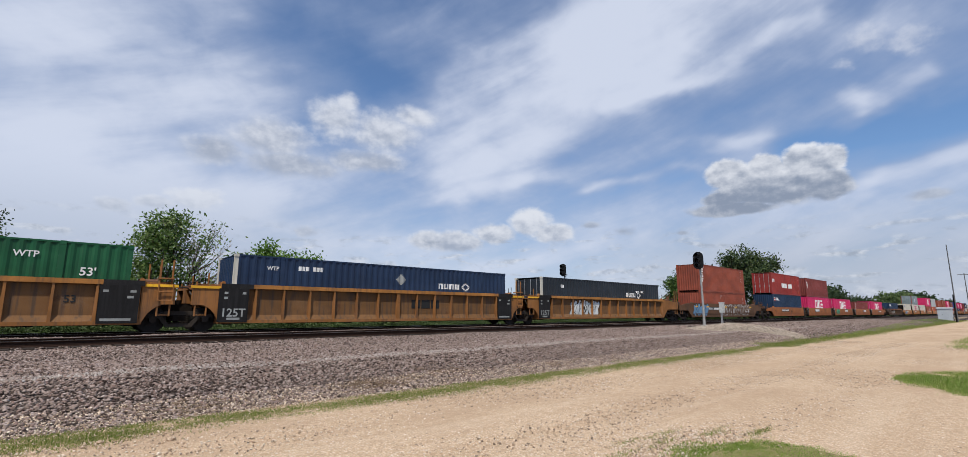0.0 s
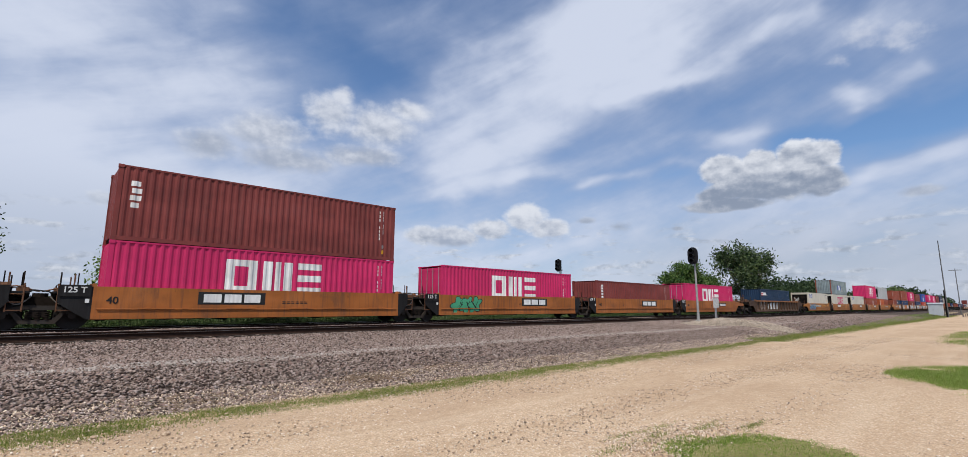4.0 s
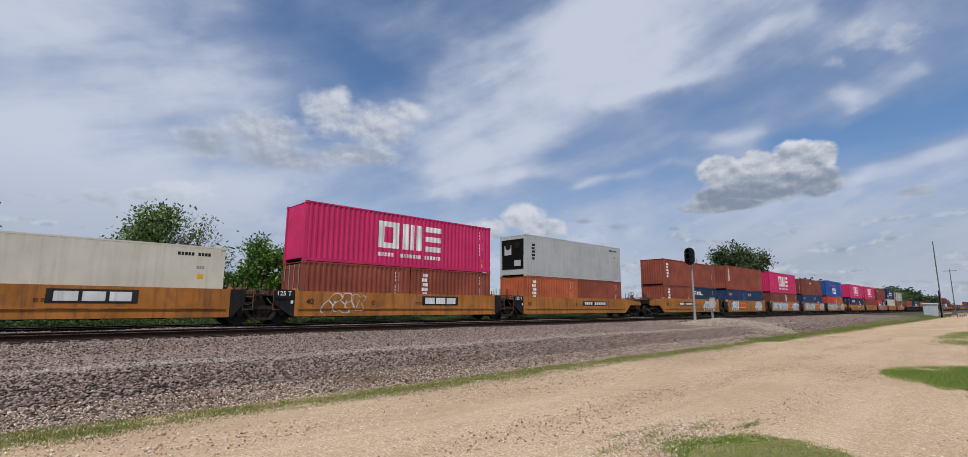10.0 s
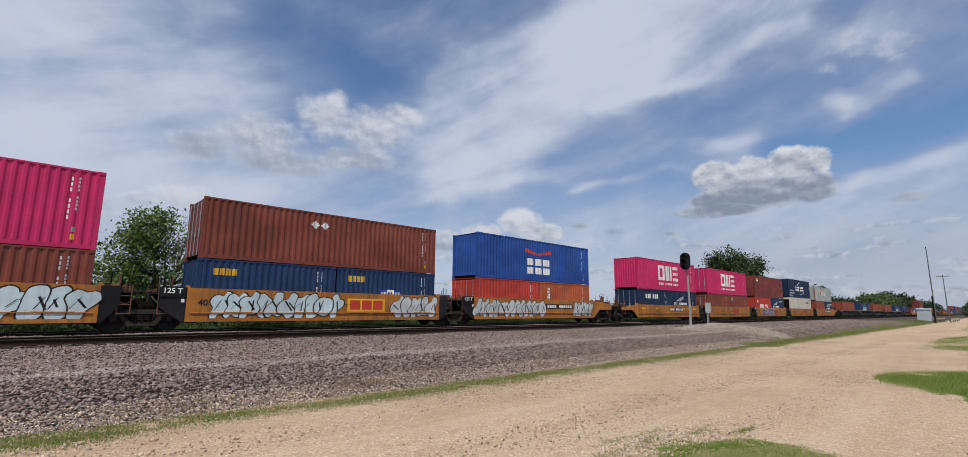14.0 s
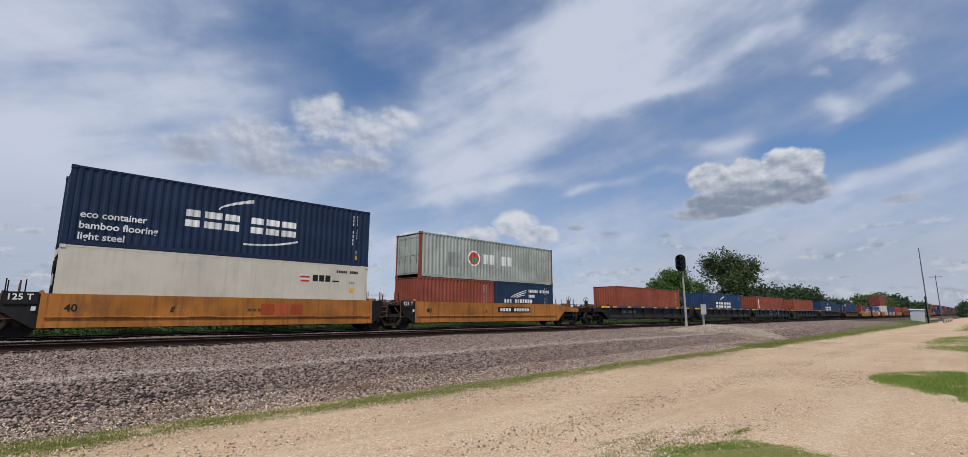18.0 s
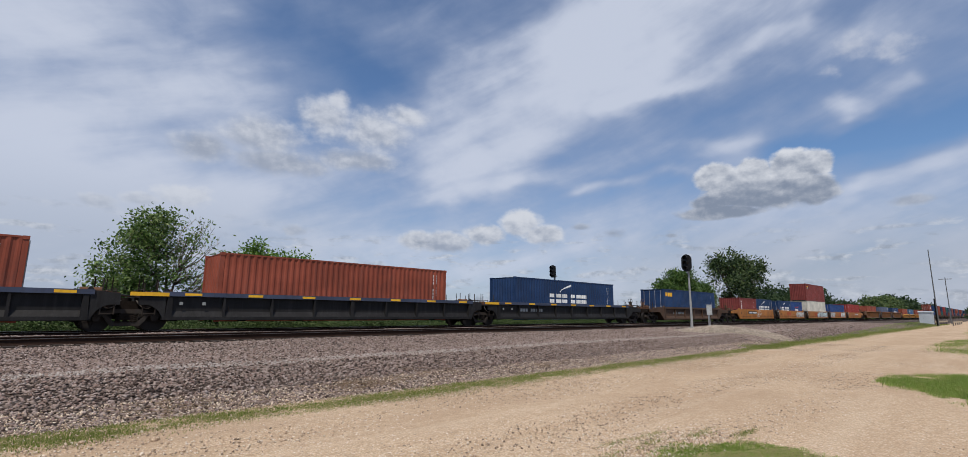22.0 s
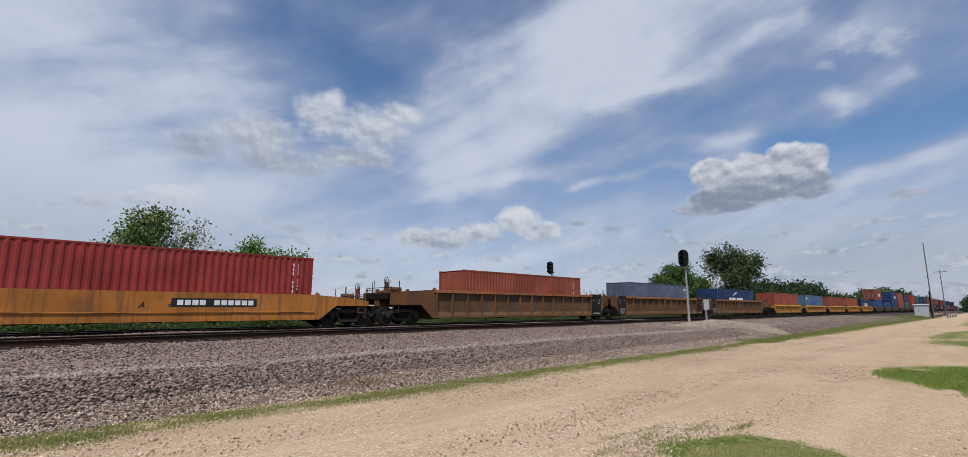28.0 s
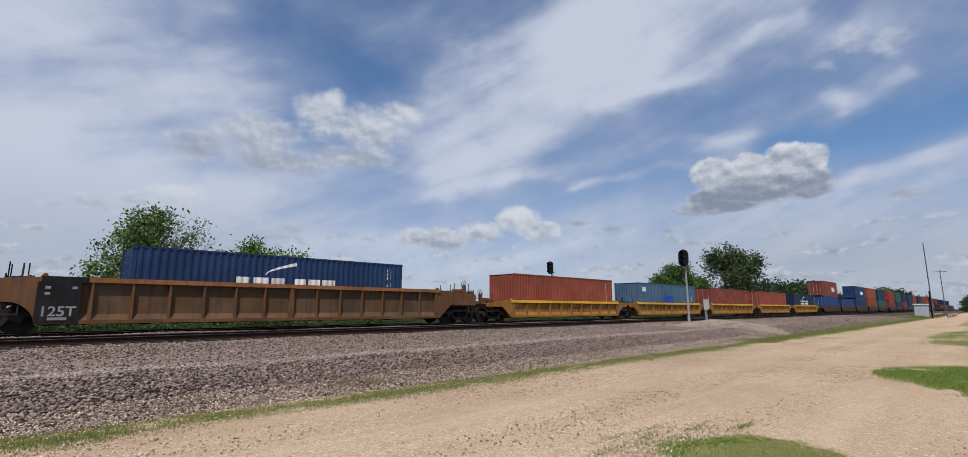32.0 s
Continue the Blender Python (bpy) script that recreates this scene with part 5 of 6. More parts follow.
def well_car(s, style, lead, trail, signs=(), number=None, tags=()):
    """One unit of a well car. lead, trail: 'joint' or 'coupler'; the joint's truck hangs under the leading unit."""
    body, half, top, low, ribs, endm, joint, end = STYLES[style]
    W = 1.43 if ribs else 1.305
    names = {"smooth": "orange-brown smooth-sided", "ruddy": "reddish-orange smooth-sided", "sooty": "sooty dark brown smooth-sided", "tall": "weathered orange smooth-sided", "fifty": "dirty ochre ribbed", "worn": "rust-stained brown ribbed", "old": "grimy brown ribbed", "solo": "rusty brown smooth-sided",
             "short": "grimy brown ribbed", "black": "black ribbed", "yellow": "yellow ribbed"}
    u = on_train("well_car", "%s double-stack well car with %s ends" % (names[style], "black" if endm is not body else "matching"), "railcar", s, 0.0, "well cars of the train")
    kk = style

    def side(bm):
        if ribs:      # the sheet stands well in under the chord, and flares out to the sill
            prism(bm, [(0.085, top - 0.17), (0.085, low + 0.34), (-0.035, low + 0.12), (0.0, low + 0.12), (0.105, low + 0.32), (0.105, top - 0.17)], -half, half, "yz")
        else:
            box(bm, -half, half, -0.03, 0.02, low + 0.06, top)
        if not ribs:
            box(bm, -half, half, -0.05, 0.035, low, low + 0.14)
    for sy in (-1, 1):
        # on fifty and worn the sheet's colour holds grime and painted shade
        sp = part("side_wall", ("wside", kk), side, {"fifty": OCHRE_SHADED_SHEET, "worn": WORN_SHADED_SHEET}.get(style, body), u, (0, sy * (W - 0.03), 0), turn=(0 if sy < 0 else math.pi))
        if ribs:
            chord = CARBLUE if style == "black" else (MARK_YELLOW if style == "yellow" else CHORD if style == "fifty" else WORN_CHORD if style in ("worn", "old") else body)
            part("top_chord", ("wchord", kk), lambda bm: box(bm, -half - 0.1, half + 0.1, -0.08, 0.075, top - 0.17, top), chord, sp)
            part("sill", ("wsill", kk), lambda bm: box(bm, -half, half, -0.07, 0.075, low, low + 0.13), body, sp)
            n = max(4, round(2 * half / ribs))
            for i in range(n + 1):
                if sy > 0 and i % 3:
                    continue
                xx = -half + 0.12 + (2 * half - 0.24) * i / n
                wide = 0.11 if i in (0, n, n // 2) else 0.05
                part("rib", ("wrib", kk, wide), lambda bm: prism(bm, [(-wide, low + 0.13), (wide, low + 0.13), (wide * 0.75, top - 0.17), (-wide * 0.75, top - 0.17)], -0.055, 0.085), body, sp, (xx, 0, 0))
        elif sy < 0:
            # pipe and foot ledges along the side
            def ledge(bm):
                z = low + 0.36
                pipe(bm, [(-half + 0.15, -0.06, z), (half - 0.15, -0.06, z)], 0.018, 6)
                for xx in (-5.0, -3.6, -2.0, 0.6, 2.2, 4.6):
                    box(bm, xx, xx + 1.15 if xx != -3.6 else xx + 0.2, -0.075, -0.03, z + 0.01, z + 0.035)
            part("foot_ledge", ("wledge", kk), ledge, body, sp)
    part("well_floor", ("wfloor", kk), lambda bm: (box(bm, -half, half, -W + 0.12, -W + 0.5, low - 0.02, low + 0.04), box(bm, -half, half, W - 0.5, W - 0.12, low - 0.02, low + 0.04),
                                                   [box(bm, xx - 0.15, xx + 0.15, -W + 0.1, W - 0.1, low - 0.05, low + 0.03) for xx in np.linspace(-half + 0.3, half - 0.3, 7)]), BLACK, u)
    for e, kind in ((-1, lead), (1, trail)):
        reach = joint - 0.28 if kind == "joint" else end - 0.75
        t0 = joint - 0.28 if kind == "joint" else half + 0.9
        zt = 0.98 if top < 1.9 else 1.06

        def gusset(bm):
            if kind == "joint" and not ribs:
                r = 0.95 if e < 0 else 0.6
                poly = [(half, top - 0.01), (half, low), (half + 0.12, low), (half + r * 0.85, 0.82), (half + r, 0.95), (half + r, top - 0.01)]
            elif kind == "joint":
                r = reach - half
                arch = [(half + r * (0.10 + 0.62 * k / 5), low + 0.12 + (zt - low - 0.12) * math.sin(math.pi / 2 * k / 5) ** 0.7) for k in range(6)]
                poly = [(half, top - 0.02), (half, low)] + [(half + r * 0.05, low)] + arch + [(reach, zt), (reach, top - 0.1)]
            else:
                poly = [(half, top - 0.02), (half, low), (half + 0.12, low), (half + 0.95, zt), (reach, zt), (reach, top - 0.28), (half + 1.4, top - 0.10)]
            poly = [(e * a, b) for a, b in poly]
            prism(bm, poly, -0.04, 0.05)
        for sy in (-1, 1):
            g = part("end_wall", ("wgus", kk, e, kind), gusset, endm if kind == "joint" else body, u, (0, sy * (W - 0.05), 0))

        def deck(bm):
            box(bm, *sorted((e * (half - 0.05), e * reach)), -W + 0.06, W - 0.06, top - 0.26, top - 0.20)
            box(bm, *sorted((e * (half + 0.02), e * (half + 0.10))), -W + 0.06, W - 0.06, low, top - 0.2)
            box(bm, *sorted((e * (half + 0.10), e * reach)), -0.25, 0.25, zt - 0.12, top - 0.26)
            for yy in (-0.9, 0.9):
                box(bm, *sorted((e * (half + 0.12), e * (half + 0.32))), yy - 0.15, yy + 0.15, top - 0.2, top - 0.02)
        part("end_deck", ("wdeck", kk, e, kind), deck, endm, u)
        for sy in (-1, 1):      # guides that centre the box on its way down
            part("container_guide", ("wguide", e), lambda bm: prism(bm, [(-0.10 * e, -0.02), (0.12 * e, -0.02), (0.08 * e, 0.06), (0.03 * e, 0.11), (-0.03 * e, 0.11)], -0.07, 0.07), body, u, (e * (half - 0.02), sy * (W - 0.1), top))

        if style == "black" and e < 0:
            part("edge_strip", ("wedge",), lambda bm: box(bm, -0.62, 0.62, -0.008, 0.008, -0.07, 0.07), MARK_YELLOW, u, (-half - 0.55, -W - 0.045, top - 0.11), "yellow reflective edge strip")
        x0 = e * (reach - 0.15)

        def ladder(bm):             # rungs and rails on the end's near corner
            for dx in (0.0, 0.40):
                tall = top + (0.85 if style == "fifty" and e > 0 else 0.42 if dx else 0.05)
                pipe(bm, [(x0 - e * dx, 0, 0.62), (x0 - e * dx, 0, tall)], 0.034 if style == "fifty" else 0.024, 6)
            for i in range(4):
                z = 0.66 + i * (top - 0.7) / 3
                pipe(bm, [(x0, -0.012, z), (x0 - e * 0.40, -0.012, z)], 0.016, 5)

        def cross_rail(bm):
            pipe(bm, [(x0, -W + 0.2, top - 0.2), (x0, -W + 0.2, top + 0.06), (x0, W - 0.2, top + 0.06), (x0, W - 0.2, top - 0.2)], 0.018, 5)

        def brake_rod(bm):
            pipe(bm, [(x0 - e * 0.9, -0.75, top - 0.12), (x0 - e * 0.2, -0.7, top - 0.02), (x0 + e * 0.4, -0.5, top - 0.2)], 0.026, 5)

        def valves(bm):
            r = random.Random(len(kk) * 7 + (e > 0) * 3 + (kind == "joint"))
            for i in range(7):
                xx, yy = x0 - e * r.uniform(-0.1, 1.0), r.uniform(-W + 0.25, 0.6)
                w, h = r.uniform(0.06, 0.16), r.uniform(0.05, 0.2)
                box(bm, xx - w, xx + w, yy - 0.09, yy + 0.09, top - 0.21, top - 0.18 + h)
            for i in range(3):
                xx, yy = x0 - e * r.uniform(0.0, 0.9), r.uniform(-W + 0.2, -0.3)
                tube(bm, (xx, yy, top - 0.2), (xx, yy, top + r.uniform(-0.05, 0.12)), 0.05, 7)
        if s < 760:
            for yy in (-W + 0.06, W - 0.06):
                part("ladder", ("wladder", kk, e, kind), ladder, OCHRE if style == "fifty" else RUSTY if not ribs else GRIMY, u, (0, yy, 0), "grimy steel rungs")
            part("grab_rail", ("wcross", kk, e, kind), cross_rail, GRIMY, u)
            for xx, yy in ((x0 - e * 0.05, -0.55), (x0 - e * 0.55, -0.2), (x0 - e * 0.1, 0.7)):
                part("stanchion", ("wpost", kk), lambda bm: tube(bm, (0, 0, top - 0.21), (0, 0, top + 0.5), 0.02, 6), TRUCK, u, (xx, yy, 0))
            part("valve_gear", ("wvalve", kk, e, kind), valves, RUSTY, u, label="rusty valves and brackets")["kind"] = "stuff"
            part("brake_rod", ("wrod", kk, e, kind), brake_rod, RUSTY, u)
            if kind == "coupler" or e > 0:
                part("brake_cylinder", ("wcyl", kk, e, kind), lambda bm: (tube(bm, (x0 - e * 1.0, -0.6, top - 0.02), (x0 - e * 0.42, -0.6, top - 0.02), 0.13, 12), tube(bm, (x0 - e * 0.42, -0.6, top - 0.02), (x0 - e * 0.36, -0.6, top - 0.02), 0.15, 12),
                                                                          box(bm, *sorted((x0 - e * 1.0, x0 - e * 0.4)), -0.7, -0.5, top - 0.21, top - 0.12)), RUSTY, u)
            part("air_hose", ("wloop", kk, e, kind), lambda bm: pipe(bm, [(x0 - e * 0.5 + e * 0.1 * k, -W + 0.3, top - 0.35 - 0.3 * math.sin(math.pi * k / 7)) for k in range(8)], 0.024, 5), PALE_HOSE, u)
        if kind == "joint" and e < 0:
            if ribs and style in ("black", "yellow", "old", "short"):
                part("stencil", ("wsten4", kk), lambda bm: [box(bm, x_, x_ + 0.12, -0.003, 0.003, top - 0.5, top - 0.38) for x_ in (-0.55, 0.25)], MARK_GREY, u, (-half + 1.0, -W - 0.004, 0))["kind"] = "stuff"
            elif ribs:
                plate = part("load_panel", ("wpanel", kk), lambda bm: box(bm, -1.15, 0.0, -0.012, 0.012, low + 0.05, top - 0.19), END_BLACK, u, (-half + 1.0, -W - 0.06, 0))
                lettering("lettering", "125T", 0.46, MARK_GREY, plate, (-1.05, -0.016, low + 0.28))
                part("stencil", ("wsten2", kk), lambda bm: [box(bm, x_, x_ + w_, -0.014, -0.012, z_, z_ + 0.09) for x_, w_, z_ in ((-0.95, 0.14, top - 0.42), (-0.25, 0.14, top - 0.42), (-0.95, 0.14, top - 0.62), (-0.8, 0.5, low + 0.14))], MARK_GREY, plate)["kind"] = "stuff"
            else:
                plate = part("load_plate", ("wplate",), lambda bm: box(bm, -0.6, 0.25, -0.012, 0.012, -0.34, 0.06), END_BLACK, u, (-half - 0.3, -W - 0.012, top - 0.02))
                lettering("lettering", "125 T", 0.28, MARK_WHITE, plate, (-0.54, -0.016, -0.2))
                part("stencil", ("wsten",), lambda bm: box(bm, 0.1, 0.22, -0.014, -0.012, -0.56, -0.42), MARK_WHITE, plate)
        if kind == "joint" and style in ("fifty", "worn"):
            part("chord_end", ("wchend", kk), lambda bm: box(bm, -0.62, 0.62, -0.012, 0.012, -0.19, 0.006), END_BLACK, u, (e * (half - 0.55), -W - 0.062, top - 0.0), "black painted end of the top chord")
            if style == "fifty":
                part("edge_strip", ("wstrip", kk), lambda bm: box(bm, -0.55, 0.55, -0.008, 0.008, -0.05, 0.05), MARK_YELLOW, u, (e * (half + 0.62), -W - 0.018, top - 0.16), "yellow reflective edge strip")

            def step(bm):
                box(bm, -0.26, 0.26, -0.05, 0.30, top + 0.10, top + 0.15)
                for zz in (top - 0.40, top - 0.72):
                    pipe(bm, [(-0.24, -0.05, zz + 0.3), (-0.24, -0.05, zz), (0.24, -0.05, zz), (0.24, -0.05, zz + 0.3)], 0.022, 6)
            if e > 0 and s < 760:
                part("step", ("wstep", kk), step, OCHRE if style == "fifty" else WORN, u, (x0 - 0.2, -W - 0.01, 0), "yellowed steel step")
        if kind == "joint" and e > 0 and style in ("fifty", "worn"):
            plate = part("end_panel", ("wpanel_r", kk), lambda bm: box(bm, 0.0, 1.2, -0.012, 0.012, low + 0.05, top - 0.19), END_BLACK, u, (half - 1.25, -W - 0.06, 0))
            part("stencil", ("wsten3", kk), lambda bm: [box(bm, x_, x_ + w_, -0.014, -0.012, z_, z_ + 0.09) for x_, w_, z_ in ((0.1, 0.16, top - 0.45), (0.9, 0.18, top - 0.45), (0.82, 0.2, top - 0.66), (0.1, 0.9, low + 0.14))], MARK_GREY, plate)["kind"] = "stuff"
        if kind == "coupler":
            truck(u, e * (end - 1.72))

            def draft(bm):
                box(bm, *sorted((e * (reach - 0.6), e * (end - 0.35))), -0.2, 0.2, 0.70, 1.0)
                box(bm, *sorted((e * (end - 0.45), e * (end + 0.06))), -0.16, 0.14, 0.72, 0.98)
                box(bm, *sorted((e * (end - 0.80), e * (end - 0.70))), -1.2, 1.2, top - 0.55, top - 0.25)
            part("coupler", ("wcoup", kk, e), draft, TRUCK, u)
            part("air_hose", ("whose", e), lambda bm: pipe(bm, [(e * (end - 0.6), -0.35, 0.8), (e * (end - 0.3), -0.38, 0.5), (e * (end - 0.1), -0.30, 0.38), (e * (end + 0.05), -0.2, 0.45)], 0.03, 6), HOSE, u)

            def brake(bm):
                x0, z0 = e * (end - 1.0), top + 0.42
                n = 14
                pts = [(x0, -0.55 + 0.22 * math.cos(i * math.tau / n), z0 + 0.22 * math.sin(i * math.tau / n)) for i in range(n + 1)]
                pipe(bm, pts, 0.016, 5)
                for i in range(0, n, 4):
                    pipe(bm, [(x0, -0.55, z0), pts[i]], 0.012, 4)
                box(bm, x0 - 0.05, x0 + 0.10, -0.66, -0.44, top - 0.3, top + 0.36)
            part("brake_wheel", ("wbrake", kk, e), brake, RUSTY if style != "black" else GRIMY, u)
        elif e > 0:
            truck(u, joint)
            part("joint_beam", ("wjoint", kk), lambda bm: (box(bm, joint - 0.55, joint + 0.55, -0.3, 0.3, 0.78, 1.12), tube(bm, (joint, 0, 0.7), (joint, 0, 1.25), 0.22, 12)), TRUCK, u)
            part("air_hose", ("wjhose", kk), lambda bm: pipe(bm, [(joint - 0.5, -0.8, top - 0.35), (joint - 0.2, -0.9, top - 0.15), (joint + 0.2, -0.9, top - 0.2), (joint + 0.5, -0.8, top - 0.4)], 0.025, 5), HOSE, u)
    face = -W - (0.004 if ribs == 0 else -0.108)

    def sign(name, rects, mat, out=0.0):
        ob = part(name, ("sg", kk, name, tuple(round(v, 2) for q in rects for v in q), out), lambda bm: [box(bm, x0, x1, -0.003 - out, 0.003, z0, z1) for x0, x1, z0, z1 in rects], mat, u, (0, face, 0))
        if len(rects) > 3:
            ob["kind"] = "stuff"
        return ob
    mid = (top + low) / 2 + 0.1
    for kind, x in signs:
        if kind == "plate":               # dark plate with pale blocks
            plate = sign("name_plate", [(x, x + 2.6, mid - 0.14, mid + 0.36)], MARK_BLACK)
            for i in range(3):
                sign("marking", [(x + 0.2 + i * 0.77, x + 0.86 + i * 0.77, mid - 0.06, mid + 0.28)], MARK_WHITE, 0.004)
        elif kind == "number":            # dark plate with a row of pale bars
            sign("name_plate", [(x, x + 3.2, mid - 0.1, mid + 0.24)], MARK_BLACK)
            sign("marking", [(x + 0.2 + i * 0.265, x + 0.41 + i * 0.265, mid - 0.03, mid + 0.17) for i in range(11) if i != 4], MARK_WHITE, 0.004)
        elif kind == "bigx":              # large faded blocks
            if style == "tall":
                sign("name_plate", [(x - 0.15, x + 2.0, mid - 0.34, mid + 0.3)], MARK_YELLOW)
            for i in range(3):
                sign("marking", [(x + i * 0.65, x + 0.56 + i * 0.65, mid - 0.24, mid + 0.22)], MARK_BLACK if ribs else MARK_RED if style == "tall" else FADED_RED, 0.004)
        elif kind == "whitenum":
            sign("marking", [(x + i * 0.26, x + 0.2 + i * 0.26, mid - 0.16, mid + 0.04) for i in range(9) if i != 3], MARK_GREY)
        elif kind == "stripes":           # yellow reflective pieces on the chord
            for i in range(7):
                xx = -half + 0.9 + i * (2 * half - 1.6) / 6
                part("reflector", ("refl",), lambda bm: box(bm, -0.3, 0.3, -0.004, 0.004, -0.05, 0.05), MARK_YELLOW, u, (xx, -W - 0.055, top - 0.09))
        elif kind == "yellowbits":
            for xx in (-half + 0.6, -half + 3.2, -0.4, 2.4, half - 1.4):
                part("reflector", ("ybit",), lambda bm: box(bm, -0.3, 0.3, -0.004, 0.004, -0.06, 0.06), MARK_YELLOW, u, (xx + 0.3, face - 0.012, top - 0.34))
        else:
            lettering("lettering", kind, 0.36 if len(kind) > 1 else 0.28, MARK_BLACK, u, (x, face - 0.006, mid - 0.12), 0.3 if len(kind) == 1 else 0.0)
    if not ribs and s < 760:              # small lines of data, too fine to read
        sign("data_panel", [(0.3 + (i % 6) * 0.2, 0.44 + (i % 6) * 0.2, mid - 0.02 - 0.07 * (i // 6), mid + 0.01 - 0.07 * (i // 6)) for i in range(12)], MARK_BLACK)
    for x, w, mats in tags:
        graffiti(u, x, w, low + 0.1, top - 0.1 if not ribs else top - 0.25, mats, face)
    return u


def graffiti(u, x, w, z0, z1, mats, face):
    """Spray-painted bubble shapes: outlines, filled forms and strokes."""
    r = random.Random(int(x * 100 + w * 10))
    n = max(3, int(w / 0.55))
    h = (z1 - z0) / 2
    zc = (z0 + z1) / 2
    fill, line = mats
    outlines, forms, strokes = [], [], []
    for i in range(n):
        cx = x + w * (i + 0.5) / n
        ph, lob = r.random() * 6, r.choice((2, 3, 3, 4, 5))
        pts = []
        for k in range(26):
            a = k * math.tau / 26
            rr = 1 + 0.30 * math.sin(lob * a + ph) + r.uniform(-0.05, 0.05)
            pts.append((cx + 0.66 * w / n * rr * math.cos(a) + 0.16 * math.sin(a), zc + h * 0.95 * min(rr, 1.1) * math.sin(a)))
        o = 0.004 + 0.0040 * (i % 3)
        outlines.append(([(cx + (p - cx) * 1.13, zc + (q - zc) * 1.09) for p, q in pts], o))
        forms.append((pts, o + 0.0012))
        for _ in range(2):
            aa, bb = r.uniform(-0.25, 0.25), r.uniform(-0.3, 0.3)
            sx, sz = 0.05, h * r.uniform(0.25, 0.5)
            strokes.append(([(cx - sx + aa - bb, zc - sz), (cx + sx * 0.3 + aa - bb, zc - sz * 0.8), (cx + sx + aa + bb * 0.4, zc + sz), (cx - sx * 0.3 + aa + bb * 0.4, zc + sz * 0.8)], o + 0.0024))
    for name, shapes, mat in (("graffiti_outline", outlines + strokes, line), ("graffiti", forms, fill)):
        part(name, (name, x, round(face, 3), u.name), lambda bm: [prism(bm, p, -o, 0.001) for p, o in shapes], mat, u, (0, face, 0), "spray-painted graffiti")["kind"] = "stuff"

# ---- the cars in their order, and what they carry ----
Z0 = 0.335


def load(s, *rows):
    """Boxes that sit in one well, from the floor up. A row of two boxes holds two twenty-foot ones."""
    z = Z0
    for row in rows:
        x = s
        for feet, colour, high, kw in row:
            container(x, feet, colour, z, high, **kw)
            x += FT[feet] + 0.076
        z += HIGH if row[0][2] else LOW


def b(colour, feet=40, high=True, **kw):
    return (feet, colour, high, kw)


def t(colour, **kw):
    return (20, colour, False, kw)


STACK = ("stack", 0.65, 1.0, 0.40, 1.52)
LOWSTACK = ("stack", 0.75, 1.05, 0.40, 1.3)
TEX = ("stack", 0.45, 1.25, 0.36, 1.12)
RING = ("ring", 4.0, 1.05, 4.2, 1.4)
RINGLINE = ("ringline", 4.0, 0.52, 4.2, 1.88)
FLAG = ("flag", 0.4, 2.03, 2.1, 0.46)
LOWFLAG = ("flag", 0.4, 1.74, 2.1, 0.46)
SWEEP = ("sweep", 3.75, 1.22, 4.6, 1.3)
SEA = ("row", 0.58, 1.92, 0.98, 0.29, MARK_YELLOW)
BIRD = ("bird", 0.85, 1.0, 2.9, 1.1)
BADGE = ("plate", 0.6, 2.02, 1.16, 0.54, MARK_BLACK)


def five(first, style, loads, signs):
    """Five units joined over shared trucks."""
    pitch = 2 * STYLES[style][6]
    for i, rows in enumerate(loads):
        c = first + i * pitch
        sg, tg = signs[i] if i < len(signs) else ((), ())
        well_car(c, style, "coupler" if i == 0 else "joint", "coupler" if i == len(loads) - 1 else "joint", sg, tags=tg)
        L = FT[rows[0][0][0]]
        if len(rows[0]) == 2:
            L = 12.192
        load(c - L / 2, *rows)


SILVER_BLACK = (TAG_SILVER, MARK_BLACK)
BLUE_BLACK = (TAG_BLUE, MARK_BLACK)
PALE_BLACK = (TAG_PALE, MARK_BLACK)
GREEN_BLACK = (TAG_GREEN, MARK_BLACK)
five(-5.62, "fifty", [
    [[b("green", 53, words=[("53'", 14.65, 1.72, 0.40), ("WTP", 12.9, 2.28, 0.30)])]],
    [[b("navy", 53, marks=[("diamond", 10.8, 1.68, 2.35, 0.5), ("row", 2.75, 2.32, 1.2, 0.2), ("rhomb", 8.0, 1.85, 0.62, 0.62, MARK_GREY)], words=[("WTP", 1.35, 2.28, 0.24)])]],
    [[b("slate", 53, doors=True, marks=[("diamond", 10.7, 1.63, 2.35, 0.58), ("row", 2.0, 2.2, 0.5, 0.22), ("row", 12.3, 2.1, 1.2, 0.16)])]],
], [((("53", 6.25),), ()), ((("bigx", 0.9),), ()), ((), ((-4.9, 3.4, SILVER_BLACK),))])
well_car(56.6, "solo", "coupler", "coupler", (("number", -4.8), ("yellowbits", 0)), tags=((-7.9, 3.2, BLUE_BLACK), (-1.5, 8.2, (TIRED, TAG_SILVER))))
load(50.53, [t("rust"), t("rust")], [b("rust", marks=[STACK])])
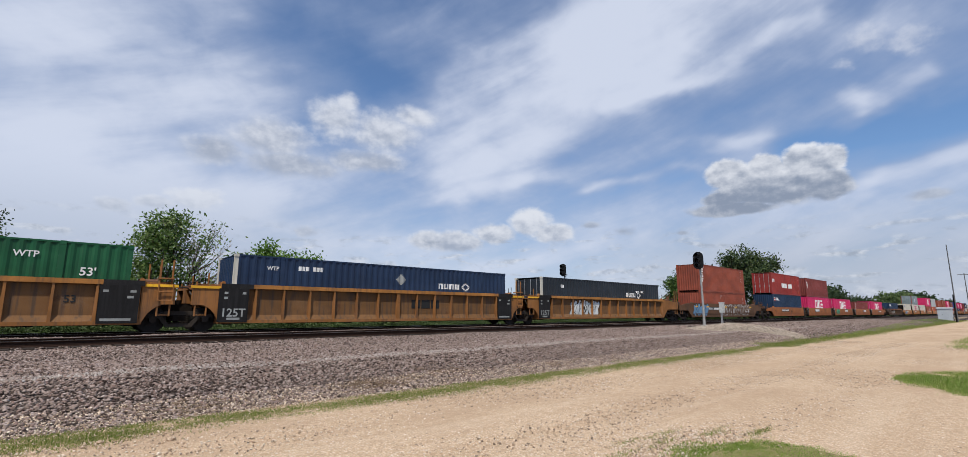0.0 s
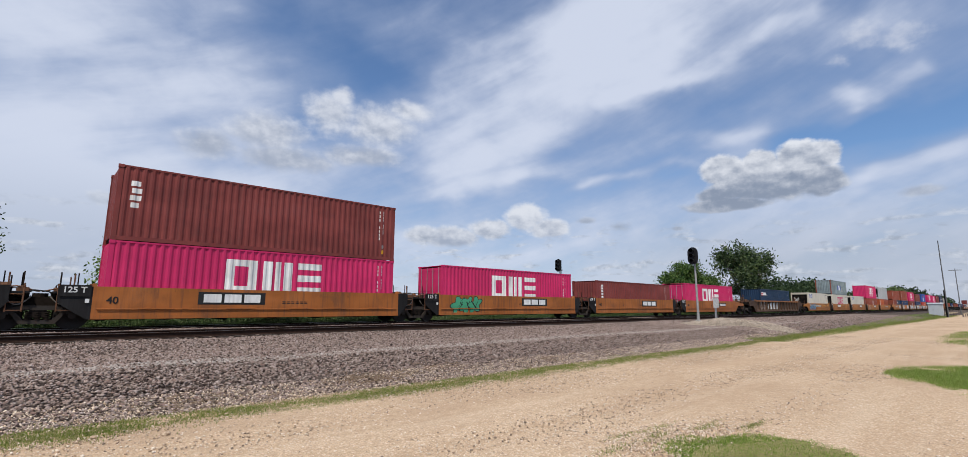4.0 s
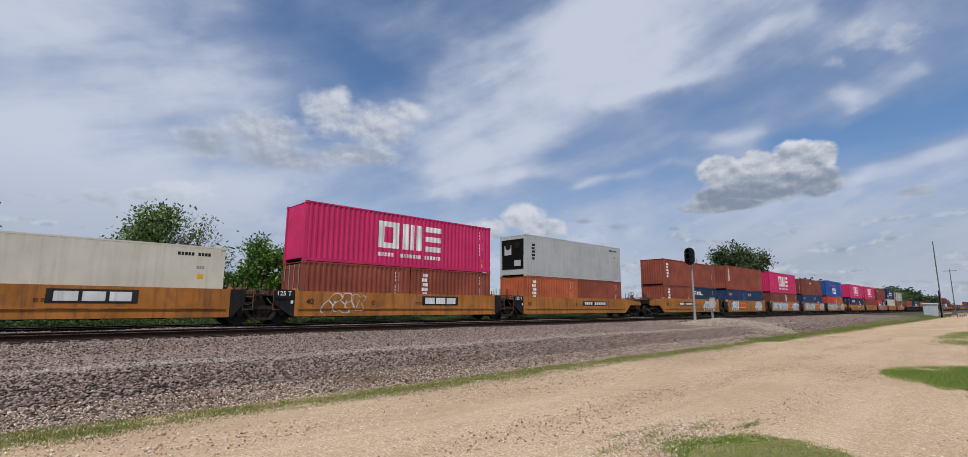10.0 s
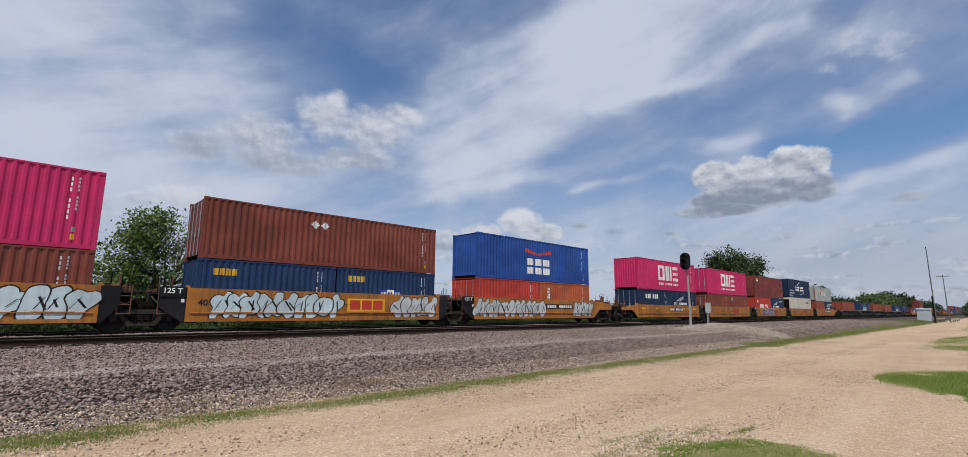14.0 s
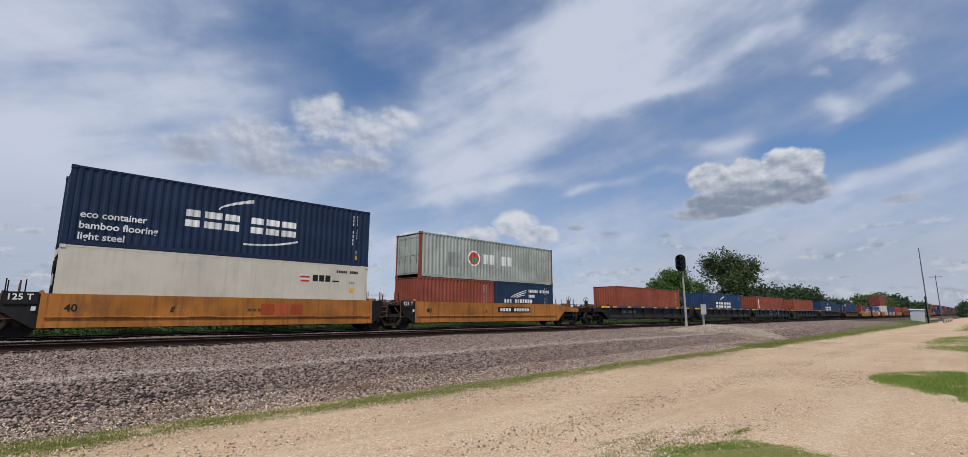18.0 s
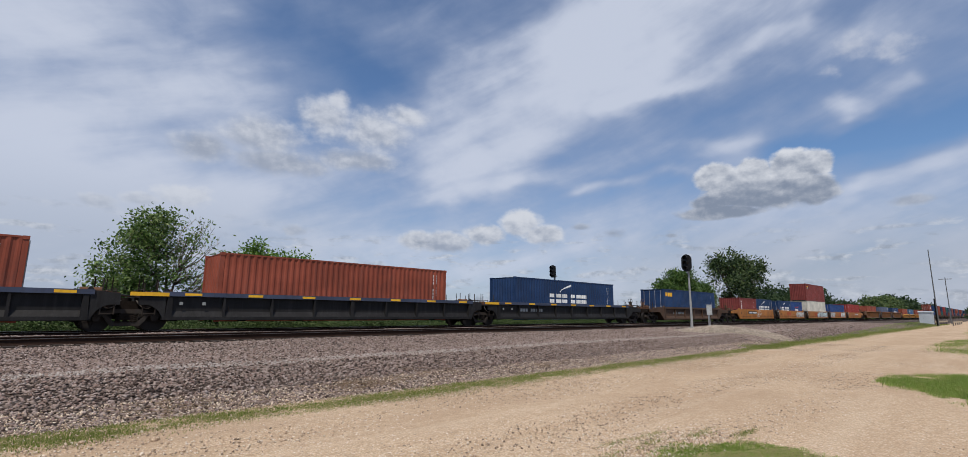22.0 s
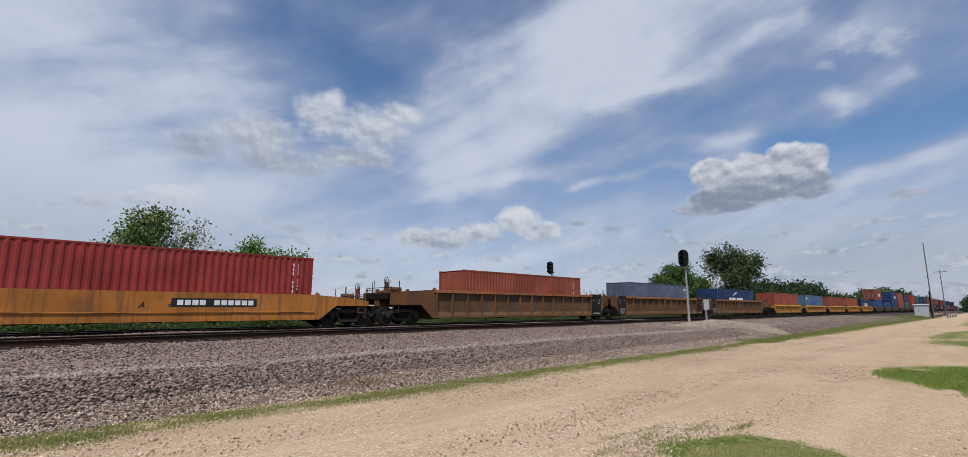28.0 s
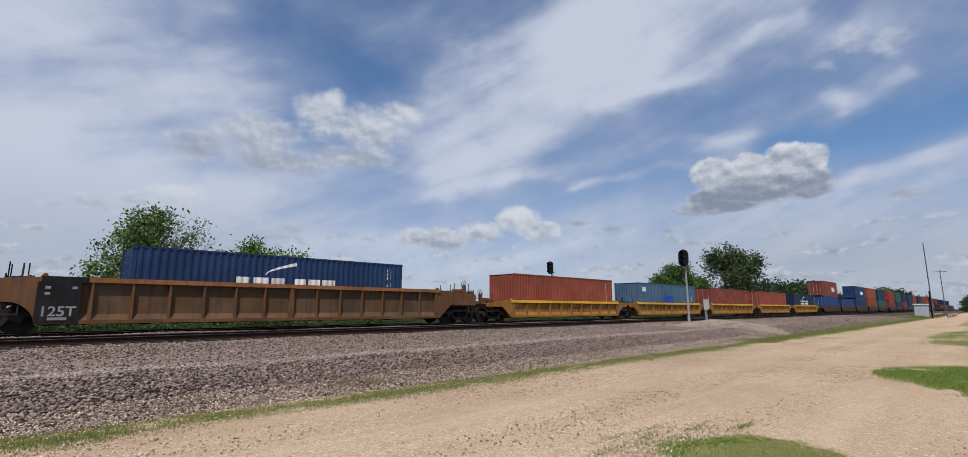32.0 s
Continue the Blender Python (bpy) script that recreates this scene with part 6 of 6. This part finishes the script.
five(78.55, "ruddy", [
    [[b("deep", marks=[FLAG])], [b("crimson", doors=True, marks=[("row", 4.0, 0.95, 4.5, 0.62), ("row", 0.4, 1.62, 0.75, 0.42)])]],
    [[b("pink", marks=[RING])], [b("maroon", marks=[TEX])]],
    [[b("pink", doors=True, marks=[RING])]],
    [[b("maroon", high=False, marks=[("stack", 0.6, 1.2, 0.34, 1.1)])]],
    [[b("pink", doors=True, marks=[RING])]],
], [((("number", -3.45), ("A", 0.6), ("40", -5.98)), ()), ((("40", -5.98), ("plate", -3.05)), ()), ((("plate", 0.55),), ((-5.3, 2.0, GREEN_BLACK),)),
    ((("40", -5.98), ("C", -2.56), ("plate", 0.6)), ()), ((("40", -5.98), ("B", -0.45), ("number", 0.43)), ())])
well_car(162.3, "old", "coupler", "coupler", (), tags=((-4.0, 3.9, (TAG_SILVER, TIRED)), (-7.2, 2.2, (TIRED, TAG_SILVER))))
load(156.05, [b("deep", marks=[FLAG])])
five(184.0, "smooth", [
    [[b("white", reefer=True, marks=[("squares", 0.92, 2.05, 1.46, 0.58)])]],
    [[b("white", reefer=True, marks=[("ring", 4.0, 1.12, 4.2, 1.36, MARK_PINK)])], [b("grey", high=False, marks=[("squares", 4.82, 0.85, 2.47, 0.88), ("block", 7.6, 0.55, 1.0, 0.75, MARK_GREY)])]],
    [[b("white", reefer=True, marks=[("squares", 0.94, 2.05, 1.42, 0.52)])]],
    [[t("rust", doors=True), t("rust", marks=[LOWSTACK])], [b("pink", marks=[RINGLINE])]],
    [[t("orange", marks=[LOWSTACK]), t("rust")], [b("silver", reefer=True, marks=[("stack", 0.7, 1.13, 0.36, 1.2, MARK_BLACK)])]],
], [((("number", -2.5), ("A", 0.56), ("yellowbits", 0)), ((-5.85, 3.4, BLUE_BLACK), (2.1, 3.5, (ORANGE, MARK_BLACK)))), ((("40", -5.6), ("plate", -3.2), ("E", 2.4)), ()),
    ((("40", -5.8), ("plate", 0.6)), ()), ((("40", -5.85), ("C", -2.46), ("plate", 0.75)), ((-4.9, 1.9, (ORANGE, TAG_SILVER)),)), ((("40", -5.95), ("B", -0.55), ("number", 0.4)), ())])
five(265.9, "tall", [
    [[t("rust", marks=[LOWSTACK]), t("deep", marks=[LOWFLAG])], [b("rust", high=False, marks=[("stack", 0.6, 0.75, 0.45, 1.5)])]],
    [[t("blue", marks=[SEA]), t("blue", marks=[SEA])], [b("rust", marks=[STACK])]],
    [[t("brown"), t("brown", marks=[TEX])], [b("pink", marks=[RINGLINE])]],
    [[t("blue", marks=[SEA]), t("blue", marks=[SEA, ("squares", 2.44, 1.1, 1.31, 0.48)])], [b("brown", high=False, doors=True, marks=[("hazard", 4.66, 1.76, 0.9, 0.42)])]],
    [[t("red", doors=True), t("orange", marks=[("stack", 0.8, 1.2, 0.3, 1.0)])], [b("royal", marks=[("eagle", 4.6, 0.5, 2.84, 1.8)])]],
], [((("40", -6.0), ("number", -3.5)), ((2.4, 2.9, SILVER_BLACK),)), ((("40", -5.95), ("bigx", -2.95), ("E", 2.25)), ((-5.3, 2.2, PALE_BLACK), (2.7, 2.1, (TAG_SILVER, TAG_SILVER)))),
    ((("bigx", 0.95),), ((-5.8, 6.6, PALE_BLACK), (3.1, 3.1, PALE_BLACK))), ((("40", -5.97), ("bigx", 0.75)), ((-5.4, 5.6, PALE_BLACK), (3.3, 2.8, SILVER_BLACK))),
    ((("number", 0.5),), ((-6.3, 6.7, SILVER_BLACK), (3.9, 2.3, SILVER_BLACK)))])
five(347.8, "smooth", [
    [[t("ink", doors=True, marks=[("row", 1.3, 1.75, 2.4, 0.4)]), t("ink", marks=[BIRD])], [b("pink", marks=[RINGLINE])]],
    [[t("brown", doors=True), t("brown", marks=[("plate", 0.7, 1.88, 0.4, 0.44, MARK_BLUE)])], [b("pink", doors=True, marks=[RINGLINE])]],
    [[t("red", marks=[("row", 1.53, 1.1, 3.07, 0.52), ("block", 0.5, 1.85, 0.45, 0.3)]), t("deep", marks=[BIRD, ("row", 3.9, 2.0, 1.3, 0.2)])], [b("maroon", marks=[BADGE])]],
    [[b("white", reefer=True, marks=[("flag", 8.6, 1.98, 2.0, 0.38, MARK_BLACK)])], [b("ink", marks=[("sweep", 3.72, 1.1, 4.63, 1.4), ("under", 6.0, 0.55, 2.4, 0.45)], words=[("eco container", 0.42, 1.02, 0.36), ("bamboo flooring", 0.42, 0.62, 0.36), ("light steel", 0.42, 0.22, 0.36)])]],
    [[t("rust"), t("deep", marks=[BIRD, ("row", 3.3, 1.95, 2.3, 0.2), ("row", 3.3, 1.6, 0.7, 0.2)])], [b("pale", high=False, doors=True, marks=[("row", 5.0, 1.05, 2.8, 0.62), ("disc", 3.72, 0.85, 1.05, 0.98, MARK_RED), ("block", 2.1, 0.7, 0.95, 0.9, MARK_GREY)])]],
], [((("number", -0.6), ("yellowbits", 0)), ()), ((("40", -5.84), ("C", -2.6), ("bigx", 0.8)), ()), ((("40", -5.73), ("bigx", 0.8)), ((-4.2, 5.6, (TAG_PURPLE, TAG_PALE)),)),
    ((("40", -5.74), ("E", -2.6), ("bigx", 0.83)), ()), ((("40", -5.6), ("A", -0.97), ("number", 0.19)), ())])
five(430.95, "black", [
    [[b("rust")]],
    [[b("blue", marks=[SWEEP])]],
    [[b("rust", marks=[STACK])]],
    [[b("rust")]],
    [[b("blue", marks=[SWEEP])]],
], [((("stripes", 0), ("whitenum", -5.64)), ()), ((("stripes", 0),), ((-7.1, 1.1, (DARK, TAG_SILVER)),)), ((("stripes", 0),), ((-1.5, 1.3, (DARK, TAG_SILVER)), (1.8, 1.15, (DARK, TAG_SILVER)))),
    ((("stripes", 0),), ()), ((("stripes", 0), ("whitenum", -5.64)), ())])
well_car(524.45, "short", "coupler", "coupler", (("whitenum", -4.5),))
load(518.4, [b("blue", doors=True, marks=[("row", 0.4, 2.19, 1.48, 0.37, MARK_YELLOW)])])
five(544.3, "smooth", [
    [[t("maroon", marks=[("stack", 0.5, 1.2, 0.34, 1.05)]), t("blue", marks=[("sweep", 0.98, 1.1, 4.16, 1.15)])]],
    [[t("blue", doors=True, marks=[("sweep", 0.83, 1.1, 4.11, 1.15)]), t("mid", marks=[("eagle", 2.03, 0.85, 1.85, 1.0)])]],
    [[b("cream", doors=True)], [b("maroon", marks=[BADGE])]],
    [[b("mid", high=False, doors=True)]],
    [[b("crimson", doors=True, marks=[("plate", 0.65, 2.16, 0.4, 0.48, MARK_BLUE)])]],
], [((("40", -6.1), ("number", -3.55)), ((-0.1, 1.2, (ORANGE, TAG_SILVER)),)), ((("40", -5.78), ("bigx", -2.65)), ((2.2, 3.9, (TAG_SILVER, ORANGE)),)), ((("40", -5.98), ("bigx", -2.5)), ((-0.6, 6.8, PALE_BLACK),)),
    ((("bigx", 0.2),), ((2.2, 3.4, (MARK_WHITE, MARK_BLACK)), (-6.2, 3.2, SILVER_BLACK))), ((("40", -6.1), ("A", -0.65), ("number", 0.4)), ())])
five(628.05, "worn", [
    [[b("rust")]],
    [[b("dusk", marks=[("row", 10.8, 2.35, 0.9, 0.2)])]],
    [[b("blue", marks=[SWEEP])]],
], [((), ()), ((), ()), ((), ())])
five(688.6, "yellow", [
    [[b("rust")]],
    [[b("sky", marks=[("block", 4.8, 0.6, 2.2, 1.2, MARK_BLUE), ("row", 0.8, 2.1, 0.8, 0.4)])]],
    [[b("brown", doors=True)]],
    [[b("rust", doors=True)]],
    [[b("ink", marks=[SWEEP])]],
], [((), ((0.5, 2.6, (YELLOW, MARK_BLACK)),)), ((), ()), ((), ()), ((), ()), ((), ())])
five(774.3, "sooty", [
    [[b("mid", doors=True)], [b("brown", doors=True, marks=[("row", 7.2, 1.0, 2.6, 0.8)])]],
    [[b("mid", high=False)]],
    [[b("blue", doors=True)], [b("blue", marks=[("block", 6.0, 1.0, 3.0, 0.7, MARK_WHITE)])]],
    [[b("rust")], [b("rust", doors=True)]],
    [[b("teal")], [b("deep", doors=True)]],
], [])
five(856.0, "sooty", [
    [[b("maroon")], [b("crimson", doors=True)]],
    [[b("deep")], [b("teal")]],
    [[b("brown")], [b("ink")]],
    [[b("ink")], [b("deep")]],
    [[b("maroon")], [b("brown")]],
], [])
five(937.6, "sooty", [[[b("deep")], [b("ink")]], [[b("brown")]], [[b("ink")], [b("rust")]], [[b("deep")], [b("ink")]], [[b("rust")]]], [])
five(1019.2, "sooty", [[[b("ink")], [b("brown")]], [[b("deep")], [b("deep")]], [[b("rust")]], [[b("brown")], [b("ink")]], [[b("ink")]]], [])
five(1100.8, "sooty", [[[b("brown")]], [[b("ink")], [b("deep")]], [[b("deep")]], [[b("ink")]], [[b("rust")]]], [])

# ---- trees and weeds ----
def tapered(bm, pts, r0, r1, n=6):
    k = len(pts) - 1
    for i in range(k):
        tube(bm, pts[i], pts[i + 1], r0 + (r1 - r0) * i / k, n, r0 + (r1 - r0) * (i + 1) / k)


def leaf_cloud(centres, per, spread, size, squash=0.8):
    """Small bent leaves round many twig ends, as arrays."""
    c = np.repeat(np.asarray(centres, float), per, axis=0)
    n = len(c)
    c = c + rng.normal(0, 1, (n, 3)) * np.array([spread, spread, spread * squash])
    a = rng.normal(0, 1, (n, 3))
    a /= np.linalg.norm(a, axis=1)[:, None]
    q = np.cross(a, rng.normal(0, 1, (n, 3)))
    q /= np.linalg.norm(q, axis=1)[:, None]
    s = rng.uniform(size * 0.6, size * 1.3, n)[:, None]
    v = np.stack([c - a * s, c + q * s * 0.45, c + a * s, c - q * s * 0.45], 1)
    return v.reshape(-1, 3), np.arange(n * 4).reshape(-1, 4)


LAND = -0.78


def round_tree(label, at, stems, lobes, clusters, per, leaf, seed, mat, spread, bare_side=0.0, bark=BARK, group=""):
    """A tree whose limbs reach out to leaf clusters that fill its lobes (x, y, z, rx, ry, rz about its foot)."""
    r = random.Random(seed)
    ob = thing("tree", label, "tree", at, group)
    wood, fine_wood = bmesh.new(), bmesh.new()
    top = max(l[2] + l[5] for l in lobes)
    r0 = top * (0.022 if stems == 1 else 0.012)
    trunks = []
    for i in range(stems):
        a = math.tau * i / stems + r.uniform(-0.5, 0.5)
        lo = lobes[i % len(lobes)]
        goal = Vector((lo[0] + 0.3 * lo[3] * math.cos(a), lo[1] + 0.3 * lo[4] * math.sin(a), lo[2] + 0.35 * lo[5]))
        base = Vector((0.14 * math.cos(a) * (stems > 1), 0.14 * math.sin(a) * (stems > 1), -0.15))
        mid = base.lerp(goal, 0.45) + Vector((r.uniform(-0.2, 0.2), r.uniform(-0.2, 0.2), 0.10 * top))
        pts = [base * (1 - u) ** 2 + mid * (2 * u * (1 - u)) + goal * u * u for u in [k / 8 for k in range(9)]]
        tapered(wood, pts, r0, r0 * 0.3, 7)
        trunks.append(pts)
    weights = [l[3] * l[4] * l[5] for l in lobes]
    green, bare = [], []
    for _ in range(clusters):
        lo = r.choices(lobes, weights)[0]
        while True:
            p = Vector((r.uniform(-1, 1), r.uniform(-1, 1), r.uniform(-1, 1)))
            if 0.25 < p.length < 1:
                break
        p = p.normalized() * p.length ** 0.5
        c = Vector((lo[0] + p.x * lo[3], lo[1] + p.y * lo[4], lo[2] + p.z * lo[5]))
        pts = min(trunks, key=lambda q: (q[5] - c).length)
        k = max(2, min(7, int(8 * (0.25 + 0.55 * max(0.0, c.z) / top))))
        s0 = pts[k]
        m = s0.lerp(c, 0.5) + Vector((r.uniform(-0.15, 0.15), r.uniform(-0.15, 0.15), -0.06 * (c - s0).length))
        tapered(wood, [s0, s0.lerp(m, 0.6), m, m.lerp(c, 0.6), c], r0 * 0.30, r0 * 0.07, 5)
        is_bare = bare_side and c.x > bare_side and r.random() < 0.88
        for _k in range(5):
            d = Vector((r.uniform(-1, 1), r.uniform(-1, 1), r.uniform(-0.2, 1.2))).normalized()
            q = m.lerp(c, r.uniform(0.3, 1.0))
            e = q + d * spread * r.uniform(0.8, 1.7)
            tapered(fine_wood, [q, q.lerp(e, 0.5) + Vector((0, 0, 0.04)), e], r0 * 0.08, r0 * 0.03, 4)
            (bare if is_bare else green).append(tuple(q.lerp(e, 0.85)))
            if is_bare:
                for _j in range(2):
                    e2 = e + Vector((r.uniform(-0.3, 0.4), r.uniform(-0.3, 0.3), r.uniform(0.2, 0.8))) * spread * 1.2
                    tapered(fine_wood, [q.lerp(e, 0.6), e2], r0 * 0.05, r0 * 0.02, 3)
        if not is_bare:
            green.append(tuple(c))
    for name, bm, wm in (("trunk", wood, bark), ("twig", fine_wood, TWIG if bare_side else bark)):
        me = bpy.data.meshes.new(name)
        bm.to_mesh(me)
        bm.free()
        me.materials.append(wm)
        o = new(name, me)
        o.parent = ob
        if name == "twig":
            o["kind"] = "stuff"
    v, f = leaf_cloud(green, per, spread, leaf)
    if bare:
        v2, f2 = leaf_cloud(bare, max(1, per // 7), spread, leaf)
        f = np.concatenate([f, f2 + len(v)])
        v = np.concatenate([v, v2])
    o = new("crown", raw_mesh("crown", v, f, mat))
    o.parent = ob
    return ob


round_tree("leafy multi-stemmed tree with bare pale twigs on one side", (5.6, 30.8, LAND), 6,
           [(-0.7, 0, 4.5, 1.9, 1.7, 2.0), (-2.1, 0, 3.2, 1.4, 1.4, 1.5), (-0.8, 0, 6.1, 1.2, 1.0, 1.0), (1.3, 0, 4.8, 1.8, 1.5, 1.9), (2.0, 0, 3.2, 1.2, 1.2, 1.7), (-1.5, 0, 1.8, 1.8, 1.2, 1.3)], 210, 15, 0.105, 5, LEAVES, 0.28, 0.05)
round_tree("green young tree with drooping leafy shoots", (10.2, 30.6, LAND), 5,
           [(0, 0, 3.7, 1.4, 1.2, 1.7), (1.4, 0, 3.6, 1.3, 1.1, 1.5), (0.5, 0, 5.0, 1.2, 0.9, 0.9), (2.3, 0, 4.2, 1.0, 0.9, 0.9), (-0.8, 0, 2.6, 1.3, 1.1, 1.5), (1.7, 0, 2.2, 1.2, 1, 1.2)], 105, 20, 0.115, 9, FRESH_LEAVES, 0.26)
round_tree("dark drooping tree beyond the tracks", (-5.2, 35.0, LAND), 1,
           [(0, 0, 7.2, 2.6, 2.4, 2.6), (1.2, 0, 5.2, 2.5, 2, 2.0), (0, 0, 9.6, 1.8, 1.6, 1.8)], 150, 30, 0.09, 21, DARK_LEAVES, 0.28)
round_tree("broad bright green tree behind the signal", (61.2, 28.5, LAND), 4,
           [(0, 0, 3.9, 3.6, 3.0, 2.6), (1.5, 0, 5.9, 3.0, 2.4, 1.7), (-2.2, 0, 3.2, 2.6, 2.4, 2.0)], 110, 36, 0.14, 31, TREE_LEAVES, 0.36)
round_tree("low bright green tree beside a taller one", (67.5, 29.2, LAND), 4,
           [(0, 0, 3.8, 3.6, 2.8, 2.6), (2.5, 0, 2.8, 3.0, 2.4, 2.0)], 120, 30, 0.14, 33, TREE_LEAVES, 0.42)
round_tree("tall dark feathery tree behind the train", (85.5, 29.4, LAND), 3,
           [(0, 0, 8.4, 4.0, 2.6, 2.8), (-5.5, 0, 8.3, 4.0, 2.4, 2.2), (6.0, 0, 6.6, 4.0, 2.6, 2.2), (1.0, 0, 4.6, 5.0, 2.6, 1.6), (-2.5, 0, 10.0, 5.4, 2.4, 1.5), (5.5, 0, 9.4, 4.4, 2.4, 1.8), (8.0, 0, 7.2, 3.0, 2.4, 1.8)], 80, 26, 0.23, 44, DARK_LEAVES, 0.52)


def thicket(label, x0, x1, y0, y1, z0, z1, count, mat, size, seed):
    """A far wood: many small leaf clumps in an uneven mass."""
    r = np.random.default_rng(seed)
    x = r.uniform(x0, x1, count)
    y = r.uniform(y0, y1, count)
    hump = np.array([noise.noise(Vector((a * 6.0 / (x1 - x0) * 1.3 + seed, 0.5, 0))) + 0.6 * noise.noise(Vector((a * 22.0 / (x1 - x0) + seed, 2.5, 0))) for a in x])
    edge = np.minimum(1, np.minimum(x - x0, x1 - x) / (0.12 * (x1 - x0)))
    h = (z1 - z0) * np.clip(0.68 + 0.42 * hump, 0.25, 1.1) * edge ** 0.5
    z = z0 + h * r.random(count) ** 0.6
    v, f = leaf_cloud(np.stack([x, y, z], 1), 7, size * 1.3, size)
    return tagged(new("far_wood", raw_mesh("far_wood", v, f, mat)), label, "trees", kind="stuff")


thicket("dark distant tree line beyond the railway", 125, 255, 38, 46, LAND, 8.6, 2600, FAR_LEAVES, 0.55, 3)
thicket("pale green distant trees beyond the railway", 190, 260, 26.5, 31, LAND, 9.0, 2200, FAR_PALE, 0.55, 8)
thicket("low hazy tree line near the horizon", 260, 520, 30, 40, LAND, 9.5, 1800, FAR_LEAVES, 0.9, 5)
thicket("small dark trees at the end of the road", 330, 420, 6, 11, LAND, 8.0, 1500, FAR_LEAVES, 0.7, 6)


def weeds(name, count, x0, x1, y0, y1, height, label, seed, leaf=0.05, spread=0.08):
    r = np.random.default_rng(seed)
    x = x0 + (x1 - x0) * r.random(count) ** 1.2
    y = r.uniform(y0, y1, count)
    h = np.array([max(0.7, 0.9 + 0.7 * noise.noise(Vector((a * 0.35, b * 0.4, seed)))) for a, b in zip(x, y)])
    z = LAND + height * h * r.random(count) ** 0.7
    v, f = leaf_cloud(np.stack([x, y, z], 1), 5, spread, leaf)
    return tagged(new(name, raw_mesh(name, v, f, SHADE_LEAVES)), label, "weeds", kind="stuff")


weeds("track_weeds", 42000, -6, 75, 26.4, 29.0, 1.0, "tall green weeds along the far side of the track", 4)
weeds("scrub", 14000, -10, 95, 29.0, 32.0, 1.55, "dark scrub and brambles along the railway fence", 12, 0.11, 0.2)
weeds("low_weeds", 12000, -6, 60, 25.7, 27.2, 0.75, "low weeds at the foot of the far ballast", 7)
for i, (x, h) in enumerate(((1.2, 2.1), (2.6, 1.8), (13.5, 1.9), (16.2, 1.7))):
    round_tree("small leafy weed shrub beyond the tracks", (x, 28.6, LAND), 4, [(0, 0, h * 0.5, 0.6, 0.5, h * 0.5)], 26, 16, 0.055, 60 + i, LEAVES, 0.16, group="shrubs beyond the track")

# ---- ties, singly near the camera ----
def ties():
    near = lambda bm: box(bm, -0.115, 0.115, -1.3, 1.3, -0.36, -0.172)
    for tr, count in zip(tracks, (150, 90)):
        for i in range(count):
            part("tie", ("tie",), near, TIE, tr, (-4.0 + 0.495 * i, 0.02 * math.sin(i * 7.1), 0.004 * math.sin(i * 3.3)))
        x0 = -4.0 + 0.495 * count
        n = 700
        v, f = [], []
        for i in range(n):
            x = x0 + 0.495 * i
            k = len(v)
            v += [(x + a, c, d) for a in (-0.115, 0.115) for c in (-1.3, 1.3) for d in (-0.36, -0.172)]
            f += [tuple(k + j for j in q) for q in ((0, 1, 3, 2), (4, 6, 7, 5), (0, 4, 5, 1), (2, 3, 7, 6), (0, 2, 6, 4), (1, 5, 7, 3))]
        far_ties = new("far_ties", raw_mesh("far_ties", v, f, TIE))
        far_ties.parent = tr
        far_ties["kind"] = "stuff"


ties()


# ---- what moves: the whole train runs past and then stands ----
def place_along(s, time):
    return s - SPEED * min(time, STOP)


def motions():
    for ob, s, z in MOVING:
        walk(ob, [(time, pose(place_along(s, time), TRAIN_Y, z)) for time in RUN])
    # the wheels roll; alike axles share one set of keys
    turn = math.degrees(SPEED / 0.4826)
    done = {}
    for w, x in WHEELSETS:
        if x not in done:
            rows = [(k / 30, pose(x, 0, 0.4826, 0, -turn * min(k / 30, STOP), 0)) for k in range(0, 919)] + [(32, pose(x, 0, 0.4826, 0, -turn * STOP, 0))]
            walk(w, rows)
            done[x] = w
        else:
            w.rotation_mode = "QUATERNION"
            w.animation_data_create()
            w.animation_data.action = done[x].animation_data.action
            w.animation_data.action_slot = done[x].animation_data.action_slot


motions()
